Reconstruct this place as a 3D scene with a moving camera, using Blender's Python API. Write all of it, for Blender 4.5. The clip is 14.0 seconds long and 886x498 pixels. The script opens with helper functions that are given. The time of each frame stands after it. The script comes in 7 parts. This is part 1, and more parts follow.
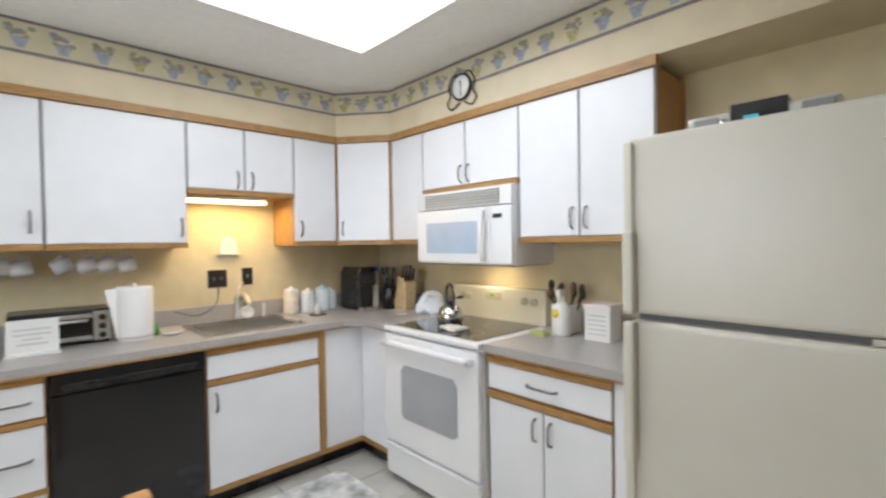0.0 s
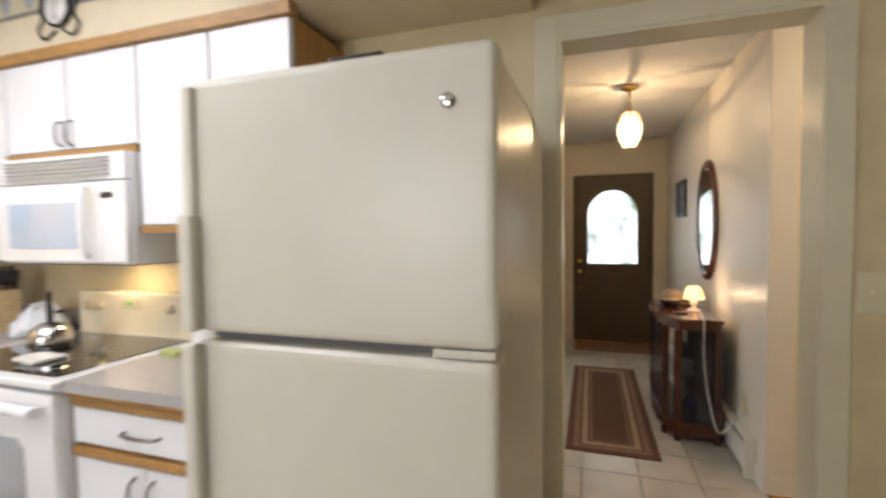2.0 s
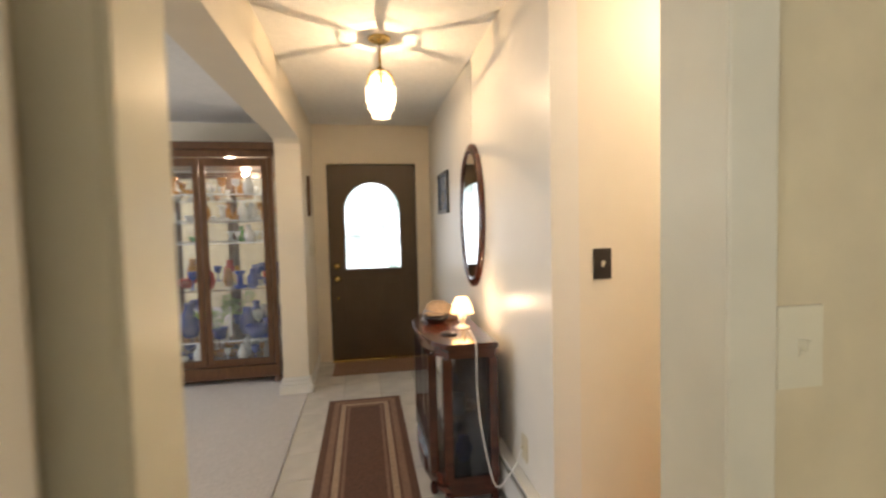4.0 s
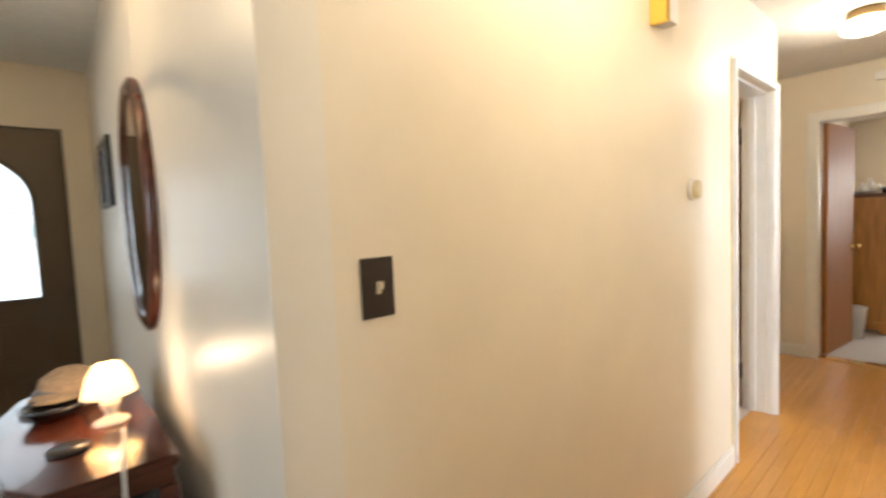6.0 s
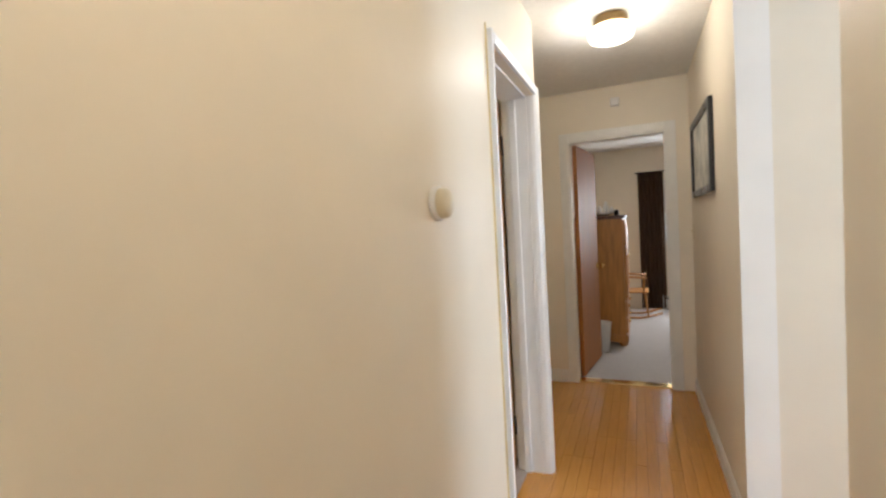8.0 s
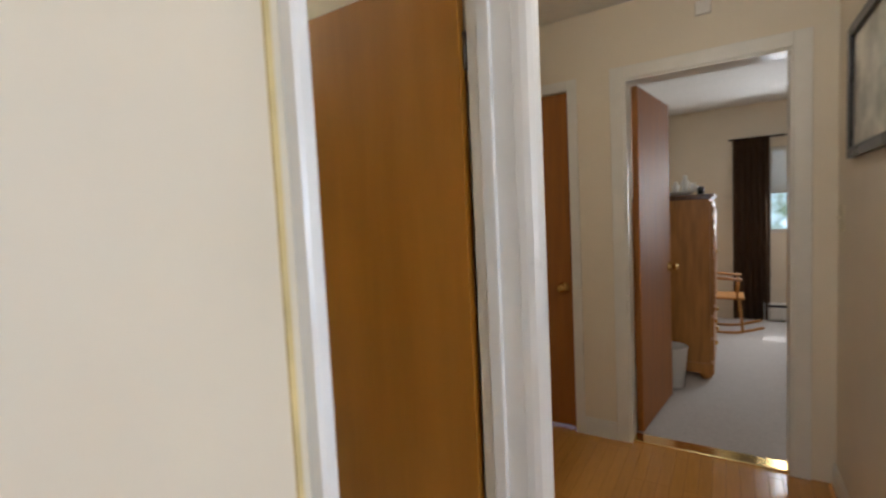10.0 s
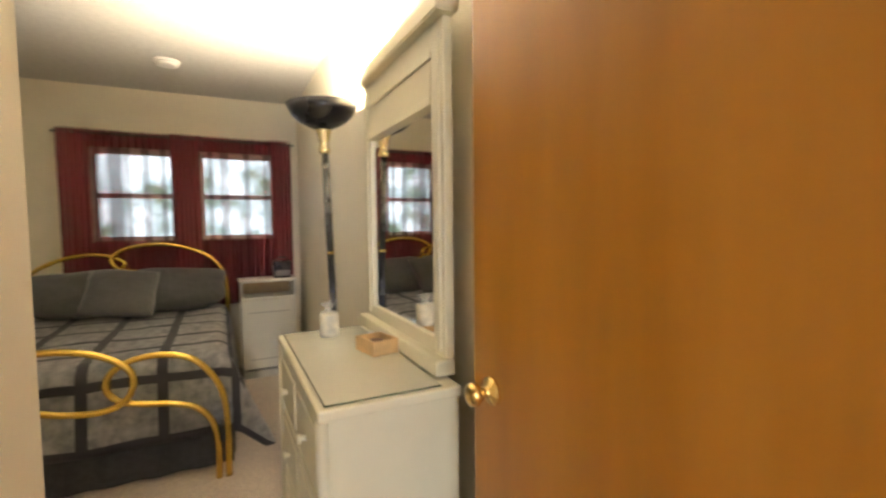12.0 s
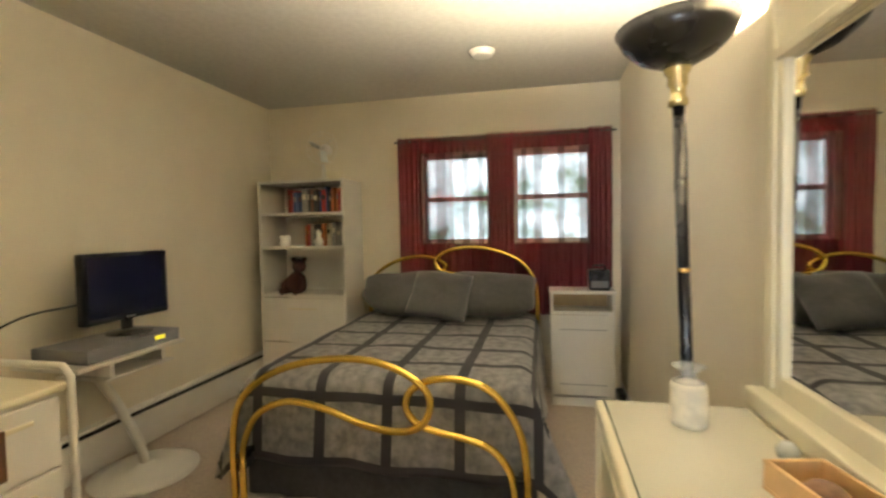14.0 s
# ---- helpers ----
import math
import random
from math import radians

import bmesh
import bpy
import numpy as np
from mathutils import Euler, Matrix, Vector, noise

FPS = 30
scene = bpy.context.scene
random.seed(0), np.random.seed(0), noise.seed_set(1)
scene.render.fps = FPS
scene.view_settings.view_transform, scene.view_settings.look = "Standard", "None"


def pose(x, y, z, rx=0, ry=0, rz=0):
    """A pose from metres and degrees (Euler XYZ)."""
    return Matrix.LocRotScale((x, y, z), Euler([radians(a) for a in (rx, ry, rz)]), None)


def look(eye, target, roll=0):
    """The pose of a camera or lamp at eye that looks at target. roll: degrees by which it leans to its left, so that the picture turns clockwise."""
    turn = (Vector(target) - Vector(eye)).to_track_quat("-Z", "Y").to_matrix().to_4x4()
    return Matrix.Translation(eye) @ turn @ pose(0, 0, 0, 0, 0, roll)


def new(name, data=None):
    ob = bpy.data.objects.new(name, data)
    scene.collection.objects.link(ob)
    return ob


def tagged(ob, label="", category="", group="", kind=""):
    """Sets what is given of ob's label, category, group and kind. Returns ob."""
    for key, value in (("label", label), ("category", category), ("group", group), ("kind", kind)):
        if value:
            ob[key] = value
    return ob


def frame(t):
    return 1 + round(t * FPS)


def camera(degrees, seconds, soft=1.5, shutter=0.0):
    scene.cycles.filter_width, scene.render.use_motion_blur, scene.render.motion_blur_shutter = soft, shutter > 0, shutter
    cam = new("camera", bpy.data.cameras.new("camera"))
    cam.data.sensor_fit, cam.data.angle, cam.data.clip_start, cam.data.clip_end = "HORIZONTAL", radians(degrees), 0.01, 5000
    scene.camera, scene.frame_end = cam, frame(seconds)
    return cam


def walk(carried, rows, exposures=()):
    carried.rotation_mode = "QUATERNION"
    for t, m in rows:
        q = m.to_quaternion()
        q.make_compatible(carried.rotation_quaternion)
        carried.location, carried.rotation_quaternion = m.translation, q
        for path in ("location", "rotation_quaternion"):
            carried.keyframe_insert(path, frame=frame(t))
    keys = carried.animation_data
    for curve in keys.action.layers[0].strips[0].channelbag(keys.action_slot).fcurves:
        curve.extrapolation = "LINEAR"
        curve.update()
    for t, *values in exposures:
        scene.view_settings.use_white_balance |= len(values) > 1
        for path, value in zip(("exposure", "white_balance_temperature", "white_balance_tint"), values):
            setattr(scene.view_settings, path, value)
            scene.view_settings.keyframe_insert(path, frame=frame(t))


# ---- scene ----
cam = camera(88.9, 14.0, soft=2.4, shutter=0.5)
PATH = [
    (0, (-0.066, 0.146, 1.398), (1.306, 1.601, 1.366), -0.9),
    (0.5, (0.062, 0.091, 1.394), (1.577, 1.398, 1.356), -1.5),
    (1, (0.179, 0.049, 1.389), (1.84, 1.162, 1.351), -1.4),
    (1.5, (0.336, 0.003, 1.383), (2.128, 0.89, 1.33), -1.2),
    (2, (0.543, -0.049, 1.379), (2.443, 0.57, 1.301), -0.7),
    (2.5, (0.803, -0.098, 1.377), (2.773, 0.233, 1.28), -0.6),
    (2.7, (0.906, -0.1, 1.383), (2.891, 0.122, 1.284), -0.7),
    (4.8, (1.999, -0.343, 1.356), (3.872, -1.039, 1.265), -1.8),
    (5, (2.079, -0.379, 1.352), (3.91, -1.179, 1.261), -1.9),
    (5.5, (2.28, -0.488, 1.336), (3.961, -1.567, 1.233), -2.2),
    (6, (2.483, -0.638, 1.34), (3.985, -1.952, 1.214), -2.5),
    (6.5, (2.62, -0.84, 1.348), (3.901, -2.37, 1.21), -2.9),
    (7, (2.694, -1.078, 1.344), (3.708, -2.798, 1.221), -3.5),
    (7.5, (2.737, -1.342, 1.355), (3.529, -3.177, 1.278), -3.1),
    (10, (2.803, -2.912, 1.33), (3.867, -4.6, 1.199), -2.8),
    (10.5, (2.880, -3.138, 1.338), (4.112, -4.706, 1.187), -2.1),
    (11, (2.990, -3.316, 1.313), (4.406, -4.721, 1.167), -1.0),
    (11.5, (3.090, -3.392, 1.303), (4.688, -4.587, 1.177), -0.5),
    (12, (3.262, -3.508, 1.313), (5.056, -4.385, 1.2), -0.6),
    (12.5, (3.433, -3.574, 1.32), (5.357, -4.11, 1.211), -0.3),
    (13, (3.63, -3.601, 1.307), (5.62, -3.769, 1.203), -0.6),
    (13.5, (3.832, -3.594, 1.312), (5.822, -3.431, 1.211), -0.6),
    (14, (4.006, -3.569, 1.306), (5.958, -3.142, 1.224), -1.1),
]
walk(cam, [(t, look(eye, target, roll)) for t, eye, target, roll in PATH],
     exposures=[(0.0, -0.37, 6700, 12), (1.5, -0.25, 6850, 16), (2.5, 0.08, 7300, 17), (4.8, 0.62, 6600, 15), (6.5, 0.25, 6300, 11), (7.5, 0.02, 5800, 11),
               (10.0, -0.50, 5800, 11), (10.6, -0.24, 6150, 12), (11.0, 0.05, 6300, 12), (11.5, 0.33, 6450, 13), (12.5, 0.36, 6800, 14), (13.0, 0.40, 6650, 12), (14.0, 0.50, 6700, 10)])
# ---- world and large lights ----
world = bpy.data.worlds.new("sky")
scene.world = world
world.use_nodes = True
wn = world.node_tree.nodes
sky = wn.new("ShaderNodeTexSky")
sky.sky_type = "NISHITA"
sky.sun_disc = False
sky.sun_elevation, sky.sun_rotation = radians(48), radians(200)
wn["Background"].inputs["Strength"].default_value = 0.12
world.node_tree.links.new(sky.outputs["Color"], wn["Background"].inputs["Color"])


def lamp(name, kind, place, power, colour, size=0.1, size_y=None, target=None, angle=None):
    data = bpy.data.lights.new(name, kind)
    data.energy, data.color = power, colour
    if kind == "AREA":
        data.size = size
        if size_y:
            data.shape, data.size_y = "RECTANGLE", size_y
    elif kind in ("POINT", "SPOT"):
        data.shadow_soft_size = size
        if kind == "SPOT":
            data.spot_size, data.spot_blend = radians(angle or 90), 0.6
    elif kind == "SUN":
        data.angle = size
    ob = new(name, data)
    ob.matrix_world = look(place, target) if target else pose(*place)
    return ob


DAY, WARM, SOFT = (0.82, 0.90, 1.0), (1.0, 0.82, 0.58), (1.0, 0.86, 0.64)
sun = lamp("sun", "SUN", (0, 0, 20), 3.0, (1.0, 0.95, 0.86), size=radians(0.5), target=(2, 14, 0))
# daylight in the openings of the rooms behind the walk, and a kitchen fill
lamp("daylight_living_room", "AREA", (4.2, 4.40, 1.5), 47, DAY, 2.4, 1.4, target=(4.2, 0.0, 1.2))
lamp("daylight_side_room", "AREA", (-0.95, -2.75, 1.45), 95, (0.76, 0.87, 1.0), 1.1, 1.2, target=(3.2, -3.7, 1.2))
# added fill before the windowless west wall, brightens fridge and stove fronts
lamp("daylight_kitchen", "AREA", (-1.70, 1.3, 1.55), 36, (0.80, 0.90, 1.0), 1.2, 1.0, target=(1.7, 1.7, 1.3))
lamp("daylight_back_bedroom", "AREA", (1.9, -8.95, 1.45), 38, (1.0, 0.97, 0.92), 0.9, 0.9, target=(2.4, -6.0, 0.8))
# bulbs
lamp("bulb_pendant", "POINT", (4.24, -0.331, 2.15), 10, (1.0, 0.74, 0.44), 0.004)
lamp("bulb_torchiere", "POINT", (5.42, -3.95, 1.81), 235, SOFT, 0.03)
lamp("bulb_table_lamp", "POINT", (4.09, -0.742, 0.93), 1.6, WARM, 0.02)
lamp("tube_sink", "AREA", (0.95, 3.14, 1.655), 3.6, (1.0, 0.74, 0.36), 0.5, 0.05, target=(0.95, 3.14, 0.9))
lamp("bulb_microwave", "AREA", (2.0, 1.955, 1.255), 0.8, (1.0, 0.85, 0.60), 0.10, 0.05, target=(2.03, 1.955, 0.9))
lamp("bulb_cabinet", "POINT", (6.08, 0.98, 1.97), 6.0, SOFT, 0.03)
lamp("bulb_hall", "POINT", (2.855, -4.28, 2.29), 9, (1.0, 0.88, 0.72), 0.05)
lamp("bulb_hall_north", "POINT", (2.78, -1.75, 2.29), 13, (1.0, 0.88, 0.72), 0.05)
lamp("panel_kitchen", "AREA", (0.74, 1.66, 2.40), 20, (0.78, 0.88, 1.0), 1.15, 1.15, target=(0.74, 1.66, 0))


# ---- materials ----
def rgb(c, k=1.0):
    return (min(c[0] * k, 1), min(c[1] * k, 1), min(c[2] * k, 1), 1)


def mat(name, colour, rough=0.5, metal=0.0, var=0.06, scale=6.0, stretch=(1, 1, 1), bump=0.0, fine=80.0,
        colour2=None, large=0.05, coat=0.0, island=0.0, transmission=0.0, alpha=1.0, sheen=0.0):
    """A surface with variation at two scales, fine relief and uneven gloss."""
    m = bpy.data.materials.new(name)
    m.use_nodes = True
    nt = m.node_tree
    b = nt.nodes["Principled BSDF"]
    b.inputs["Metallic"].default_value = metal
    b.inputs["Coat Weight"].default_value = coat
    b.inputs["Transmission Weight"].default_value = transmission
    b.inputs["Alpha"].default_value = alpha
    b.inputs["Sheen Weight"].default_value = sheen
    co = nt.nodes.new("ShaderNodeTexCoord")
    mp = nt.nodes.new("ShaderNodeMapping")
    mp.inputs["Scale"].default_value = stretch
    nt.links.new(co.outputs["Object"], mp.inputs["Vector"])
    n1 = nt.nodes.new("ShaderNodeTexNoise")
    n1.inputs["Scale"].default_value, n1.inputs["Detail"].default_value = scale, 5
    nt.links.new(mp.outputs["Vector"], n1.inputs["Vector"])
    ramp = nt.nodes.new("ShaderNodeValToRGB")
    ramp.color_ramp.elements[0].position, ramp.color_ramp.elements[1].position = 0.32, 0.68
    ramp.color_ramp.elements[0].color = rgb(colour, 1 - var)
    ramp.color_ramp.elements[1].color = rgb(colour2 or colour, 1 + var)
    nt.links.new(n1.outputs["Fac"], ramp.inputs["Fac"])
    n2 = nt.nodes.new("ShaderNodeTexNoise")
    n2.inputs["Scale"].default_value, n2.inputs["Detail"].default_value = 0.9, 3
    nt.links.new(co.outputs["Object"], n2.inputs["Vector"])
    val = nt.nodes.new("ShaderNodeMapRange")
    val.inputs["To Min"].default_value, val.inputs["To Max"].default_value = 1 - large * 2, 1 + large * 2
    nt.links.new(n2.outputs["Fac"], val.inputs["Value"])
    hsv = nt.nodes.new("ShaderNodeHueSaturation")
    nt.links.new(ramp.outputs["Color"], hsv.inputs["Color"])
    if island:
        info = nt.nodes.new("ShaderNodeObjectInfo")
        r = nt.nodes.new("ShaderNodeMapRange")
        r.inputs["To Min"].default_value, r.inputs["To Max"].default_value = 1 - island, 1 + island
        nt.links.new(info.outputs["Random"], r.inputs["Value"])
        mul = nt.nodes.new("ShaderNodeMath")
        mul.operation = "MULTIPLY"
        nt.links.new(r.outputs["Result"], mul.inputs[0])
        nt.links.new(val.outputs["Result"], mul.inputs[1])
        nt.links.new(mul.outputs["Value"], hsv.inputs["Value"])
    else:
        nt.links.new(val.outputs["Result"], hsv.inputs["Value"])
    nt.links.new(hsv.outputs["Color"], b.inputs["Base Color"])
    rr = nt.nodes.new("ShaderNodeMapRange")
    rr.inputs["To Min"].default_value, rr.inputs["To Max"].default_value = max(rough - 0.06, 0.02), min(rough + 0.06, 1)
    nt.links.new(n1.outputs["Fac"], rr.inputs["Value"])
    nt.links.new(rr.outputs["Result"], b.inputs["Roughness"])
    if bump:
        n3 = nt.nodes.new("ShaderNodeTexNoise")
        n3.inputs["Scale"].default_value, n3.inputs["Detail"].default_value = fine, 3
        nt.links.new(mp.outputs["Vector"], n3.inputs["Vector"])
        bp = nt.nodes.new("ShaderNodeBump")
        bp.inputs["Strength"].default_value, bp.inputs["Distance"].default_value = bump, 0.004
        nt.links.new(n3.outputs["Fac"], bp.inputs["Height"])
        nt.links.new(bp.outputs["Normal"], b.inputs["Normal"])
    return m


def glow(name, colour, strength):
    m = bpy.data.materials.new(name)
    m.use_nodes = True
    b = m.node_tree.nodes["Principled BSDF"]
    b.inputs["Base Color"].default_value = rgb(colour)
    b.inputs["Emission Color"].default_value = rgb(colour)
    b.inputs["Emission Strength"].default_value = strength
    return m


def sheer(name, colour, clear, rough=0.8, glowing=0.0):
    """Thin stuff: part of the light goes straight through, the rest meets the cloth or glass."""
    m = bpy.data.materials.new(name)
    m.use_nodes = True
    nt = m.node_tree
    b = nt.nodes["Principled BSDF"]
    b.inputs["Base Color"].default_value, b.inputs["Roughness"].default_value = rgb(colour), rough
    if glowing:
        b.inputs["Emission Color"].default_value = rgb(colour)
        b.inputs["Emission Strength"].default_value = glowing
    tr = nt.nodes.new("ShaderNodeBsdfTransparent")
    mix = nt.nodes.new("ShaderNodeMixShader")
    co = nt.nodes.new("ShaderNodeTexCoord")
    n = nt.nodes.new("ShaderNodeTexNoise")
    n.inputs["Scale"].default_value = 14
    r = nt.nodes.new("ShaderNodeMapRange")
    r.inputs["To Min"].default_value, r.inputs["To Max"].default_value = max(clear - 0.08, 0), min(clear + 0.08, 1)
    nt.links.new(co.outputs["Object"], n.inputs["Vector"])
    nt.links.new(n.outputs["Fac"], r.inputs["Value"])
    nt.links.new(r.outputs["Result"], mix.inputs["Fac"])
    nt.links.new(b.outputs["BSDF"], mix.inputs[1])
    nt.links.new(tr.outputs["BSDF"], mix.inputs[2])
    nt.links.new(mix.outputs["Shader"], nt.nodes["Material Output"].inputs["Surface"])
    return m


LAMINATE = mat("white_laminate", (0.80, 0.80, 0.82), 0.32, var=0.02, bump=0.05, fine=160)
OAK = mat("oak_trim", (0.38, 0.20, 0.065), 0.42, var=0.25, scale=18, stretch=(1, 1, 7), bump=0.1, fine=60)
OAK_SIDE = mat("oak_panel", (0.42, 0.22, 0.07), 0.42, var=0.22, scale=14, stretch=(6, 6, 0.6), bump=0.1)
COUNTER = mat("grey_countertop", (0.40, 0.375, 0.36), 0.30, var=0.14, scale=140, bump=0.03)
PAPER = mat("cream_wallpaper", (0.66, 0.56, 0.36), 0.65, var=0.07, scale=7, bump=0.15, fine=45)
SOFFIT = mat("soffit_wallpaper", (0.70, 0.60, 0.43), 0.65, var=0.05, scale=7, bump=0.12, fine=45)
# white darkened in the colour to hold down the torchiere's light on the ceiling
CEIL_BED = mat("dimmed_white_ceiling", (0.55, 0.54, 0.50), 0.9, var=0.05, scale=30, bump=0.25, fine=120)
CEIL = mat("white_ceiling", (0.82, 0.81, 0.78), 0.85, var=0.03, scale=30, bump=0.25, fine=120)
BORDER = mat("border_paper", (0.60, 0.54, 0.37), 0.6, var=0.06, scale=12)
BAND = mat("border_band", (0.20, 0.18, 0.20), 0.6, var=0.2, scale=30)
POT_B = mat("border_pot_blue", (0.33, 0.35, 0.43), 0.6, var=0.2, scale=60)
POT_Y = mat("border_pot_ochre", (0.42, 0.37, 0.18), 0.6, var=0.2, scale=60)
LEAF_P = mat("border_leaf", (0.30, 0.30, 0.20), 0.6, var=0.25, scale=60)
LEAF_V = mat("border_flower", (0.33, 0.27, 0.38), 0.6, var=0.25, scale=60)
WALL_HALL = mat("cream_wall_paint", (0.78, 0.70, 0.56), 0.48, var=0.02, scale=5, bump=0.04, fine=90)
WALL_PALE = mat("pale_wall_paint", (0.76, 0.72, 0.64), 0.36, var=0.02, scale=5, bump=0.04, fine=90)
WALL_BED = mat("bedroom_wall_paint", (0.81, 0.75, 0.61), 0.6, var=0.02, scale=5, bump=0.05, fine=90)
TRIM = mat("white_trim_paint", (0.78, 0.76, 0.70), 0.33, var=0.03, scale=9, bump=0.03)
# trim white raised in the colour, for side room daylight on the bedroom doorway
TRIM_W = mat("daylit_white_trim_paint", (0.85, 0.85, 0.85), 0.3, var=0.02, scale=9, bump=0.03)
BRASS_L = mat("pale_lacquered_brass", (0.90, 0.76, 0.40), 0.26, metal=0.85, var=0.04)
TRIM_K = mat("cream_trim_paint", (0.70, 0.65, 0.50), 0.33, var=0.03, scale=9, bump=0.03)
DOORWOOD = mat("stained_birch", (0.36, 0.146, 0.0125), 0.34, var=0.03, scale=2.2, stretch=(5, 5, 0.5), bump=0.05, fine=50, colour2=(0.41, 0.175, 0.019), large=0.08)
DOORRED = mat("stained_birch_red", (0.34, 0.124, 0.020), 0.58, var=0.12, scale=5, stretch=(5, 5, 0.45), bump=0.05)
DOORBROWN = mat("brown_door_paint", (0.085, 0.055, 0.028), 0.42, var=0.08, bump=0.06)
PLANK = mat("oak_floorboard", (0.56, 0.265, 0.055), 0.20, var=0.07, scale=9, stretch=(9, 0.7, 1), island=0.05, bump=0.03, coat=0.3)
JOINT = mat("dark_joint", (0.10, 0.07, 0.05), 0.8, var=0.1)
TILE = mat("white_floor_tile", (0.56, 0.535, 0.48), 0.22, var=0.08, scale=5, island=0.05, bump=0.03)
GROUT = mat("grey_grout", (0.40, 0.37, 0.32), 0.85, var=0.12)
CARPET = mat("beige_carpet", (0.48, 0.40, 0.33), 0.95, var=0.16, scale=90, bump=0.6, fine=260, sheen=0.2)
CARPET_G = mat("pale_carpet", (0.50, 0.47, 0.44), 0.95, var=0.14, scale=90, bump=0.6, fine=260, sheen=0.2)
BRASS = mat("brass", (0.78, 0.55, 0.20), 0.16, metal=1.0, var=0.05)
GOLD = mat("polished_gold_tube", (0.80, 0.55, 0.12), 0.14, metal=1.0, var=0.04)
CHROME = mat("chrome", (0.62, 0.61, 0.60), 0.12, metal=1.0, var=0.04)
STEEL = mat("brushed_steel", (0.62, 0.61, 0.59), 0.34, metal=1.0, var=0.04, scale=6, stretch=(1, 12, 12))
PEWTER = mat("pewter_handle", (0.22, 0.21, 0.21), 0.34, metal=0.9, var=0.1)
BLACK = mat("black_plastic", (0.012, 0.012, 0.014), 0.28, var=0.15)
BLACKGLOSS = mat("black_gloss", (0.008, 0.008, 0.010), 0.12, var=0.1, coat=0.3)
COOKTOP = mat("black_ceramic_glass", (0.006, 0.006, 0.007), 0.05, var=0.1, coat=0.5)
ENAMEL = mat("white_enamel", (0.82, 0.82, 0.83), 0.2, var=0.015, coat=0.2)
ENAMEL_C = mat("cream_fridge_enamel", (0.68, 0.64, 0.56), 0.30, var=0.02, bump=0.12, fine=240)
OVENGLASS = mat("grey_oven_glass", (0.36, 0.37, 0.39), 0.08, var=0.05, coat=0.5)
MICROGLASS = mat("pale_microwave_window", (0.45, 0.55, 0.68), 0.12, var=0.06, coat=0.4)
MIRROR = mat("mirror_silver", (0.92, 0.92, 0.92), 0.01, metal=1.0, var=0.0, large=0.0)
MIRROR.node_tree.nodes["Principled BSDF"].inputs["Roughness"].default_value = 0.01
for lk in list(MIRROR.node_tree.links):
    if lk.to_socket.name == "Roughness":
        MIRROR.node_tree.links.remove(lk)
CABGLASS = sheer("clear_cabinet_glass", (0.7, 0.75, 0.78), 0.92, 0.03)
GLASS = sheer("clear_glass", (0.85, 0.92, 0.92), 0.85, 0.05)
MAHOG = mat("dark_mahogany", (0.070, 0.018, 0.010), 0.2, var=0.3, scale=8, stretch=(1, 1, 4), coat=0.4)
WALNUT = mat("cabinet_walnut", (0.115, 0.050, 0.020), 0.32, var=0.3, scale=9, stretch=(5, 5, 0.7), coat=0.2)
MAPLE = mat("armoire_maple", (0.42, 0.185, 0.045), 0.35, var=0.2, scale=6, stretch=(5, 5, 0.6))
PINE = mat("chair_pine", (0.50, 0.24, 0.07), 0.4, var=0.2, scale=9, stretch=(4, 4, 1))
CREAMWOOD = mat("cream_lacquered_wood", (0.72, 0.66, 0.48), 0.34, var=0.04, bump=0.04)
WHITEWOOD = mat("white_melamine", (0.74, 0.72, 0.66), 0.4, var=0.03)
CERAMIC = mat("white_ceramic", (0.80, 0.79, 0.76), 0.2, var=0.03)
PAPERWHITE = mat("white_paper", (0.82, 0.81, 0.79), 0.8, var=0.03, bump=0.2, fine=60)
WAX = mat("cream_wax", (0.72, 0.66, 0.52), 0.5, var=0.15, scale=30)
BURGUNDY = sheer("burgundy_voile", (0.17, 0.010, 0.022), 0.16, 0.8)
BURGUNDY_THIN = sheer("burgundy_voile_single", (0.20, 0.030, 0.045), 0.55, 0.8)
BROWNCLOTH = mat("brown_curtain", (0.13, 0.078, 0.042), 0.9, var=0.2, scale=20, stretch=(6, 6, 0.5), bump=0.2)
GREYCLOTH = mat("charcoal_cotton", (0.052, 0.052, 0.050), 0.92, var=0.16, scale=30, bump=0.3, fine=120, sheen=0.3)
DARKRUFFLE = mat("dark_bed_skirt", (0.051, 0.051, 0.058), 0.95, var=0.2, scale=30, bump=0.3)
RUG_D = mat("rug_dark_brown", (0.120, 0.058, 0.036), 0.95, var=0.2, scale=70, bump=0.6, fine=200)
RUG_M = mat("rug_mid_brown", (0.24, 0.14, 0.090), 0.95, var=0.2, scale=70, bump=0.6, fine=200)
RUG_L = mat("rug_tan", (0.38, 0.27, 0.18), 0.95, var=0.2, scale=70, bump=0.6, fine=200)
MATCLOTH = mat("floral_floor_mat", (0.42, 0.42, 0.42), 0.9, var=0.28, scale=9, bump=0.4, colour2=(0.70, 0.68, 0.64))
SWITCHBROWN = mat("dark_brown_plastic", (0.020, 0.013, 0.010), 0.35, var=0.1)
CREAMPLASTIC = mat("cream_plastic", (0.66, 0.58, 0.40), 0.35, var=0.03)
WHITEPLASTIC = mat("white_plastic", (0.80, 0.78, 0.74), 0.35, var=0.02)
SILVERPLASTIC = mat("silver_plastic", (0.55, 0.54, 0.50), 0.35, metal=0.3, var=0.05)
GREYPLASTIC = mat("grey_plastic", (0.16, 0.16, 0.17), 0.4, var=0.08)
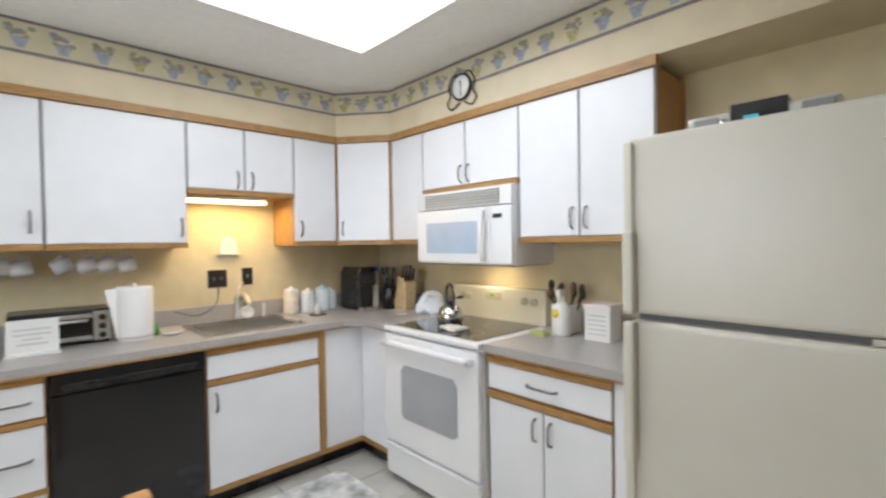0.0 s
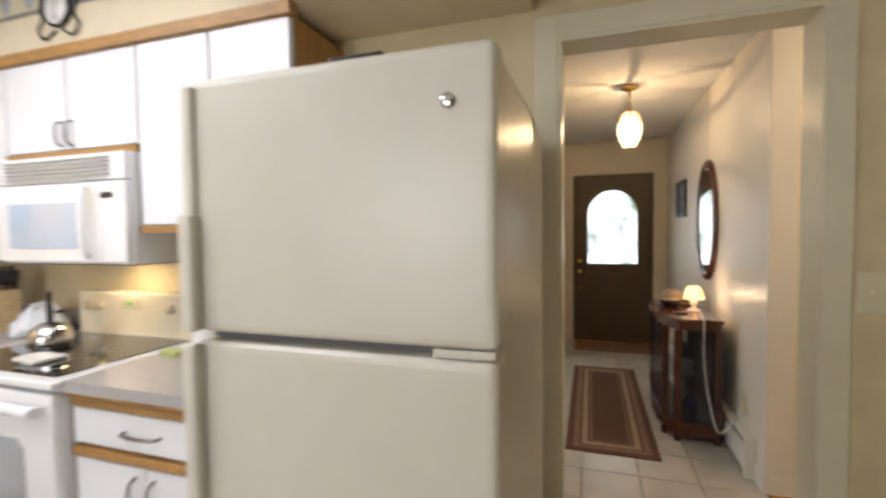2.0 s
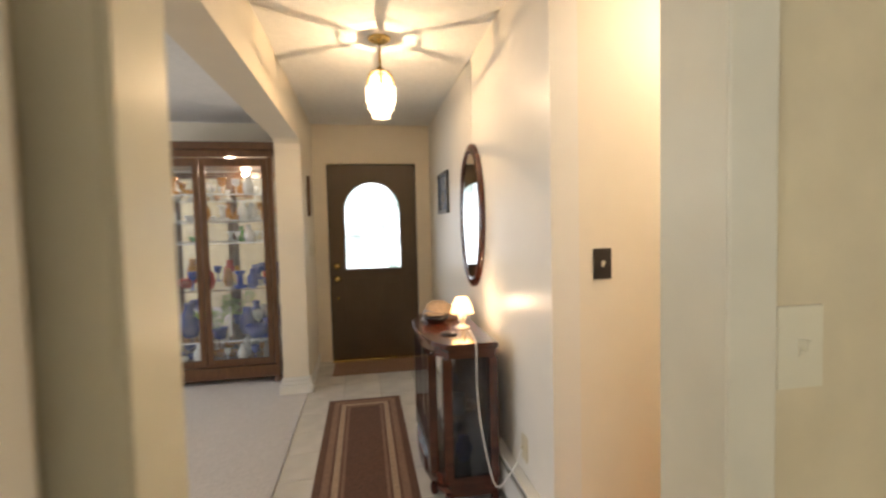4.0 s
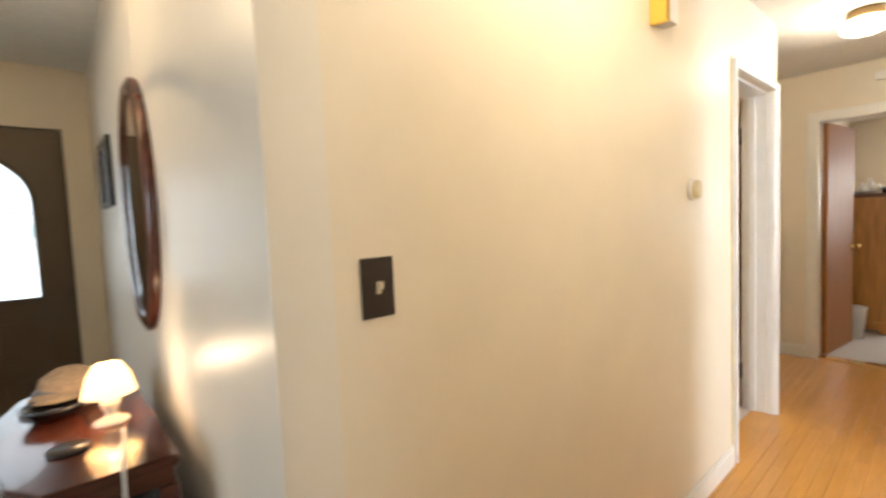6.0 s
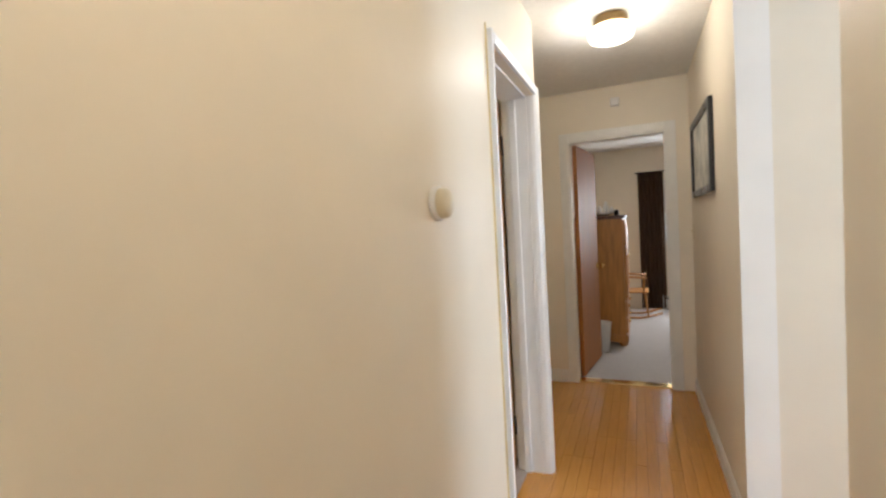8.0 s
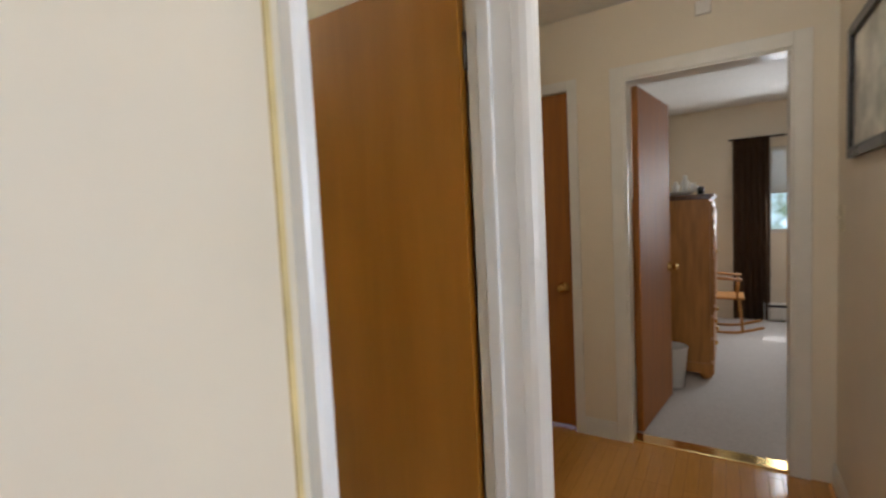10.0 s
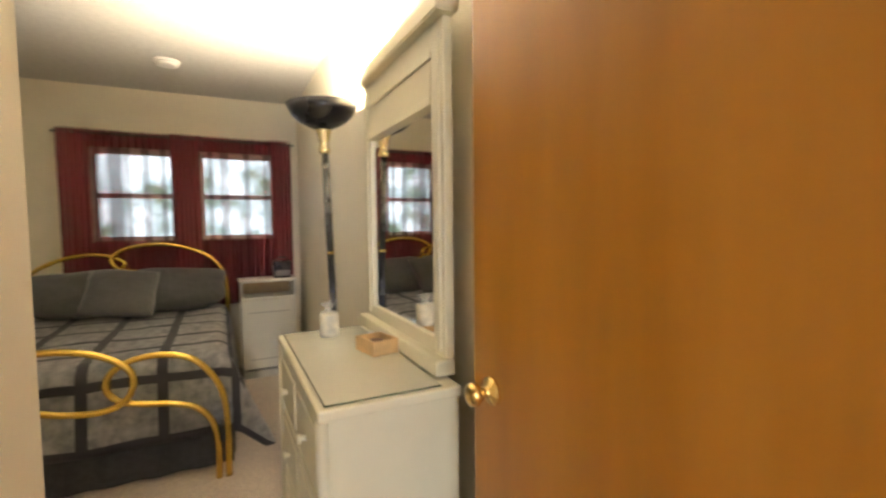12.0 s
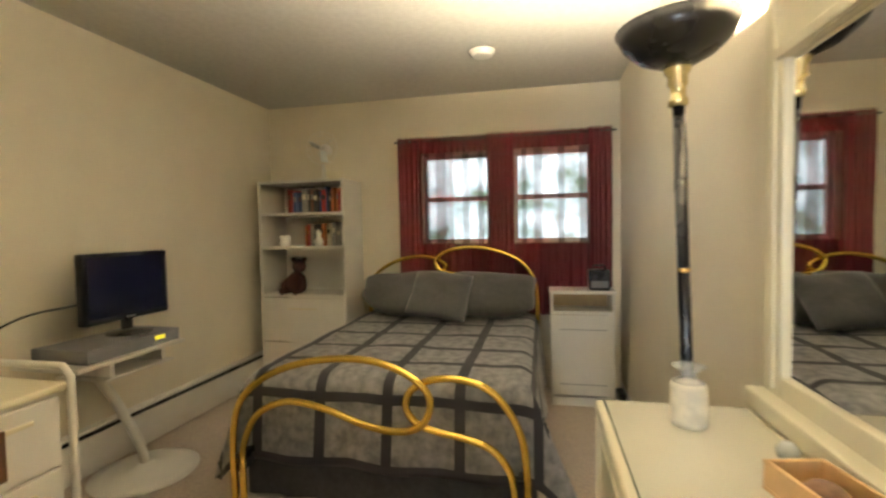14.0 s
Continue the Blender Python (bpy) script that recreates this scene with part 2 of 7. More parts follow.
BLUEPLASTIC = mat("blue_plastic", (0.05, 0.08, 0.45), 0.35, var=0.08)
YELLOW = mat("yellow_label", (0.80, 0.60, 0.04), 0.5, var=0.05)
REDPAINT = mat("red_ceramic", (0.45, 0.03, 0.02), 0.25, var=0.1)
GREENGLASS = mat("green_glass", (0.10, 0.32, 0.07), 0.12, var=0.2)
BLUEGLASS = mat("blue_glass", (0.03, 0.06, 0.30), 0.08, var=0.2, coat=0.4)
CRYSTAL = mat("pale_crystal", (0.70, 0.74, 0.74), 0.06, var=0.1, coat=0.5)
AMBER = mat("amber_glass", (0.50, 0.22, 0.03), 0.1, var=0.2, coat=0.4)
BROWNFUR = mat("brown_plush", (0.055, 0.018, 0.010), 0.95, var=0.3, scale=50, bump=0.6)
BRONZE = mat("dark_bronze", (0.22, 0.15, 0.07), 0.3, metal=0.9)
# grey that paints the shade in the gaps between cabinet doors
GAPGREY = mat("grey_gap_shade", (0.42, 0.42, 0.44), 0.5)
INK_PALE = mat("faded_grey_print", (0.55, 0.54, 0.54), 0.7, var=0.1)
INK = mat("grey_print", (0.28, 0.27, 0.27), 0.7, var=0.1)
ARTPAPER = mat("framed_print", (0.46, 0.47, 0.40), 0.4, var=0.25, scale=9, colour2=(0.66, 0.64, 0.56))
SCREEN = mat("dark_screen", (0.004, 0.005, 0.020), 0.18, var=0.1)
BOOKS = [mat("book_" + n, c, 0.6, var=0.15, scale=20, stretch=(3, 3, 1)) for n, c in (
    ("brown", (0.12, 0.05, 0.03)), ("red", (0.30, 0.03, 0.03)), ("black", (0.02, 0.02, 0.025)), ("blue", (0.03, 0.06, 0.16)),
    ("cream", (0.55, 0.48, 0.36)), ("orange", (0.45, 0.14, 0.04)), ("grey", (0.20, 0.19, 0.18)))]
PANEL_GLOW = glow("lit_ceiling_panel", (0.88, 0.94, 1.0), 4)
TUBE_GLOW = glow("lit_tube", (1.0, 0.80, 0.40), 9)
GLOBE_GLOW = sheer("lit_ribbed_glass", (1.0, 0.86, 0.62), 0.45, 0.2, 1.7)
DISC_GLOW = glow("lit_white_glass", (1.0, 0.88, 0.66), 7)
SHADE_GLOW = sheer("lit_lamp_shade", (1.0, 0.72, 0.36), 0.2, 0.7, 1.5)
DISPLAY_B = glow("blue_display", (0.05, 0.45, 0.6), 0.35)
DISPLAY_G = glow("green_display", (0.12, 0.4, 0.08), 0.35)


def foliage_backdrop(name, strength, white, spread=0.0):
    """Daylight seen through leaves: pale sky broken by soft green and grey."""
    m = bpy.data.materials.new(name)
    m.use_nodes = True
    nt = m.node_tree
    em = nt.nodes.new("ShaderNodeEmission")
    em.inputs["Strength"].default_value = strength
    co = nt.nodes.new("ShaderNodeTexCoord")
    n = nt.nodes.new("ShaderNodeTexNoise")
    n.inputs["Scale"].default_value, n.inputs["Detail"].default_value = 2.6, 6
    r = nt.nodes.new("ShaderNodeValToRGB")
    e = r.color_ramp.elements
    e[0].position, e[1].position = 0.36 - spread, 0.62 - spread
    e[0].color, e[1].color = (0.10, 0.15, 0.10, 1), (0.80 * white, 0.92 * white, 1.0 * white, 1)
    mid = e.new(0.48 - spread)
    mid.color = (0.36, 0.47, 0.50, 1)
    nt.links.new(co.outputs["Object"], n.inputs["Vector"])
    nt.links.new(n.outputs["Fac"], r.inputs["Fac"])
    nt.links.new(r.outputs["Color"], em.inputs["Color"])
    nt.links.new(em.outputs["Emission"], nt.nodes["Material Output"].inputs["Surface"])
    return m


OUTSIDE = foliage_backdrop("leafy_daylight", 3.6, 1.0)
OUTSIDE_B = foliage_backdrop("bright_daylight", 3.0, 1.0, 0.10)

# plaid quilt: dark bands over grey squares, on the cloth's own coordinates
PLAID = mat("grey_plaid_quilt", (0.36, 0.355, 0.355), 0.92, var=0.2, scale=22, bump=0.35, fine=110, colour2=(0.48, 0.47, 0.455), sheen=0.2)
pt = PLAID.node_tree
uvn = pt.nodes.new("ShaderNodeUVMap")
sep = pt.nodes.new("ShaderNodeSeparateXYZ")
pt.links.new(uvn.outputs["UV"], sep.inputs["Vector"])
bands = []
for axis, pitch, width in (("X", 0.30, 0.15), ("Y", 0.36, 0.15)):
    div = pt.nodes.new("ShaderNodeMath")
    div.operation = "DIVIDE"
    div.inputs[1].default_value = pitch
    pt.links.new(sep.outputs[axis], div.inputs[0])
    fr = pt.nodes.new("ShaderNodeMath")
    fr.operation = "FRACT"
    pt.links.new(div.outputs["Value"], fr.inputs[0])
    lt = pt.nodes.new("ShaderNodeMath")
    lt.operation = "LESS_THAN"
    lt.inputs[1].default_value = width
    pt.links.new(fr.outputs["Value"], lt.inputs[0])
    bands.append(lt)
mx = pt.nodes.new("ShaderNodeMath")
mx.operation = "MAXIMUM"
pt.links.new(bands[0].outputs["Value"], mx.inputs[0])
pt.links.new(bands[1].outputs["Value"], mx.inputs[1])
blend = pt.nodes.new("ShaderNodeMix")
blend.data_type = "RGBA"
pb = pt.nodes["Principled BSDF"]
src = pb.inputs["Base Color"].links[0].from_socket
pt.links.new(mx.outputs["Value"], blend.inputs["Factor"])
pt.links.new(src, blend.inputs["A"])
blend.inputs["B"].default_value = (0.075, 0.072, 0.080, 1)
pt.links.new(blend.outputs["Result"], pb.inputs["Base Color"])


# ---- mesh helpers ----
def join(*parts):
    out = bmesh.new()
    for p in parts:
        me = bpy.data.meshes.new("tmp")
        p.to_mesh(me)
        p.free()
        out.from_mesh(me)
        bpy.data.meshes.remove(me)
    return out


def box(x0, x1, y0, y1, z0, z1, bev=0.0, seg=2):
    bm = bmesh.new()
    bmesh.ops.create_cube(bm, size=1, matrix=Matrix.Translation(((x0 + x1) / 2, (y0 + y1) / 2, (z0 + z1) / 2))
                          @ Matrix.Diagonal((abs(x1 - x0), abs(y1 - y0), abs(z1 - z0), 1)))
    if bev:
        bmesh.ops.bevel(bm, geom=list(bm.edges), offset=bev, segments=seg, affect="EDGES", profile=0.6)
    return bm


def prism(points, z0, z1, bev=0.0):
    """An upright prism over a plan outline."""
    bm = bmesh.new()
    f = bm.faces.new([bm.verts.new((x, y, z0)) for x, y in points])
    ext = bmesh.ops.extrude_face_region(bm, geom=[f])
    bmesh.ops.translate(bm, vec=(0, 0, z1 - z0), verts=[v for v in ext["geom"] if isinstance(v, bmesh.types.BMVert)])
    bmesh.ops.recalc_face_normals(bm, faces=list(bm.faces))
    if bev:
        bmesh.ops.bevel(bm, geom=list(bm.edges), offset=bev, segments=2, affect="EDGES")
    return bm


def plate(points, axis, a, b, bev=0.0):
    """A prism over an outline in the plane across axis 'x' or 'y', from a to b."""
    bm = prism(points, a, b, bev)
    for v in bm.verts:
        u, w, d = v.co
        v.co = (d, u, w) if axis == "x" else (u, d, w)
    bmesh.ops.recalc_face_normals(bm, faces=list(bm.faces))
    return bm


def lathe(profile, place=(0, 0, 0), seg=24, tilt=None):
    """A turned body from (radius, height) pairs."""
    bm = bmesh.new()
    rings = []
    for r, z in profile:
        if r < 1e-5:
            rings.append([bm.verts.new((0, 0, z))])
        else:
            rings.append([bm.verts.new((r * math.cos(2 * math.pi * i / seg), r * math.sin(2 * math.pi * i / seg), z)) for i in range(seg)])
    for a, b in zip(rings, rings[1:]):
        for i in range(seg):
            j = (i + 1) % seg
            quad = [a[i % len(a)], a[j % len(a)], b[j % len(b)], b[i % len(b)]]
            quad = [v for k, v in enumerate(quad) if v not in quad[:k]]
            if len(quad) > 2:
                bm.faces.new(quad)
    bmesh.ops.recalc_face_normals(bm, faces=list(bm.faces))
    for f in bm.faces:
        f.smooth = True
    m = Matrix.Translation(place) @ (tilt or Matrix())
    bmesh.ops.transform(bm, matrix=m, verts=list(bm.verts))
    return bm


def smooth_path(points, steps=8):
    """A smooth line through the points (Catmull-Rom)."""
    p = [Vector(q) for q in points]
    p = [p[0] * 2 - p[1]] + p + [p[-1] * 2 - p[-2]]
    out = []
    for i in range(1, len(p) - 2):
        a, b, c, d = p[i - 1:i + 3]
        for s in range(steps):
            t = s / steps
            out.append(0.5 * (2 * b + (c - a) * t + (2 * a - 5 * b + 4 * c - d) * t * t + (3 * b - a - 3 * c + d) * t ** 3))
    out.append(p[-2])
    return out


def tube(points, r, seg=8, r2=None, smooth=0):
    """A round rod along a line, closed at its ends."""
    pts = smooth_path(points, smooth) if smooth else [Vector(q) for q in points]
    bm = bmesh.new()
    rings, side = [], None
    for i, p in enumerate(pts):
        d = (pts[min(i + 1, len(pts) - 1)] - pts[max(i - 1, 0)]).normalized()
        if side is None:
            side = d.orthogonal().normalized()
        side = (side - d * side.dot(d)).normalized()
        up = d.cross(side)
        rr = r if r2 is None else r + (r2 - r) * i / (len(pts) - 1)
        rings.append([bm.verts.new(p + side * (rr * math.cos(2 * math.pi * k / seg)) + up * (rr * math.sin(2 * math.pi * k / seg))) for k in range(seg)])
    for a, b in zip(rings, rings[1:]):
        for k in range(seg):
            bm.faces.new((a[k], a[(k + 1) % seg], b[(k + 1) % seg], b[k])).smooth = True
    bm.faces.new(rings[0][::-1])
    bm.faces.new(rings[-1])
    bmesh.ops.recalc_face_normals(bm, faces=list(bm.faces))
    return bm


def sheet(fn, nu, nv, thick=0.0, uv=None):
    """A curved sheet from a function of (u, v) in 0..1."""
    bm = bmesh.new()
    grid = [[bm.verts.new(fn(i / nu, j / nv)) for j in range(nv + 1)] for i in range(nu + 1)]
    layer = bm.loops.layers.uv.new("UVMap") if uv else None
    for i in range(nu):
        for j in range(nv):
            f = bm.faces.new((grid[i][j], grid[i + 1][j], grid[i + 1][j + 1], grid[i][j + 1]))
            f.smooth = True
            if uv:
                for loop, (a, b) in zip(f.loops, ((i, j), (i + 1, j), (i + 1, j + 1), (i, j + 1))):
                    loop[layer].uv = uv(a / nu, b / nv)
    if thick:
        bmesh.ops.solidify(bm, geom=list(bm.faces), thickness=thick)
    return bm


def mesh_of(name, bm, material):
    me = bpy.data.meshes.new(name)
    bm.to_mesh(me)
    bm.free()
    me.materials.append(material)
    return me


def solid(name, bm, material, label="", category="", group="", kind=""):
    """A thing, or a piece of the setting, that is one mesh in world coordinates."""
    return tagged(new(name, mesh_of(name, bm, material)), label, category, group, kind)


def structure(name, bm, material, label=""):
    return solid(name, bm, material, label, kind="structure")


def thing(name, base, label, category, group="", kind=""):
    """A thing of several parts: an empty at its base."""
    ob = new(name)
    ob.empty_display_size = 0.05
    ob.location = base
    bpy.context.view_layer.update()
    return tagged(ob, label, category, group, kind)


def part(name, bm, material, parent, label=""):
    """One mesh part, modelled in world coordinates, under a thing or a part."""
    ob = new(name, mesh_of(name, bm, material))
    ob.parent = parent
    top = parent
    while top.parent:
        top = top.parent
    if parent is top:
        ob.matrix_parent_inverse = Matrix.Translation(-Vector(top.location))
    return tagged(ob, label)


# ---- structure ----
H = 2.445
structure("wall_kitchen_north", box(-1.9, 2.165, 3.30, 3.42, 0, H), PAPER, "cream patterned wallpaper wall behind the sink")
structure("wall_kitchen_east", join(box(2.165, 2.285, 0.055, 3.42, 0, H), box(2.165, 2.285, -0.705, 0.055, 2.03, H), box(2.165, 2.285, -2.02, -0.705, 0, H)),
          PAPER, "cream patterned wallpaper wall with a doorway to the hall")
structure("wall_kitchen_west", box(-1.9, -1.8, -2.02, 3.30, 0, H), PAPER, "cream wallpaper wall")
structure("wall_kitchen_south", box(-1.8, 2.165, -2.02, -1.90, 0, H), PAPER, "cream wallpaper wall")
structure("ceiling_kitchen", join(box(-1.9, 0.15, -2.02, 3.42, H, H + 0.1), box(0.15, 1.35, -2.02, 1.06, H, H + 0.1), box(0.15, 1.35, 2.27, 3.42, H, H + 0.1), box(1.35, 2.285, -2.02, 3.42, H, H + 0.1),
          box(0.15, 1.35, 1.06, 2.27, H + 0.05, H + 0.1)), CEIL, "white textured kitchen ceiling")
structure("ceiling_hall", box(2.285, 6.55, -1.02, 4.6, H, H + 0.1), CEIL, "white textured ceiling of entry and living room")
structure("ceiling_corridor", box(-1.2, 4.4, -5.71, -1.02, H + 0.002, H + 0.1), CEIL, "white corridor ceiling")
structure("ceiling_bedroom", box(3.30, 7.9, -4.27, -1.032, H - 0.004, H), CEIL_BED, "textured bedroom ceiling with its white darkened against the torchiere's light")
structure("ceiling_back_bedroom", box(-0.7, 3.62, -9.25, -5.71, H, H + 0.1), CEIL, "white ceiling")

# kitchen soffit with its cut corner, over the cabinets and the fridge
SOFF = [(-1.8, 3.30), (-1.8, 2.965), (1.575, 2.965), (1.825, 2.66), (1.825, 0.14), (2.165, 0.14), (2.165, 3.30)]
structure("soffit", prism(SOFF, 2.14, H), SOFFIT, "cream papered soffit above the kitchen cabinets")

# entry and living room
structure("wall_entry_south", box(3.243, 6.55, -1.03, -0.916, 0, H), WALL_PALE, "pale glossy painted wall with the oval mirror")
structure("wall_front", join(box(6.40, 6.55, 0.15, 4.6, 0, H), box(6.40, 6.55, -0.765, 0.15, 2.045, H), box(6.40, 6.55, -0.916, -0.765, 0, H)), WALL_HALL, "cream painted wall around the front door")
arch = [(2.285, H), (2.285, 0), (2.62, 0), (2.62, 2.04), (2.64, 2.085), (2.69, 2.11), (2.76, 2.12), (5.38, 2.12), (5.45, 2.11), (5.50, 2.085), (5.52, 2.04), (5.52, 0), (6.40, 0), (6.40, H)]
structure("wall_arch", plate(arch, "y", 0.285, 0.49), WALL_HALL, "cream wall with a wide round-shouldered opening to the living room")
structure("wall_living_west", box(2.165, 2.285, 3.42, 4.6, 0, H), WALL_PALE, "pale painted wall")
structure("wall_living_north", join(box(2.285, 2.9, 4.48, 4.6, 0, H), box(5.5, 6.40, 4.48, 4.6, 0, H), box(2.9, 5.5, 4.48, 4.6, 0, 0.75), box(2.9, 5.5, 4.48, 4.6, 2.2, H)), WALL_PALE, "pale painted wall with a wide window opening")

# corridor
structure("wall_corridor_east", join(box(3.243, 3.405, -3.31, -1.03, 0, H), box(3.243, 3.405, -4.07, -3.31, 2.045, H), box(3.243, 3.405, -4.118, -4.07, 0, H), box(3.34, 3.405, -4.172, -4.118, 0, H)),
          WALL_HALL, "cream painted corridor wall with the bedroom doorway")
structure("wall_corridor_west", join(box(2.255, 2.375, -2.81, -2.02, 0, H), box(2.287, 2.375, -2.02, -0.95, 0, H), box(2.255, 2.375, -3.84, -2.81, 2.425, H), box(2.255, 2.375, -5.59, -3.84, 0, H)),
          WALL_HALL, "cream painted corridor wall with an opening to a side room")
structure("wall_corridor_south", join(box(2.255, 2.538, -5.71, -5.59, 0, H), box(2.538, 3.277, -5.71, -5.59, 2.04, H), box(3.277, 3.585, -5.71, -5.59, 0, H), box(3.585, 4.215, -5.71, -5.59, 2.04, H), box(4.215, 4.4, -5.71, -5.59, 0, H)),
          WALL_HALL, "cream painted wall with two doors at the end of the corridor")
# cool white sheet over the cream wall end, painting the side room's daylight on it
structure("wall_end_face", box(2.2552, 2.3752, -3.8399, -3.8372, 0, 2.425), mat("daylit_wall_paint", (0.84, 0.845, 0.85), 0.5, var=0.02, scale=5, bump=0.04, fine=90), "thin sheet on the corridor wall's end, whitened to look lit by the side room")
structure("wall_recess_east", box(4.30, 4.40, -5.59, -4.27, 0, H), WALL_HALL, "cream painted wall")
structure("wall_side_room_south", box(-1.1, 2.255, -3.96, -3.84, 0, H), WALL_PALE, "white painted wall of the bright side room")
structure("wall_side_room_west", join(box(-1.2, -1.1, -3.96, -3.6, 0, H), box(-1.2, -1.1, -2.3, -2.02, 0, H), box(-1.2, -1.1, -3.6, -2.3, 0, 0.8), box(-1.2, -1.1, -3.6, -2.3, 2.1, H)), WALL_PALE, "white painted wall with a window opening")

# bedroom
structure("wall_bedroom_north", join(box(4.07, 6.56, -1.14, -1.032, 0, H - 0.004), box(6.56, 7.9, -1.14, -0.93, 0, H - 0.004)), WALL_BED, "cream painted bedroom wall")
structure("wall_bedroom_south", box(3.34, 7.9, -4.27, -4.172, 0, H - 0.004), WALL_BED, "cream painted bedroom wall behind the dresser")
structure("wall_closet_side", box(3.405, 4.17, -3.24, -3.14, 0, H - 0.004), WALL_BED, "cream painted wall at the bedroom's entry")
structure("wall_closet_front", box(4.07, 4.17, -3.14, -1.02, 0, H - 0.004), WALL_BED, "cream painted closet wall")
WY = [(-3.17, -2.58), (-3.96, -3.35)]
structure("wall_bedroom_east", join(box(7.76, 7.9, -4.172, -1.02, 0, 1.20), box(7.76, 7.9, -4.172, -1.02, 1.94, H - 0.004), box(7.76, 7.9, -4.172, -3.96, 1.20, 1.94),
          box(7.76, 7.9, -3.35, -3.17, 1.20, 1.94), box(7.76, 7.9, -2.58, -1.02, 1.20, 1.94)), WALL_BED, "cream painted bedroom wall with two windows")

# back bedroom
structure("wall_back_east", box(3.50, 3.62, -9.12, -5.71, 0, H), WALL_HALL, "cream painted wall")
structure("wall_back_west", box(-0.7, -0.6, -9.12, -5.71, 0, H), WALL_HALL, "cream painted wall")
structure("wall_back_north", box(-0.6, 2.255, -5.71, -5.60, 0, H), WALL_HALL, "cream painted wall")
structure("wall_back_south", join(box(-0.7, 1.35, -9.24, -9.12, 0, H), box(2.42, 3.62, -9.24, -9.12, 0, H), box(1.35, 2.42, -9.24, -9.12, 0, 1.0), box(1.35, 2.42, -9.24, -9.12, 1.95, H)), WALL_HALL, "cream painted wall with a window")

# ground outside, floor beds
structure("ground", box(-120, 140, -120, 120, -0.6, -0.3), mat("lawn", (0.07, 0.11, 0.035), 0.95, var=0.3, scale=3, bump=0.4), "grassy ground around the house")
structure("floor_slab", box(-1.95, 7.95, -9.3, 4.65, -0.25, -0.013), GROUT, "grey subfloor and grout")
structure("floor_living_carpet", box(2.285, 6.40, 0.30, 4.48, -0.012, 0.006), CARPET_G, "pale beige wall-to-wall carpet")
structure("floor_bedroom_carpet", box(3.36, 7.76, -4.172, -1.02, -0.012, 0.004), CARPET, "beige wall-to-wall carpet")
structure("floor_back_carpet", box(-0.6, 3.50, -9.12, -5.66, -0.012, 0.004), CARPET_G, "beige wall-to-wall carpet")
structure("floor_side_room", box(-1.1, 2.30, -3.84, -2.02, -0.012, 0.0), PLANK, "honey oak floor of the side room")


# trim
def base_run(name, x0, x1, y0, y1, h=0.105):
    return structure(name, join(box(x0, x1, y0, y1, 0, h - 0.02), box(min(x0, x1) + (0.004 if abs(x1 - x0) < 0.03 else 0), max(x0, x1) - (0.004 if abs(x1 - x0) < 0.03 else 0),
                     min(y0, y1) + (0.004 if abs(y1 - y0) < 0.03 else 0), max(y0, y1) - (0.004 if abs(y1 - y0) < 0.03 else 0), h - 0.02, h)), TRIM, "cream painted baseboard")


base_run("baseboard", 3.228, 3.2428, -3.245, -0.901)
base_run("baseboard", 3.2432, 3.36, -0.9158, -0.901)
base_run("baseboard", 2.3752, 2.390, -5.585, -3.84)
base_run("baseboard", 1.0, 2.39, -3.837, -3.822)
base_run("baseboard", 2.3752, 2.390, -2.80, -1.0)
base_run("baseboard", 3.35, 3.53, -5.5898, -5.575)
base_run("baseboard", 5.565, 6.38, 0.270, 0.2848)
structure("column_base", join(prism([(5.486, 0.2510), (5.60, 0.2510), (5.60, 0.2848), (5.5198, 0.2848), (5.5198, 0.4902), (5.60, 0.4902), (5.60, 0.524), (5.486, 0.524)], 0.004, 0.085, 0.006),
          prism([(5.498, 0.263), (5.585, 0.263), (5.585, 0.2848), (5.5198, 0.2848), (5.5198, 0.4902), (5.585, 0.4902), (5.585, 0.512), (5.498, 0.512)], 0.085, 0.118, 0.008),
          prism([(5.510, 0.275), (5.575, 0.275), (5.575, 0.2848), (5.5198, 0.2848), (5.5198, 0.4902), (5.575, 0.4902), (5.575, 0.500), (5.510, 0.500)], 0.118, 0.145, 0.004)), TRIM, "flared cream base moulding around the wall end")
base_run("baseboard", 4.1702, 4.185, -3.24, -1.1)
base_run("baseboard", 5.9, 7.7, -4.1718, -4.157)


def casing_y(name, y0, y1, top, xf, out, w=0.062, d=0.015, material=None):
    """Casing around an opening in a wall across x, on the face at xf."""
    a, b = sorted((xf, xf + out * d))
    return structure(name, join(box(a, b, y1, y1 + w, 0, top + w, 0.004), box(a, b, y0 - w, y0, 0, top + w, 0.004), box(a, b, y0, y1, top, top + w, 0.004)), material or TRIM, "painted door casing")


def casing_x(name, x0, x1, top, yf, out, w=0.062, d=0.015, wl=None):
    a, b = sorted((yf, yf + out * d))
    return structure(name, join(box(x0 - w, x0, a, b, 0, top + w, 0.004), box(x1, x1 + (wl or w), a, b, 0, top + w, 0.004), box(x0, x1, a, b, top, top + w, 0.004)), TRIM, "painted door casing")


def jamb_y(name, y0, y1, top, x0, x1, t=0.012, material=None):
    return structure(name, join(box(x0, x1, y1 - t, y1 - 0.0005, 0, top), box(x0, x1, y0 + 0.0005, y0 + t, 0, top), box(x0, x1, y0 + t, y1 - t, top - t, top - 0.0005)), material or TRIM, "painted door jamb")


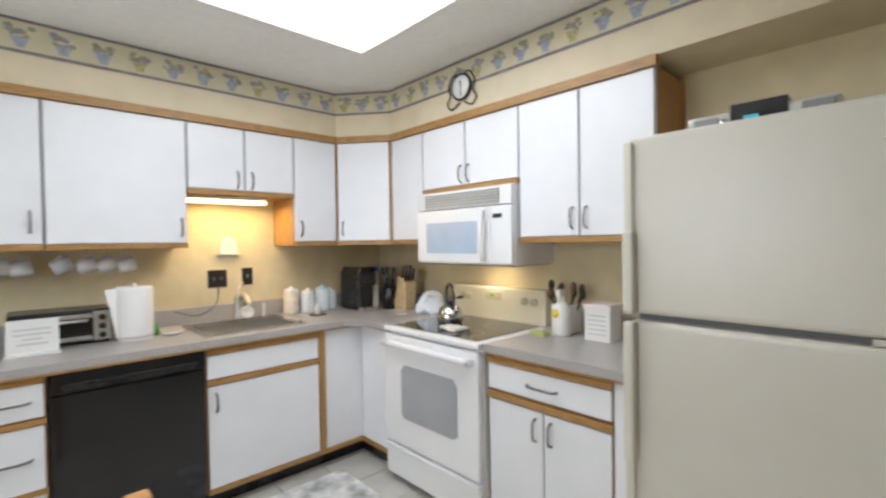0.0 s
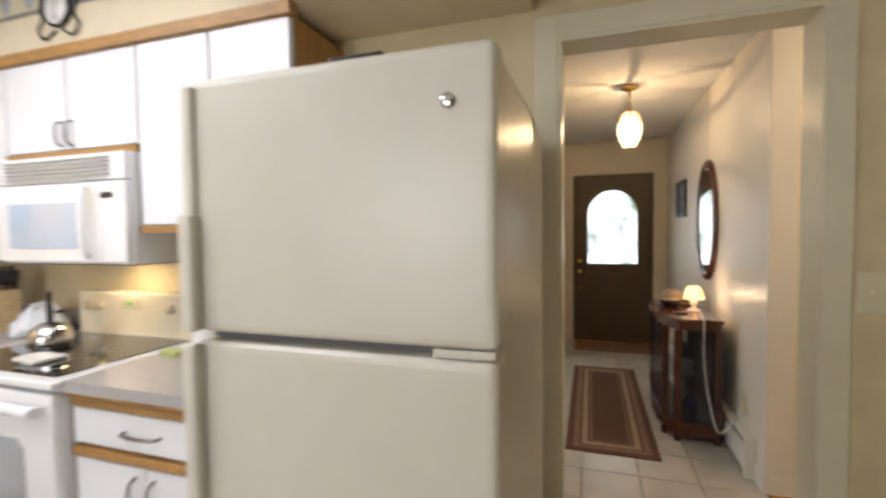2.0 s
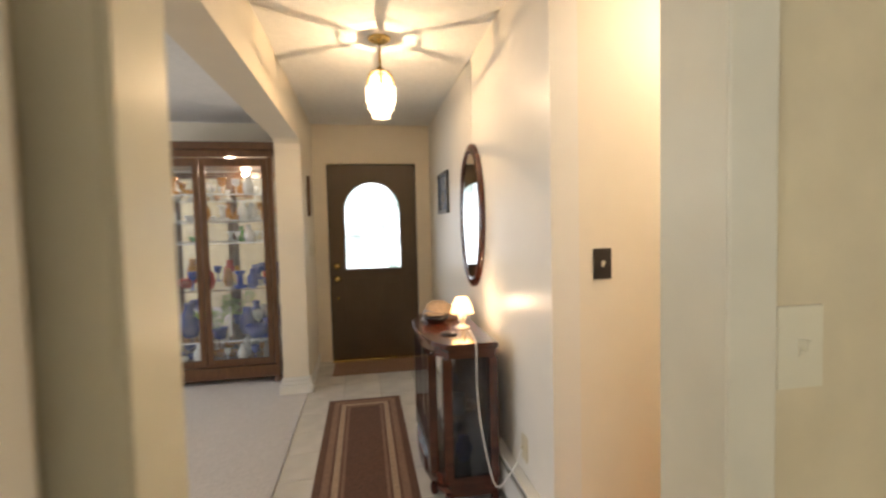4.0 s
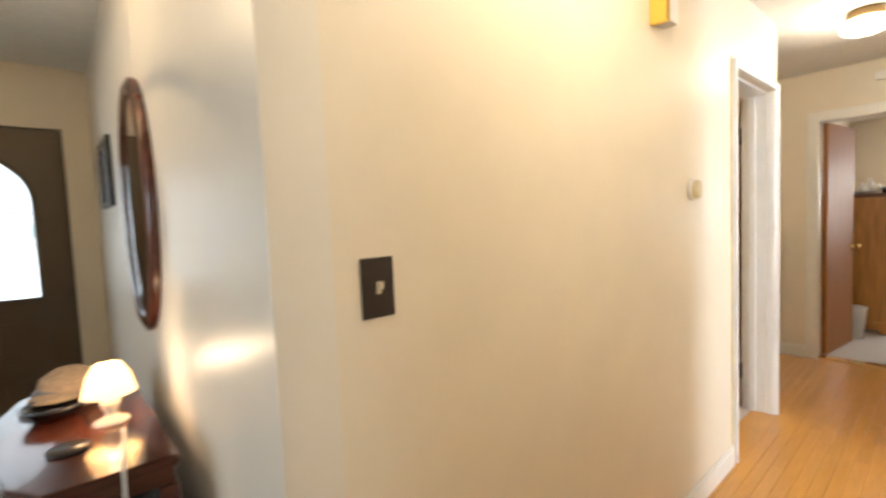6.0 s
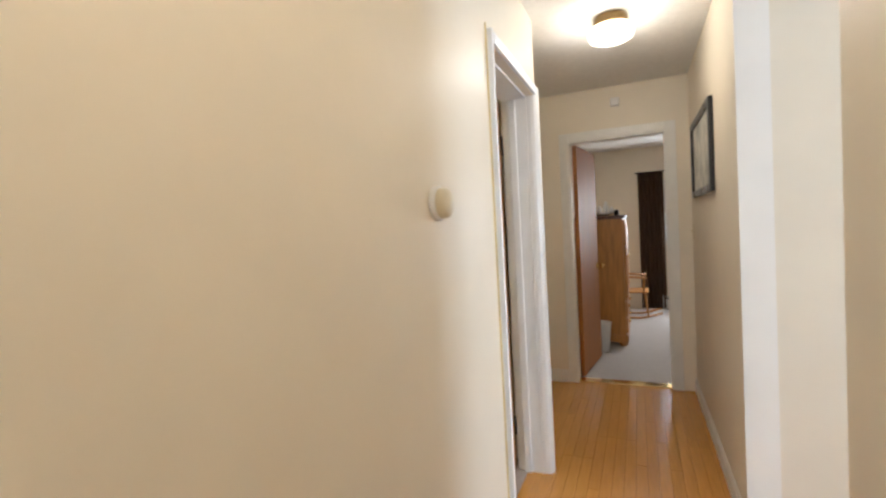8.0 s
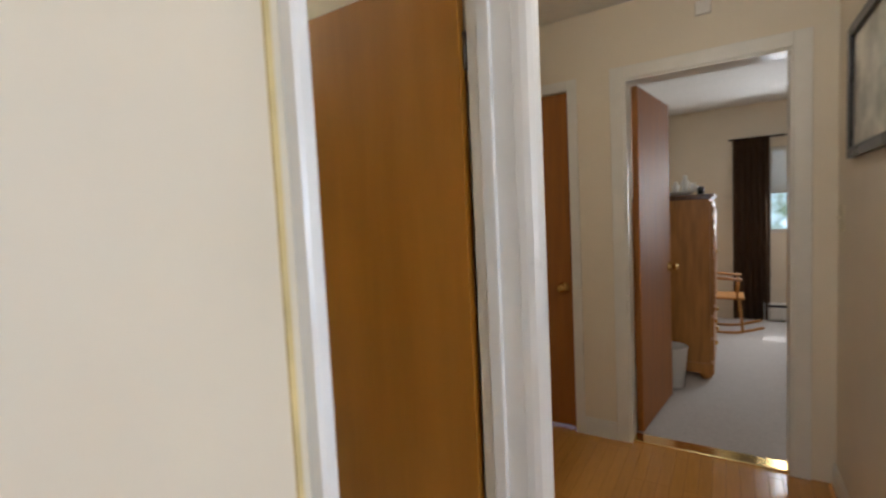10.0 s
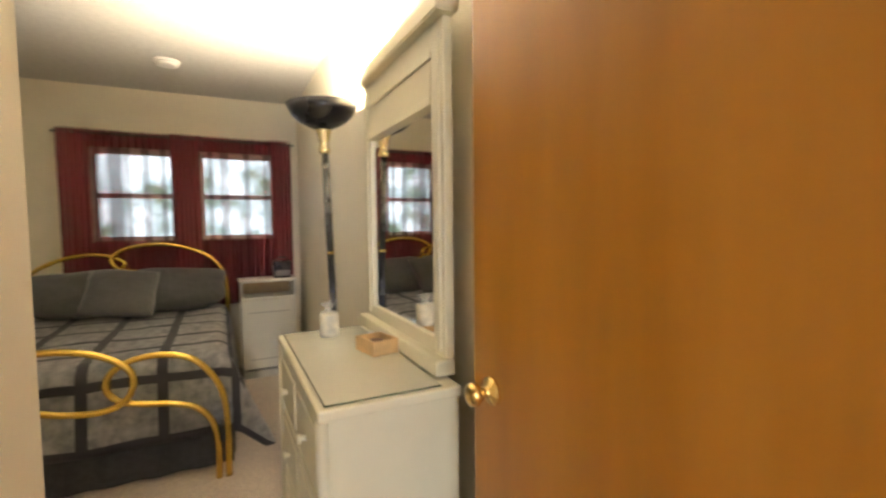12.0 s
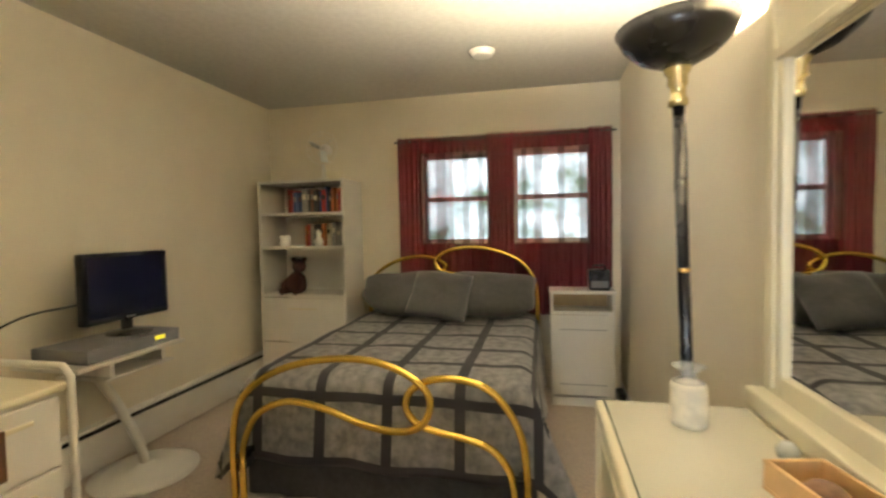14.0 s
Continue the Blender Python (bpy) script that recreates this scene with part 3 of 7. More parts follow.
casing_y("trim_kitchen_door", -0.695, 0.055, 2.03, 2.165, -1, 0.078, 0.018, TRIM_K)
jamb_y("jamb_kitchen_door", -0.705, 0.055, 2.03, 2.150, 2.287, material=TRIM_K)
def round_casing(y, s, top=2.045):
    """Upright casing at y; s points away from the opening; its inner edge rolls over onto the jamb."""
    prof = [(3.2425, y + s * 0.042), (3.224, y + s * 0.040), (3.221, y + s * 0.034), (3.224, y + s * 0.018), (3.230, y + s * 0.008), (3.242, y - s * 0.003), (3.260, y - s * 0.009), (3.280, y - s * 0.0115), (3.280, y - s * 0.0005), (3.2425, y - s * 0.0005)]
    return prism(prof, 0, top + 0.042)


structure("trim_bedroom_door", join(round_casing(-4.07, -1), round_casing(-3.317, 1), box(3.224, 3.2425, -4.066, -3.314, 2.045, 2.087, 0.004)), TRIM_W, "white painted door casing with rounded edge")
casing_y("trim_bedroom_door_inside", -4.07, -3.31, 2.045, 3.405, 1)
jamb_y("jamb_bedroom_door", -4.07, -3.317, 2.045, 3.281, 3.414, material=TRIM_W)
structure("door_stop", join(box(3.338, 3.376, -4.0579, -4.040, 0, 2.03, 0.004), box(3.338, 3.376, -3.337, -3.3291, 0, 2.03, 0.003)), TRIM_W, "painted door stop")
casing_x("trim_back_door", 2.538, 3.277, 2.04, -5.59, 1, 0.07)
structure("jamb_back_door", join(box(2.5385, 2.55, -5.715, -5.58, 0, 2.04), box(3.265, 3.2765, -5.715, -5.58, 0, 2.04), box(2.55, 3.265, -5.715, -5.58, 2.028, 2.0395)), TRIM, "painted door jamb")
casing_x("trim_closet_door", 3.585, 4.215, 2.04, -5.59, 1, 0.055)
casing_y("trim_front_door", -0.765, 0.15, 2.045, 6.40, -1, 0.03, 0.010, WALL_HALL)
structure("threshold_back_door", box(2.55, 3.265, -5.70, -5.60, 0, 0.012, 0.004), BRASS, "worn brass threshold strip")
structure("threshold_bedroom_door", box(3.226, 3.365, -4.056, -3.324, -0.012, 0.004, 0.002), PLANK, "honey oak threshold strip")
structure("trim_paint_line", box(3.2385, 3.2432, -3.2615, -3.2535, 0.0, 2.10), mat("yellowed_caulk", (0.70, 0.56, 0.26), 0.5, var=0.15, scale=14), "yellowed caulk line beside the door casing")
structure("threshold_front_door", box(6.33, 6.42, -0.76, 0.145, 0, 0.022, 0.006), BRASS, "brass door threshold")


# ---- doors ----
def knob(parent, place, normal, r=0.027):
    """A turned brass knob on its rose."""
    q = Vector(normal).to_track_quat("Z", "Y").to_matrix().to_4x4()
    part("door_knob", lathe([(0, 0), (0.032, 0), (0.032, 0.006), (0.012, 0.010), (0.010, 0.028), (r * 0.75, 0.034), (r, 0.046), (r * 0.9, 0.058), (r * 0.4, 0.064), (0, 0.065)], place, 20, q), BRASS, parent, "polished brass door knob")


door = thing("door_bedroom", (3.43, -4.09, 0), "stained birch slab door standing wide open against the wall", "door", kind="structure")
part("slab", box(3.432, 4.192, -4.078, -4.043, 0.012, 2.035, 0.002), DOORWOOD, door)
knob(door, (4.112, -4.043, 0.935), (0, 1, 0))
knob(door, (4.112, -4.078, 0.935), (0, -1, 0))
for z in (0.25, 1.80):
    part("hinge", join(box(3.4055, 3.437, -4.072, -4.068, z - 0.05, z + 0.05), tube([(3.425, -4.064, z - 0.052), (3.425, -4.064, z + 0.052)], 0.006)), PEWTER, door, "dark steel butt hinge")

door = thing("door_back_bedroom", (3.27, -5.72, 0), "glossy reddish birch slab door standing open into the room", "door", kind="structure")
turn = Matrix.Translation((3.262, -5.725, 0)) @ Matrix.Rotation(radians(-97.5), 4, "Z")
bm = box(0.0, 0.70, -0.035, 0.0, 0.012, 2.03, 0.002)
bmesh.ops.transform(bm, matrix=turn, verts=list(bm.verts))
part("slab", bm, DOORRED, door)
knob(door, tuple(turn @ Vector((0.64, -0.035, 0.93))), tuple(turn.to_3x3() @ Vector((0, -1, 0))))
knob(door, tuple(turn @ Vector((0.64, 0.0, 0.93))), tuple(turn.to_3x3() @ Vector((0, 1, 0))))

door = thing("door_closet", (3.9, -5.62, 0), "closed dark-stained birch slab closet door", "door", kind="structure")
part("slab", box(3.588, 4.212, -5.64, -5.605, 0.02, 2.035, 0.002), DOORRED, door)
knob(door, (3.645, -5.605, 0.88), (0, 1, 0))

door = thing("door_front", (6.40, -0.31, 0), "brown painted front door with an arched glass light", "door", kind="structure")
GW, GB, GS = 0.29, 0.955, 1.57
GC = -0.302
arcpts = [(GC + GW * math.cos(a), GS + GW * math.sin(a)) for a in [math.pi * i / 16 for i in range(17)]]
# leaf in two halves around the light
ring = arcpts + [(GC - GW, GB), (GC + GW, GB)]
left = [(GC, 2.037), (0.142, 2.037), (0.142, 0.022), (GC, 0.022), (GC, GB), (GC + GW, GB)] + [(GC + GW * math.cos(math.pi * i / 16), GS + GW * math.sin(math.pi * i / 16)) for i in range(9)]
right = [(2 * GC - y, z) for y, z in left]
part("leaf", join(plate(left, "x", 6.385, 6.43), plate(right, "x", 6.385, 6.43)), DOORBROWN, door)
part("glass", plate(ring, "x", 6.405, 6.410), sheer("bevelled_glass", (0.85, 0.92, 0.95), 0.85, 0.1), door, "frosted leaded glass")
rim = [(6.383, y, z) for y, z in [(GC + GW, GB)] + arcpts + [(GC - GW, GB), (GC + GW, GB)]]
part("glass_moulding", tube(rim, 0.011, 6), DOORBROWN, door)
for y in (GC - 0.11, GC + 0.11):
    part("came", tube([(6.403, y, GB), (6.403, y, 1.82)], 0.003, 5), STEEL, door)
for z in (1.10, 1.30, 1.50):
    part("came", tube([(6.403, GC - GW, z), (6.403, GC + GW, z)], 0.003, 5), STEEL, door)
for y0, y1 in ((GC + 0.05, GC + 0.30), (GC - 0.30, GC - 0.05)):
    part("panel", join(box(6.379, 6.387, y0, y1, 0.52, 0.84, 0.004), box(6.374, 6.381, y0 + 0.03, y1 - 0.03, 0.55, 0.81, 0.004)), DOORBROWN, door)
    part("panel", join(box(6.379, 6.387, y0, y1, 0.16, 0.46, 0.004), box(6.374, 6.381, y0 + 0.03, y1 - 0.03, 0.19, 0.43, 0.004)), DOORBROWN, door)
for z in (0.865, 0.995):
    q = Matrix.Rotation(radians(-90), 4, "Y")
    part("deadbolt" if z > 0.9 else "door_knob", lathe([(0, 0), (0.034, 0), (0.034, 0.008), (0.016, 0.014), (0.026, 0.03), (0.026, 0.05), (0, 0.055)], (6.385, 0.07, z), 18, q), BRASS, door, "polished brass lock")
part("door_knob", lathe([(0, 0), (0.012, 0), (0.012, 0.01), (0, 0.012)], (6.385, 0.07, 0.66), 12, Matrix.Rotation(radians(-90), 4, "Y")), BRASS, door)


structure("jamb_front_door", join(box(6.431, 6.47, -0.7645, -0.715, 0.022, 2.044), box(6.431, 6.47, 0.10, 0.1495, 0.022, 2.044), box(6.431, 6.47, -0.715, 0.10, 2.0, 2.044)), DOORBROWN, "brown painted front door stop")


# ---- bedroom windows and backdrops ----
def window_y(name, y0, y1, z0, z1, x, label):
    """A double-hung window in a wall across x."""
    w = thing(name, (x, (y0 + y1) / 2, z0), label, "window", kind="structure")
    part("window_frame", join(box(x, x + 0.05, y0 + 0.001, y0 + 0.03, z0, z1), box(x, x + 0.05, y1 - 0.03, y1 - 0.001, z0, z1), box(x, x + 0.05, y0 + 0.03, y1 - 0.03, z0, z0 + 0.03), box(x, x + 0.05, y0 + 0.03, y1 - 0.03, z1 - 0.03, z1 - 0.001)), TRIM, w)
    mz = (z0 + z1) / 2
    part("meeting_rail", box(x + 0.005, x + 0.045, y0 + 0.03, y1 - 0.03, mz - 0.02, mz + 0.02), TRIM, w)
    for a, b in ((z0 + 0.03, mz - 0.02), (mz + 0.02, z1 - 0.03)):
        pane = part("pane", box(x + 0.02, x + 0.024, y0 + 0.03, y1 - 0.03, a, b), GLASS, w)
        pane.visible_shadow = False
    part("window_sill", box(x - 0.02, x + 0.04, y0 - 0.03, y1 + 0.03, z0 - 0.02, z0 + 0.004, 0.004), TRIM, w)
    return w


for i, (y0, y1) in enumerate(WY):
    window_y("window_%d" % (i + 1), y0, y1, 1.20, 1.94, 7.80, "white double-hung bedroom window with leafy daylight outside")
structure("backdrop", box(10.4, 10.45, -7.5, 0.5, -0.3, 4.5), OUTSIDE, "bright leafy garden beyond the bedroom windows")
structure("backdrop_front", box(9.0, 9.05, -0.6, 4.0, -0.3, 4.5), OUTSIDE_B, "bright daylight beyond the front door")
structure("backdrop_back", box(-1.0, 4.5, -12.05, -12.0, -0.3, 4.5), OUTSIDE, "daylight beyond the back bedroom window")
w = thing("window_3", (1.9, -9.18, 1.0), "white sash window with a pale blind", "window", kind="structure")
part("window_frame", join(box(1.351, 1.39, -9.20, -9.15, 1.0, 1.95), box(2.38, 2.419, -9.20, -9.15, 1.0, 1.95), box(1.39, 2.38, -9.20, -9.15, 1.0, 1.04), box(1.39, 2.38, -9.20, -9.15, 1.91, 1.949), box(1.39, 2.38, -9.195, -9.155, 1.44, 1.48)), TRIM, w)
part("pane", box(1.39, 2.38, -9.175, -9.171, 1.04, 1.91), GLASS, w).visible_shadow = False
part("blind", box(1.36, 2.41, -9.145, -9.14, 1.46, 1.95), sheer("pale_blind", (0.8, 0.78, 0.72), 0.25), w, "half-drawn pale roller blind")


# ---- kitchen ----
def handle_v(parent, x, y, z, axis, out, length=0.10):
    """A bowed upright pull on a door across y or x."""
    d = 0.022 * out
    pts = [(0, -length / 2), (d, -length / 2 + 0.012), (d * 1.25, 0), (d, length / 2 - 0.012), (0, length / 2)]
    line = [(x, y + u, z + v) if axis == "y" else (x + u, y, z + v) for u, v in pts]
    part("handle", tube(line, 0.0055, 6, smooth=3), PEWTER, parent, "dark pewter bow handle")


def handle_h(parent, x, y, z, axis, out, length=0.13):
    d = 0.022 * out
    pts = [(0, -length / 2), (d, -length / 2 + 0.012), (d * 1.25, 0), (d, length / 2 - 0.012), (0, length / 2)]
    line = [(x + v, y + u, z) if axis == "y" else (x + u, y + v, z) for u, v in pts]
    part("handle", tube(line, 0.0055, 6, smooth=3), PEWTER, parent, "dark pewter bow handle")


def upper_n(x0, x1, z0, doors, pulls):
    """Wall cabinet on the sink wall; doors: splits; pulls: x of each handle."""
    c = thing("wall_cabinet", ((x0 + x1) / 2, 3.13, z0), "white laminate wall cabinet with oak edge trim", "cabinet", group="upper cabinets")
    part("body", box(x0 + 0.001, x1 - 0.001, 2.985, 3.298, z0, 2.10), OAK_SIDE, c, "oak-veneered cabinet case")
    xs = [x0] + doors + [x1]
    for a, b in zip(xs, xs[1:]):
        part("door", box(a + 0.007, b - 0.007, 2.965, 2.983, z0 + 0.028, 2.092, 0.002), LAMINATE, c, "white laminate slab door")
    # thin grey sheet behind the doors, so the gaps look shaded
    part("face_frame", box(x0 + 0.001, x1 - 0.001, 2.9832, 2.9848, z0 + 0.024, 2.098), GAPGREY, c)
    part("bottom_rail", box(x0 + 0.001, x1 - 0.001, 2.958, 2.984, z0 - 0.004, z0 + 0.024, 0.004), OAK, c)
    for x, z in pulls:
        handle_v(c, x, 2.964, z, "y", -1)
    return c


def upper_e(y0, y1, z0, doors, pulls, end=False):
    c = thing("wall_cabinet", (2.0, (y0 + y1) / 2, z0), "white laminate wall cabinet with oak edge trim", "cabinet", group="upper cabinets")
    part("body", box(1.845, 2.163, y0 + 0.001, y1 - 0.001, z0, 2.10), OAK_SIDE, c, "oak-veneered cabinet case")
    ys = [y0] + doors + [y1]
    for a, b in zip(ys, ys[1:]):
        part("door", box(1.825, 1.843, a + 0.006, b - 0.006, z0 + 0.028, 2.092, 0.002), LAMINATE, c, "white laminate slab door")
    # grey sheet for the shade seen between the doors
    part("face_frame", box(1.8432, 1.8448, y0 + 0.001, y1 - 0.001, z0 + 0.024, 2.098), GAPGREY, c)
    part("bottom_rail", box(1.818, 1.844, y0 + 0.001, y1 - 0.001, z0 - 0.004, z0 + 0.024, 0.004), OAK, c)
    for y, z in pulls:
        handle_v(c, 1.824, y, z, "x", -1)
    return c


upper_n(-0.62, 0.028, 1.39, [-0.30], [(-0.02, 1.52)])
upper_n(0.028, 0.634, 1.39, [], [(0.60, 1.50)])
upper_n(0.634, 1.261, 1.70, [0.948], [(0.905, 1.79), (0.99, 1.79)])
upper_n(1.261, 1.575, 1.39, [], [(1.305, 1.50)])
upper_e(2.33, 2.655, 1.39, [], [])
upper_e(1.573, 2.33, 1.70, [1.955], [(1.925, 1.79), (1.985, 1.79)])
upper_e(0.886, 1.573, 1.39, [1.229], [(1.265, 1.50), (1.193, 1.50)])
# corner cabinet across the angle
c = thing("corner_wall_cabinet", (1.9, 3.0, 1.39), "white laminate diagonal corner wall cabinet", "cabinet", group="upper cabinets")
part("body", prism([(1.576, 3.298), (1.576, 2.992), (1.849, 2.662), (2.163, 2.662), (2.163, 3.298)], 1.39, 2.10), OAK_SIDE, c, "oak-veneered cabinet case")
a, b = Vector((1.575, 2.967)), Vector((1.825, 2.662))
d = (b - a).normalized()
n = Vector((-d.y, d.x)) * -1
p0, p1 = a + d * 0.014, b - d * 0.014
part("door", prism([tuple(p0 + n * 0.004), tuple(p1 + n * 0.004), tuple(p1 - n * 0.012), tuple(p0 - n * 0.012)], 1.418, 2.092), LAMINATE, c, "white laminate slab door")
part("bottom_rail", prism([tuple(a + n * 0.008), tuple(b + n * 0.008), tuple(b - n * 0.012), tuple(a - n * 0.012)], 1.386, 1.414), OAK, c)
hp = a + d * 0.05 + n * 0.006
part("handle", tube([(hp.x, hp.y, 1.45), (hp.x + n.x * 0.022, hp.y + n.y * 0.022, 1.465), (hp.x + n.x * 0.027, hp.y + n.y * 0.027, 1.50), (hp.x + n.x * 0.022, hp.y + n.y * 0.022, 1.535), (hp.x, hp.y, 1.55)], 0.0055, 6, smooth=3), PEWTER, c, "dark pewter bow handle")
# oak moulding along the cabinet tops
structure("trim_cabinet_top", join(prism([(-0.62, 2.984), (-0.62, 2.945), (1.566, 2.945), (1.578, 2.975), (1.57, 2.984)], 2.096, 2.139),
          prism([(1.566, 2.945), (1.807, 2.652), (1.84, 2.66), (1.58, 2.978)], 2.096, 2.139), prism([(1.807, 2.652), (1.807, 0.875), (1.846, 0.875), (1.846, 2.655)], 2.096, 2.139)), OAK, "honey oak moulding above the wall cabinets")

# painted paper border below the ceiling
BZ0, BZ1 = 2.288, 2.443
runs = [((-1.8, 2.962), (1.5735, 2.962)), ((1.5735, 2.962), (1.822, 2.659)), ((1.822, 2.659), (1.822, 0.14))]
bp, bb, pots = [], [], {"b": [], "y": [], "l": [], "v": []}
k = 0
for (ax, ay), (bx, by) in runs:
    a, b = Vector((ax, ay)), Vector((bx, by))
    d = (b - a).normalized()
    n = Vector((d.y, -d.x))

    def strip(u0, u1, z0, z1, o0, o1):
        q = [a + d * u0 + n * o0, a + d * u1 + n * o0, a + d * u1 + n * o1, a + d * u0 + n * o1]
        return prism([tuple(p) for p in q], z0, z1)
    L = (b - a).length
    bp.append(strip(0, L, BZ0, BZ1, 0.0, 0.0015))
    bb.append(strip(0, L, BZ0, BZ0 + 0.014, 0.0016, 0.0028))
    bb.append(strip(0, L, BZ1 - 0.013, BZ1, 0.0016, 0.0028))
    count = max(2, round(L / 0.150))
    for i in range(count):
        u = (i + 0.5) * L / count
        zc = BZ0 + 0.025

        def at(du, z, o=0.0022):
            p = a + d * (u + du) + n * o
            return (p.x, p.y, z)
        bm = bmesh.new()
        bm.faces.new([bm.verts.new(at(*q)) for q in ((-0.020, zc), (0.020, zc), (0.016, zc + 0.010), (0.028, zc + 0.030), (0.034, zc + 0.052), (-0.034, zc + 0.052), (-0.028, zc + 0.030), (-0.016, zc + 0.010))])
        pots["b" if k % 4 in (0, 1, 3) else "y"].append(bm)
        rnd = random.Random(k)
        for j in range(13):
            cx, cz, rr = rnd.uniform(-0.042, 0.042), zc + rnd.uniform(0.048, 0.092), rnd.uniform(0.007, 0.013)
            bm = bmesh.new()
            o = 0.0024 + j * 0.00004
            bm.faces.new([bm.verts.new(at(cx + rr * math.cos(t * math.pi / 4) * 1.3, cz + rr * math.sin(t * math.pi / 4), o)) for t in range(8)])
            pots["v" if (j + k) % 3 == 0 else "l"].append(bm)
        k += 1
border = structure("wallpaper_border", join(*bp), BORDER, "cream wallpaper border with potted plants and dark edge bands")
part("edge_band", join(*bb), BAND, border)
part("printed_pots", join(*pots["b"]), POT_B, border)
part("printed_pots", join(*pots["y"]), POT_Y, border)
part("printed_leaves", join(*pots["l"]), LEAF_P, border)
part("printed_flowers", join(*pots["v"]), LEAF_V, border)


# base units
def base_door(parent, x0, x1, y, z0, z1):
    part("door", box(x0 + 0.008, x1 - 0.008, y - 0.018, y, z0, z1, 0.002), LAMINATE, parent, "white laminate slab door")


c = thing("base_cabinet", (-0.3, 2.98, 0), "white laminate drawer base cabinet with oak rails", "cabinet", group="base cabinets")
part("body", box(-0.62, 0.012, 2.70, 3.298, 0.10, 0.872), OAK_SIDE, c)
part("toe_kick", box(-0.62, 0.012, 2.75, 2.78, 0, 0.10), BLACK, c)
for z0, z1 in ((0.115, 0.36), (0.385, 0.655), (0.69, 0.83)):
    part("drawer", box(-0.61, 0.002, 2.68, 2.698, z0, z1, 0.002), LAMINATE, c, "white laminate drawer front")
    part("rail", box(-0.615, 0.008, 2.672, 2.70, z1 + 0.003, z1 + 0.026, 0.003), OAK, c)
    handle_h(c, -0.115, 2.679, (z0 + z1) / 2, "y", -1, 0.15)

dw = thing("dishwasher", (0.32, 2.98, 0), "glossy black built-in dishwasher under the counter", "dishwasher")
part("body", box(0.018, 0.622, 2.70, 3.29, 0.10, 0.868), BLACK, dw)
part("door", box(0.020, 0.620, 2.665, 2.698, 0.11, 0.765, 0.006), BLACKGLOSS, dw)
part("control_panel", box(0.020, 0.620, 2.660, 2.698, 0.772, 0.866, 0.006), BLACKGLOSS, dw)
part("handle", join(box(0.06, 0.58, 2.640, 2.661, 0.790, 0.812, 0.008), box(0.06, 0.58, 2.652, 2.662, 0.778, 0.792, 0.003)), BLACK, dw)
part("toe_kick", box(0.02, 0.62, 2.74, 2.77, 0, 0.10), BLACK, dw)

c = thing("sink_base_cabinet", (0.94, 2.98, 0), "white laminate sink base cabinet with oak rails", "cabinet", group="base cabinets")
part("body", join(box(0.628, 1.30, 2.70, 3.298, 0.10, 0.74), box(0.628, 1.30, 2.70, 2.72, 0.74, 0.872)), OAK_SIDE, c)
part("toe_kick", box(0.628, 1.62, 2.76, 2.79, 0, 0.10), BLACK, c)
part("drawer", box(0.636, 1.262, 2.68, 2.698, 0.70, 0.822, 0.002), LAMINATE, c, "white laminate false drawer front")
for z in (0.826, 0.668):
    part("rail", box(0.630, 1.268, 2.672, 2.70, z, z + 0.028, 0.003), OAK, c)
part("rail", box(0.630, 1.60, 2.672, 2.70, 0.098, 0.122, 0.003), OAK, c)
base_door(c, 0.628, 1.270, 2.698, 0.126, 0.662)
handle_v(c, 0.675, 2.679, 0.575, "y", -1)
part("stile", box(1.268, 1.302, 2.668, 2.70, 0.10, 0.872, 0.003), OAK, c)
c = thing("corner_base_cabinet", (1.8, 2.9, 0), "white laminate corner base cabinet beside the stove", "cabinet", group="base cabinets")
part("body", prism([(1.303, 3.298), (1.303, 2.70), (1.59, 2.70), (1.59, 2.345), (2.163, 2.345), (2.163, 3.298)], 0.10, 0.872), OAK_SIDE, c)
part("door", box(1.306, 1.588, 2.682, 2.698, 0.126, 0.855, 0.002), LAMINATE, c, "white laminate slab door")
part("door", box(1.570, 1.588, 2.347, 2.675, 0.126, 0.855, 0.002), LAMINATE, c, "white laminate slab door")
part("rail", prism([(1.303, 2.699), (1.303, 2.672), (1.562, 2.672), (1.562, 2.347), (1.589, 2.347), (1.589, 2.699)], 0.858, 0.872), OAK, c)
part("rail", prism([(1.60, 2.699), (1.60, 2.672), (1.562, 2.672), (1.562, 2.347), (1.60, 2.347)], 0.098, 0.122), OAK, c)
part("toe_kick", box(1.62, 1.65, 2.347, 2.76, 0, 0.10), BLACK, c)

c = thing("base_cabinet", (1.85, 1.2, 0), "white laminate base cabinet with one drawer above two doors", "cabinet", group="base cabinets")
part("body", box(1.575, 2.163, 0.944, 1.568, 0.10, 0.872), OAK_SIDE, c)
part("toe_kick", box(1.64, 1.66, 0.80, 1.568, 0, 0.10), BLACK, c)
part("filler_panel", box(1.56, 1.60, 0.79, 0.942, 0.10, 0.872, 0.002), LAMINATE, c)
part("drawer", box(1.555, 1.573, 0.952, 1.562, 0.705, 0.822, 0.002), LAMINATE, c, "white laminate drawer front")
for z in (0.828, 0.664):
    part("rail", box(1.547, 1.574, 0.944, 1.567, z, z + 0.028, 0.003), OAK, c)
for y0, y1 in ((0.952, 1.256), (1.260, 1.562)):
    part("door", box(1.555, 1.573, y0, y1 - 0.004, 0.12, 0.656, 0.002), LAMINATE, c, "white laminate slab door")
handle_h(c, 1.554, 1.26, 0.762, "x", -1, 0.15)
handle_v(c, 1.554, 1.295, 0.575, "x", -1)
handle_v(c, 1.554, 1.218, 0.575, "x", -1)

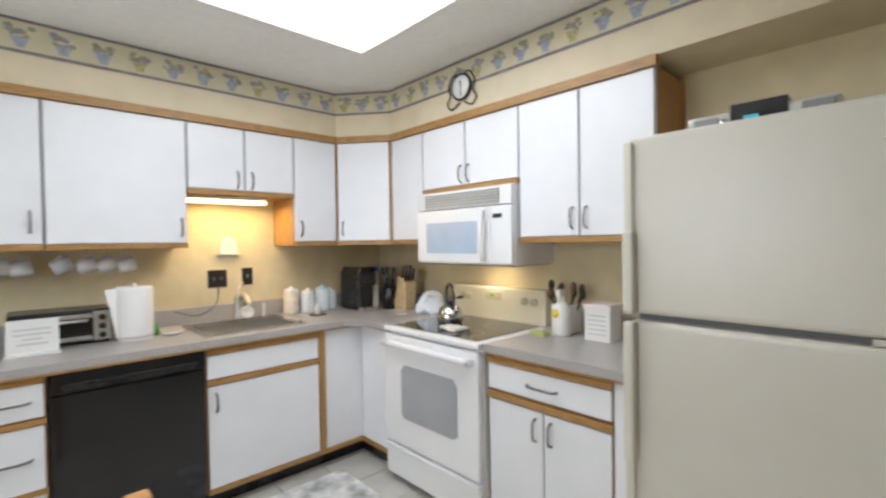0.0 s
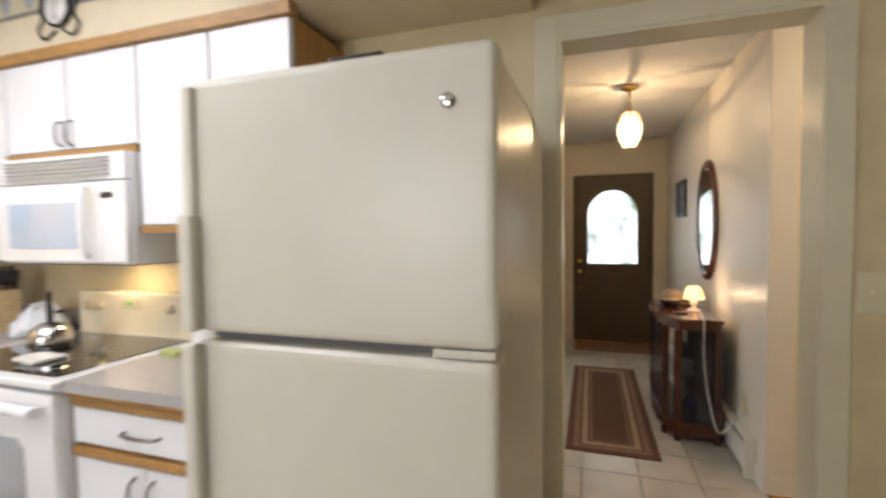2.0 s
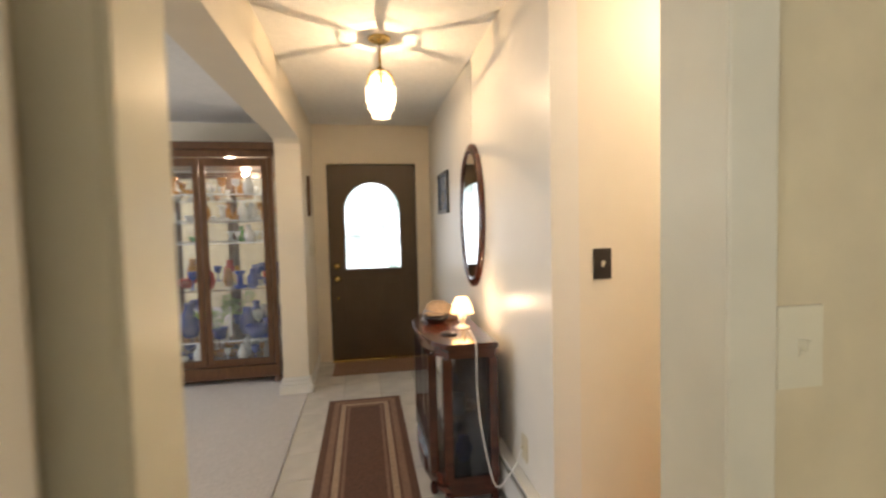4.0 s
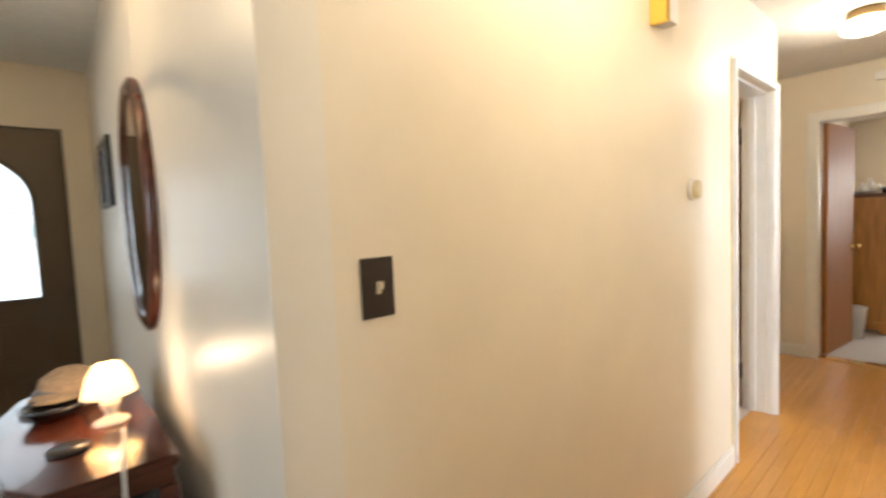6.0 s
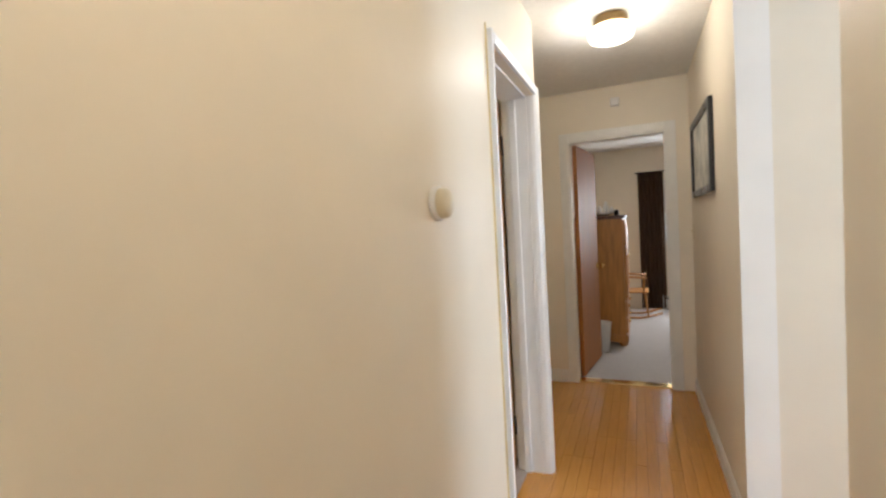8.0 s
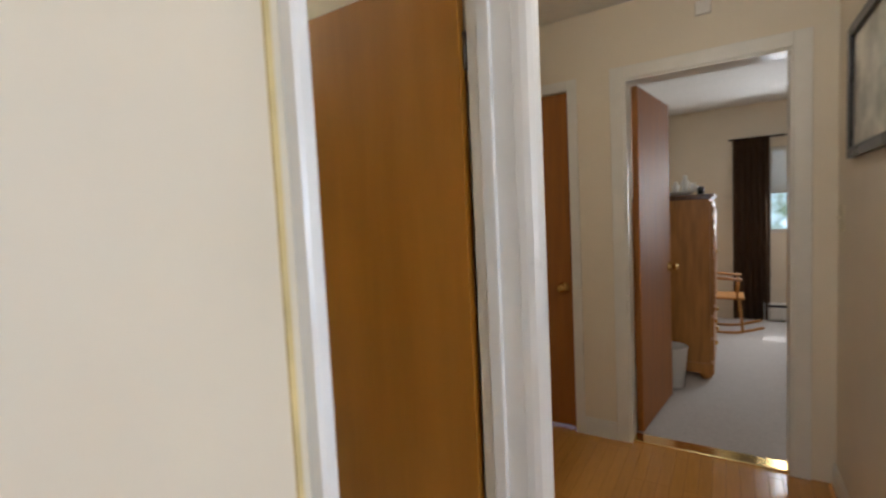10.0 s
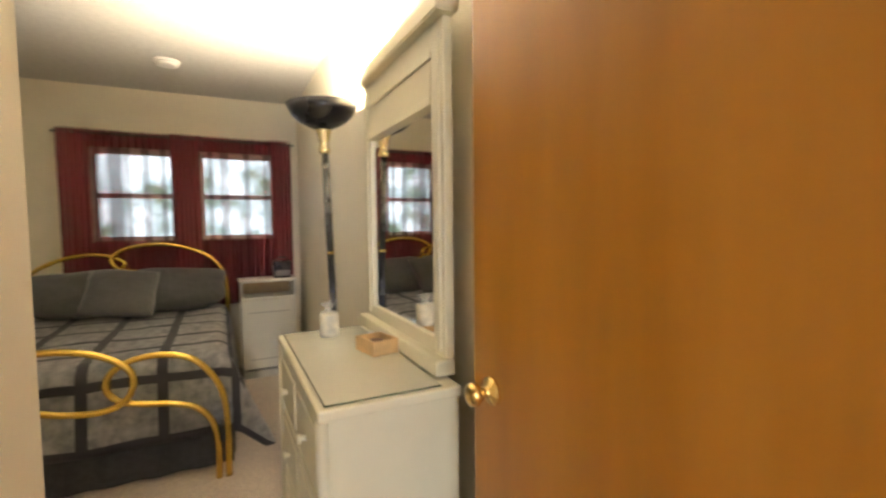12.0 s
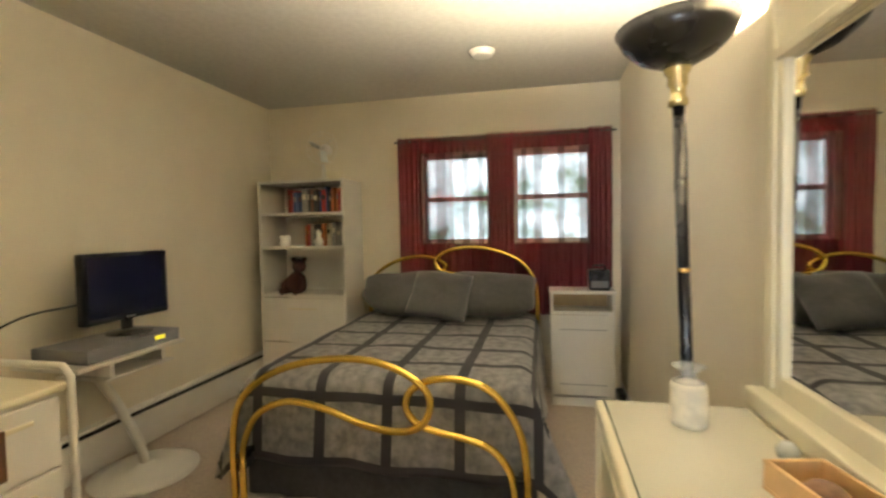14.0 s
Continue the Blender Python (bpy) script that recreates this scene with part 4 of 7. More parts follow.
# counter in pieces round sink and stove, with a low upstand
ZC0, ZC1 = 0.875, 0.912
FY, FX = 2.645, 1.530
SX0, SX1, SY0, SY1 = 0.66, 1.20, 2.745, 3.165
ct = thing("countertop", (1.0, 3.0, ZC0), "speckled grey laminate countertop with low backsplash", "countertop")
part("slab", box(FX, 2.163, 0.79, 1.568, ZC0, ZC1), COUNTER, ct)
part("slab", join(box(-0.62, SX0, FY, 3.298, ZC0, ZC1), box(SX0, SX1, FY, SY0, ZC0, ZC1), box(SX0, SX1, SY1, 3.298, ZC0, ZC1),
     prism([(SX1, FY), (1.42, FY), (FX, 2.54), (FX, 2.342), (2.163, 2.342), (2.163, 3.298), (SX1, 3.298)], ZC0, ZC1)), COUNTER, ct)
for b_ in ((-0.62, 2.143, 3.278, 3.298), (2.143, 2.163, 2.342, 3.298), (2.143, 2.163, 0.79, 1.568)):
    part("backsplash", box(*b_, ZC1, 1.012, 0.003), COUNTER, ct)
part("edge_strip", box(-0.62, 1.30, FY + 0.004, FY + 0.03, ZC0 - 0.012, ZC0), OAK, ct)
part("edge_strip", box(FX + 0.004, FX + 0.03, 0.80, 1.568, ZC0 - 0.012, ZC0), OAK, ct)

sk = thing("sink", (0.93, 2.95, 0.80), "stainless steel single-bowl kitchen sink", "sink")
part("rim", join(box(SX0 - 0.02, SX1 + 0.02, SY0 - 0.02, SY0 + 0.02, ZC1, ZC1 + 0.006), box(SX0 - 0.02, SX1 + 0.02, SY1 - 0.02, SY1 + 0.04, ZC1, ZC1 + 0.006), box(SX0 - 0.02, SX0 + 0.02, SY0 + 0.02, SY1 - 0.02, ZC1, ZC1 + 0.006), box(SX1 - 0.02, SX1 + 0.02, SY0 + 0.02, SY1 - 0.02, ZC1, ZC1 + 0.006)), CHROME, sk)
part("bowl", join(box(SX0 + 0.005, SX1 - 0.005, SY0 + 0.005, SY1 - 0.005, 0.765, 0.770), box(SX0 + 0.004, SX0 + 0.010, SY0 + 0.005, SY1 - 0.005, 0.77, ZC1), box(SX1 - 0.010, SX1 - 0.004, SY0 + 0.005, SY1 - 0.005, 0.77, ZC1), box(SX0 + 0.01, SX1 - 0.01, SY0 + 0.004, SY0 + 0.010, 0.77, ZC1), box(SX0 + 0.01, SX1 - 0.01, SY1 - 0.010, SY1 - 0.004, 0.77, ZC1)), STEEL, sk)
fc = thing("faucet", (0.98, 3.21, ZC1), "brushed single-lever kitchen faucet", "faucet")
part("base", lathe([(0, 0), (0.035, 0), (0.032, 0.02), (0.026, 0.03), (0.024, 0.09), (0.028, 0.12), (0.024, 0.15), (0, 0.16)], (0.98, 3.21, ZC1 + 0.006), 18), STEEL, fc)
part("spout", tube([(0.98, 3.21, 1.03), (0.98, 3.14, 1.075), (0.98, 3.06, 1.06), (0.98, 3.01, 1.03)], 0.015, 10, smooth=5), STEEL, fc)
part("lever", tube([(0.98, 3.21, 1.07), (0.99, 3.24, 1.11), (1.02, 3.25, 1.15)], 0.009, 8), STEEL, fc)
solid("sink_sprayer", lathe([(0, 0), (0.02, 0), (0.018, 0.02), (0.013, 0.03), (0.016, 0.07), (0.012, 0.08), (0, 0.085)], (1.14, 3.20, ZC1 + 0.006), 14), STEEL, "brushed steel side sprayer by the sink", "sprayer")
solid("kitchen_timer", lathe([(0, 0), (0.040, 0), (0.044, 0.008), (0.040, 0.016), (0.032, 0.017), (0.03, 0.014), (0, 0.014)], (1.01, 3.145, 0.962), 20, Matrix.Rotation(radians(80), 4, "X")), CERAMIC, "round white timer leaning on the faucet", "timer")

# under-cabinet tube light over the sink
ul = thing("under_cabinet_light", (0.95, 3.12, 1.67), "lit fluorescent strip under the cabinet above the sink", "light")
part("housing", box(0.66, 1.12, 3.06, 3.16, 1.675, 1.695), WHITEPLASTIC, ul)
part("diffuser", box(0.665, 1.115, 3.065, 3.155, 1.658, 1.675, 0.004), TUBE_GLOW, ul)

# ceiling light panel
pl = thing("ceiling_light_panel", (0.75, 1.66, H), "large bright square light panel in the kitchen ceiling", "ceiling light")
part("diffuser", box(0.155, 1.345, 1.065, 2.265, H + 0.020, H + 0.030), PANEL_GLOW, pl)
part("frame", join(box(0.14, 0.165, 1.05, 2.28, H - 0.006, H + 0.002), box(1.335, 1.36, 1.05, 2.28, H - 0.006, H + 0.002), box(0.165, 1.335, 1.05, 1.075, H - 0.006, H + 0.002), box(0.165, 1.335, 2.255, 2.28, H - 0.006, H + 0.002)), TRIM, pl)

# stove
st = thing("stove", (1.83, 1.955, 0), "white freestanding electric range with black glass cooktop", "stove")
SY, SZ = (1.578, 2.332), 0.912
part("body", box(1.545, 2.15, SY[0] + 0.002, SY[1] - 0.002, 0.03, 0.885), ENAMEL, st)
part("cooktop_frame", box(1.50, 2.15, SY[0], SY[1], 0.885, SZ, 0.008), ENAMEL, st)
part("cooktop", box(1.545, 2.06, SY[0] + 0.045, SY[1] - 0.045, SZ, SZ + 0.004, 0.001), COOKTOP, st, "black ceramic glass cooktop")
for x, y, r in ((1.66, 1.78, 0.075), (1.66, 2.14, 0.10), (1.93, 1.78, 0.10), (1.93, 2.14, 0.075)):
    part("burner_ring", lathe([(r - 0.003, 0), (r, 0.0006), (r + 0.003, 0)], (x, y, SZ + 0.0041), 28), GREYPLASTIC, st)
dr = part("oven_door", box(1.505, 1.543, SY[0] + 0.006, SY[1] - 0.006, 0.245, 0.868, 0.008), ENAMEL, st)
win = [(1.755, 0.405), (2.15, 0.405), (2.17, 0.425), (2.17, 0.675), (2.14, 0.708), (1.76, 0.708), (1.728, 0.675), (1.728, 0.425)]
part("oven_window", plate(win, "x", 1.500, 1.5055), OVENGLASS, dr, "grey mirrored oven window")
part("oven_handle", join(tube([(1.470, SY[0] + 0.03, 0.822), (1.462, 1.955, 0.828), (1.470, SY[1] - 0.03, 0.822)], 0.019, 10, smooth=4), box(1.47, 1.507, SY[0] + 0.03, SY[0] + 0.06, 0.807, 0.837, 0.006), box(1.47, 1.507, SY[1] - 0.06, SY[1] - 0.03, 0.807, 0.837, 0.006)), ENAMEL, dr)
part("drawer", box(1.507, 1.543, SY[0] + 0.006, SY[1] - 0.006, 0.05, 0.232, 0.008), ENAMEL, st)
part("drawer_lip", box(1.498, 1.512, SY[0] + 0.006, SY[1] - 0.006, 0.208, 0.232, 0.005), ENAMEL, st)
bg = part("backguard", box(2.075, 2.15, SY[0] + 0.01, SY[1] - 0.01, SZ, 1.115, 0.012), mat("cream_enamel", (0.84, 0.76, 0.58), 0.25, var=0.02, coat=0.2), st, "cream control backguard")
part("display_window", box(2.0715, 2.0755, 1.90, 2.03, 1.035, 1.085, 0.002), CREAMPLASTIC, bg)
part("display", box(2.069, 2.0725, 1.96, 1.995, 1.055, 1.070), DISPLAY_G, bg)
for y in (1.66, 1.73, 2.17, 2.24):
    part("control_knob", lathe([(0, 0), (0.022, 0), (0.020, 0.018), (0, 0.02)], (2.075, y, 1.045), 16, Matrix.Rotation(radians(-90), 4, "Y")), CREAMPLASTIC, bg)

# microwave over the stove
mw = thing("microwave", (1.95, 1.955, 1.27), "white over-the-range microwave with a pale window", "microwave")
part("body", box(1.80, 2.163, 1.580, 2.326, 1.268, 1.694), ENAMEL, mw)
part("door", box(1.770, 1.80, 1.722, 2.324, 1.275, 1.585, 0.008), ENAMEL, mw)
part("door_window", box(1.766, 1.7705, 1.82, 2.236, 1.33, 1.51, 0.002), MICROGLASS, mw, "pale reflective window")
part("control_panel", box(1.770, 1.80, 1.582, 1.719, 1.275, 1.585, 0.008), ENAMEL, mw)
part("handle", tube([(1.757, 1.768, 1.30), (1.735, 1.757, 1.33), (1.730, 1.757, 1.43), (1.735, 1.757, 1.53), (1.757, 1.768, 1.56)], 0.012, 8, smooth=4), ENAMEL, mw)
part("display", box(1.767, 1.7705, 1.645, 1.705, 1.52, 1.542), BLACK, mw)
part("top_grille", box(1.772, 1.80, 1.582, 2.324, 1.590, 1.692, 0.004), ENAMEL, mw)
for i in range(5):
    part("vent_slat", box(1.757, 1.7725, 1.66, 2.24, 1.606 + i * 0.016, 1.612 + i * 0.016), SILVERPLASTIC, mw)
part("underside", box(1.81, 2.15, 1.60, 2.31, 1.262, 1.268), GREYPLASTIC, mw)
part("task_light", box(1.97, 2.07, 1.90, 2.01, 1.2585, 1.262, 0.001), TUBE_GLOW, mw, "lit warm task light lens")

# fridge
fr = thing("refrigerator", (1.7, 0.43, 0), "cream textured top-freezer refrigerator", "refrigerator")
part("body", box(1.385, 2.10, 0.103, 0.762, 0.02, 1.695, 0.006), ENAMEL_C, fr)
fd = part("freezer_door", box(1.298, 1.378, 0.100, 0.765, 1.170, 1.704, 0.018, 3), ENAMEL_C, fr)
ld = part("fridge_door", box(1.298, 1.378, 0.100, 0.765, 0.06, 1.150, 0.018, 3), ENAMEL_C, fr)
part("gasket", box(1.345, 1.387, 0.115, 0.750, 0.08, 1.69), GREYPLASTIC, fr)
part("handle", join(box(1.268, 1.300, 0.738, 0.772, 1.172, 1.42, 0.010), box(1.285, 1.303, 0.745, 0.772, 1.40, 1.69, 0.006)), ENAMEL_C, fd, "cream door handle")
part("handle", join(box(1.268, 1.300, 0.738, 0.772, 0.72, 1.148, 0.010), box(1.285, 1.303, 0.745, 0.772, 0.10, 0.74, 0.006)), ENAMEL_C, ld, "cream door handle")
part("hinge_cover", box(1.303, 1.39, 0.106, 0.22, 1.152, 1.168, 0.003), ENAMEL_C, fr)
part("badge", lathe([(0, 0), (0.014, 0), (0.014, 0.003), (0.011, 0.005), (0, 0.005)], (1.298, 0.185, 1.605), 20, Matrix.Rotation(radians(-90), 4, "Y")), CHROME, fd, "round chrome badge")
part("toe_grille", box(1.40, 1.43, 0.11, 0.75, 0.0, 0.05), BLACK, fr)
# radio on the fridge
ra = thing("radio", (1.56, 0.475, 1.695), "silver table radio with blue display on the refrigerator", "radio")
part("body", box(1.50, 1.64, 0.29, 0.66, 1.697, 1.775, 0.012), SILVERPLASTIC, ra)
part("faceplate", box(1.492, 1.501, 0.40, 0.54, 1.70, 1.792, 0.003), BLACKGLOSS, ra)
part("display", box(1.489, 1.4925, 0.468, 0.505, 1.738, 1.753), DISPLAY_B, ra)
part("lid", box(1.50, 1.63, 0.40, 0.54, 1.775, 1.79, 0.004), BLACK, ra)
part("speaker_grille", box(1.494, 1.501, 0.57, 0.64, 1.705, 1.765, 0.003), INK, ra)
part("speaker_grille", box(1.494, 1.501, 0.30, 0.37, 1.705, 1.765, 0.003), INK, ra)
part("volume_knob", lathe([(0, 0), (0.014, 0), (0.013, 0.012), (0, 0.014)], (1.493, 0.555, 1.74), 16, Matrix.Rotation(radians(-90), 4, "Y")), CHROME, ra)

# wall clock on the soffit, in a wire scroll frame
ck = thing("wall_clock", (1.8, 1.93, 2.27), "small round wall clock in a dark scrolled wire frame", "clock")
q = Matrix.Rotation(radians(-90), 4, "Y")
part("rim", lathe([(0.0, 0.0), (0.075, 0.0), (0.078, 0.012), (0.070, 0.02), (0.066, 0.014)], (1.820, 1.963, 2.285), 28, q), BLACK, ck)
part("dial", lathe([(0, 0.015), (0.066, 0.015), (0.066, 0.012), (0, 0.012)], (1.820, 1.963, 2.285), 24, q), PAPERWHITE, ck, "white clock dial")
part("hour_hand", box(1.8015, 1.803, 1.960, 1.966, 2.285, 2.322), BLACK, ck)
part("minute_hand", box(1.8015, 1.803, 1.961, 1.965, 2.235, 2.285), BLACK, ck)
for s in (1, -1):
    part("scroll", tube([(1.815, 1.963 + s * 0.02, 2.20), (1.812, 1.963 + s * 0.08, 2.17), (1.812, 1.963 + s * 0.115, 2.21), (1.812, 1.963 + s * 0.09, 2.25), (1.812, 1.963 + s * 0.10, 2.31), (1.812, 1.963 + s * 0.06, 2.365), (1.812, 1.963 + s * 0.02, 2.35)], 0.005, 6, smooth=4), BLACK, ck)

# switches and outlets
def wall_plate(name, place, w, h, normal, material, label, toggles=1, toggle=None, group=""):
    x, y, z = place
    nx, ny = normal
    t = 0.006

    def b(u0, u1, z0, z1, d0, d1, bev=0.0):
        if nx:
            return box(*sorted((x + nx * d0, x + nx * d1)), y + u0, y + u1, z + z0, z + z1, bev)
        return box(x + u0, x + u1, *sorted((y + ny * d0, y + ny * d1)), z + z0, z + z1, bev)
    p = thing(name, place, label, "switch" if "switch" in name else "outlet")
    part("plate", b(-w / 2, w / 2, -h / 2, h / 2, 0.0003, t, 0.002), material, p)
    for i in range(toggles):
        u = (i - (toggles - 1) / 2) * 0.046
        part("toggle", join(b(u - 0.005, u + 0.005, -0.012, 0.012, t, t + 0.003), b(u - 0.004, u + 0.004, -0.002, 0.012, t + 0.002, t + 0.014)), toggle or material, p)
    return p


wall_plate("wall_outlet", (0.88, 3.30, 1.18), 0.118, 0.115, (0, -1), SWITCHBROWN, "dark brown double outlet plate above the counter", 2, GREYPLASTIC)
wall_plate("wall_switch", (1.07, 3.30, 1.185), 0.070, 0.115, (0, -1), SWITCHBROWN, "dark brown switch plate above the counter", 1, GREYPLASTIC)
wall_plate("wall_switch", (2.165, -0.825, 1.185), 0.078, 0.12, (-1, 0), CREAMWOOD, "cream switch plate beside the kitchen doorway", 1)
wall_plate("wall_switch", (3.243, -1.124, 1.213), 0.075, 0.120, (-1, 0), SWITCHBROWN, "dark brown switch plate with white toggle", 1, CREAMPLASTIC)
wall_plate("wall_switch", (5.95, 0.285, 1.19), 0.07, 0.115, (0, -1), CREAMPLASTIC, "cream switch plate by the front door", 1)
wall_plate("wall_switch", (2.375, -5.50, 1.25), 0.07, 0.115, (1, 0), CREAMPLASTIC, "cream switch plate at the corridor's end", 1)

# plaque above the sink
pq = thing("wall_plaque", (0.95, 3.295, 1.38), "small white house-shaped plaque above the sink", "plaque")
part("board", plate([(0.90, 1.345), (1.00, 1.345), (1.00, 1.43), (0.95, 1.46), (0.90, 1.43)], "y", 3.288, 3.2995), CERAMIC, pq)
part("shelf", box(0.885, 1.015, 3.27, 3.2995, 1.335, 1.347, 0.002), CERAMIC, pq)
for i in range(3):
    part("printed_line", box(0.915, 0.985, 3.2865, 3.2885, 1.37 + i * 0.018, 1.377 + i * 0.018), INK_PALE, pq)

# toaster oven, towel, sign, mugs
to = thing("toaster_oven", (0.10, 3.11, ZC1), "black and steel toaster oven on the counter", "toaster oven")
part("body", box(-0.11, 0.285, 3.02, 3.25, ZC1 + 0.012, 1.085, 0.01), BLACK, to)
part("door_frame", join(box(-0.10, 0.20, 3.008, 3.022, 0.935, 0.955, 0.003), box(-0.10, 0.20, 3.008, 3.022, 1.045, 1.065, 0.003)), STEEL, to)
part("door_glass", box(-0.10, 0.20, 3.012, 3.020, 0.956, 1.044), BLACKGLOSS, to)
part("handle", tube([(-0.08, 3.005, 1.035), (-0.08, 2.985, 1.035), (0.18, 2.985, 1.035), (0.18, 3.005, 1.035)], 0.008, 8), STEEL, to)
part("control_panel", box(0.205, 0.28, 3.010, 3.022, 0.93, 1.075, 0.003), STEEL, to)
for z in (0.955, 1.0, 1.045):
    part("dial", lathe([(0, 0), (0.016, 0), (0.014, 0.014), (0, 0.015)], (0.243, 3.010, z), 14, Matrix.Rotation(radians(90), 4, "X")), BLACK, to)
for x in (-0.09, 0.26):
    part("foot", lathe([(0, 0), (0.012, 0), (0.012, 0.014), (0, 0.014)], (x, 3.05, ZC1), 10), BLACK, to)
pt2 = thing("paper_towel_roll", (0.38, 2.99, ZC1), "white paper towel roll on a stand", "paper towel")
part("roll", lathe([(0.02, 0.015), (0.080, 0.015), (0.082, 0.03), (0.082, 0.262), (0.080, 0.275), (0.02, 0.275)], (0.38, 2.99, ZC1), 28), PAPERWHITE, pt2)
part("stand", lathe([(0, 0), (0.08, 0), (0.08, 0.008), (0.01, 0.012), (0.01, 0.29), (0, 0.295)], (0.38, 2.99, ZC1), 20), WHITEPLASTIC, pt2)
part("loose_sheet", plate([(0.295, ZC1 + 0.02), (0.306, ZC1 + 0.02), (0.306, ZC1 + 0.272), (0.25, ZC1 + 0.268)], "y", 2.975, 2.977), PAPERWHITE, pt2)
sg = thing("counter_sign", (-0.02, 2.90, ZC1), "small white printed sign on a stand on the counter", "sign")
part("board", box(-0.115, 0.068, 2.892, 2.902, ZC1 + 0.015, ZC1 + 0.165, 0.004), CERAMIC, sg)
part("base", box(-0.12, 0.073, 2.875, 2.925, ZC1, ZC1 + 0.016, 0.004), CERAMIC, sg)
for i, (a, b) in enumerate(((-0.08, 0.03), (-0.06, 0.01), (-0.09, 0.04), (-0.09, 0.04))):
    part("printed_line", box(a, b, 2.8905, 2.8925, ZC1 + 0.05 + i * 0.022, ZC1 + 0.06 + i * 0.022), INK_PALE, sg)


# white glaze greyed for the shade under the cabinet
MUGGLAZE = mat("shaded_mug_glaze", (0.62, 0.62, 0.63), 0.25, var=0.1, scale=14)


def mug(x, y, z, turn=70.0, name="mug", label="white mug hanging from a hook under the cabinet"):
    m = thing(name, (x, y, z), label, "mug", group="hanging mugs")
    part("cup", lathe([(0, 0), (0.030, 0), (0.037, 0.01), (0.040, 0.082), (0.036, 0.082), (0.033, 0.012), (0, 0.008)], (x, y, z), 18, Matrix.Rotation(radians(turn), 4, "Y")), MUGGLAZE, m)
    part("handle", tube([(x + 0.02, y, z + 0.03), (x + 0.03, y, z + 0.065), (x + 0.055, y, z + 0.06), (x + 0.06, y, z + 0.028)], 0.006, 6, smooth=4), MUGGLAZE, m)
    part("hook", tube([(x + 0.04, y, 1.39), (x + 0.04, y, z + 0.075), (x + 0.045, y, z + 0.058)], 0.002, 5), BRASS, m)
    return m


for x, a in ((-0.34, 66), (-0.22, 74), (-0.13, 70), (-0.055, 76), (0.10, 64), (0.195, 72), (0.28, 68), (0.365, 75)):
    mug(x - 0.04, 3.13, 1.29, a)

# canisters, coffee maker, knives, kettle and the rest
def canister(x, y, r, h, material, label, lid=None):
    c = thing("canister", (x, y, ZC1), label, "canister", group="canisters")
    part("jar", lathe([(0, 0), (r, 0), (r * 1.03, 0.01), (r * 1.03, h - 0.01), (r * 0.95, h), (0, h)], (x, y, ZC1), 20), material, c)
    part("lid", lathe([(0, h), (r * 0.96, h), (r * 0.96, h + 0.014), (r * 0.3, h + 0.02), (r * 0.2, h + 0.035), (0, h + 0.037)], (x, y, ZC1), 20), lid or CERAMIC, c)


canister(1.33, 3.19, 0.052, 0.155, mat("peach_jar", (0.76, 0.66, 0.55), 0.3, var=0.1, scale=30), "peach and white ceramic canister on the counter")
PATTERNED = mat("blue_white_glaze", (0.78, 0.79, 0.79), 0.2, var=0.05, scale=45, colour2=(0.56, 0.63, 0.69))
canister(1.44, 3.16, 0.050, 0.135, PATTERNED, "blue and white patterned ceramic canister on the counter")
canister(1.56, 3.17, 0.052, 0.15, PATTERNED, "patterned ceramic canister with pale blue lid", mat("blue_lid", (0.45, 0.62, 0.70), 0.4))
canister(1.64, 3.20, 0.042, 0.12, CRYSTAL, "small clear glass canister on the counter")
sh = thing("shaker_tray", (1.42, 2.98, ZC1), "white shaker on a small dark tray", "shaker")
part("tray", lathe([(0, 0), (0.055, 0), (0.06, 0.008), (0.05, 0.006), (0, 0.005)], (1.42, 2.98, ZC1), 20), WALNUT, sh)
part("shaker", lathe([(0, 0.006), (0.02, 0.006), (0.022, 0.04), (0.014, 0.07), (0.012, 0.08), (0, 0.083)], (1.42, 2.98, ZC1), 16), CERAMIC, sh)
kg = thing("coffee_maker", (1.78, 3.0, ZC1), "black single-cup coffee maker with a silver side", "coffee maker")
part("body", box(1.70, 1.83, 2.90, 3.16, ZC1, 1.20, 0.03, 3), BLACK, kg)
part("lid", box(1.695, 1.835, 2.88, 3.12, 1.175, 1.225, 0.02, 3), BLACKGLOSS, kg)
part("spout_head", box(1.705, 1.825, 2.86, 2.92, 1.09, 1.19, 0.015), BLACK, kg)
part("drip_tray", box(1.705, 1.825, 2.84, 2.92, ZC1, ZC1 + 0.025, 0.005), STEEL, kg)
part("reservoir", box(1.835, 1.875, 2.90, 3.10, ZC1, 1.19, 0.012), SILVERPLASTIC, kg)
part("lid_tab", box(1.84, 1.872, 2.90, 2.97, 1.19, 1.225, 0.005), BLUEPLASTIC, kg)
kb = thing("knife_block", (1.97, 2.72, ZC1), "pale wooden knife block with black-handled knives", "knife block")
bm = plate([(2.66, 0), (2.79, 0), (2.79, 0.06), (2.74, 0.25), (2.66, 0.20)], "x", 1.93, 2.03, 0.004)
bmesh.ops.translate(bm, vec=(0, 0, ZC1), verts=list(bm.verts))
part("block", bm, mat("pale_beech", (0.60, 0.44, 0.25), 0.45, var=0.12, scale=20, stretch=(1, 1, 4)), kb)
for i in range(3):
    for j in range(2):
        part("knife_handle", tube([(1.945 + i * 0.033, 2.68 + j * 0.035, ZC1 + 0.20 + j * 0.025), (1.945 + i * 0.033, 2.655 + j * 0.035, ZC1 + 0.30 + j * 0.02)], 0.010, 6), BLACK, kb)
kr = thing("utensil_stand", (1.93, 2.85, ZC1), "black utensil stand with dark tools", "utensil holder")
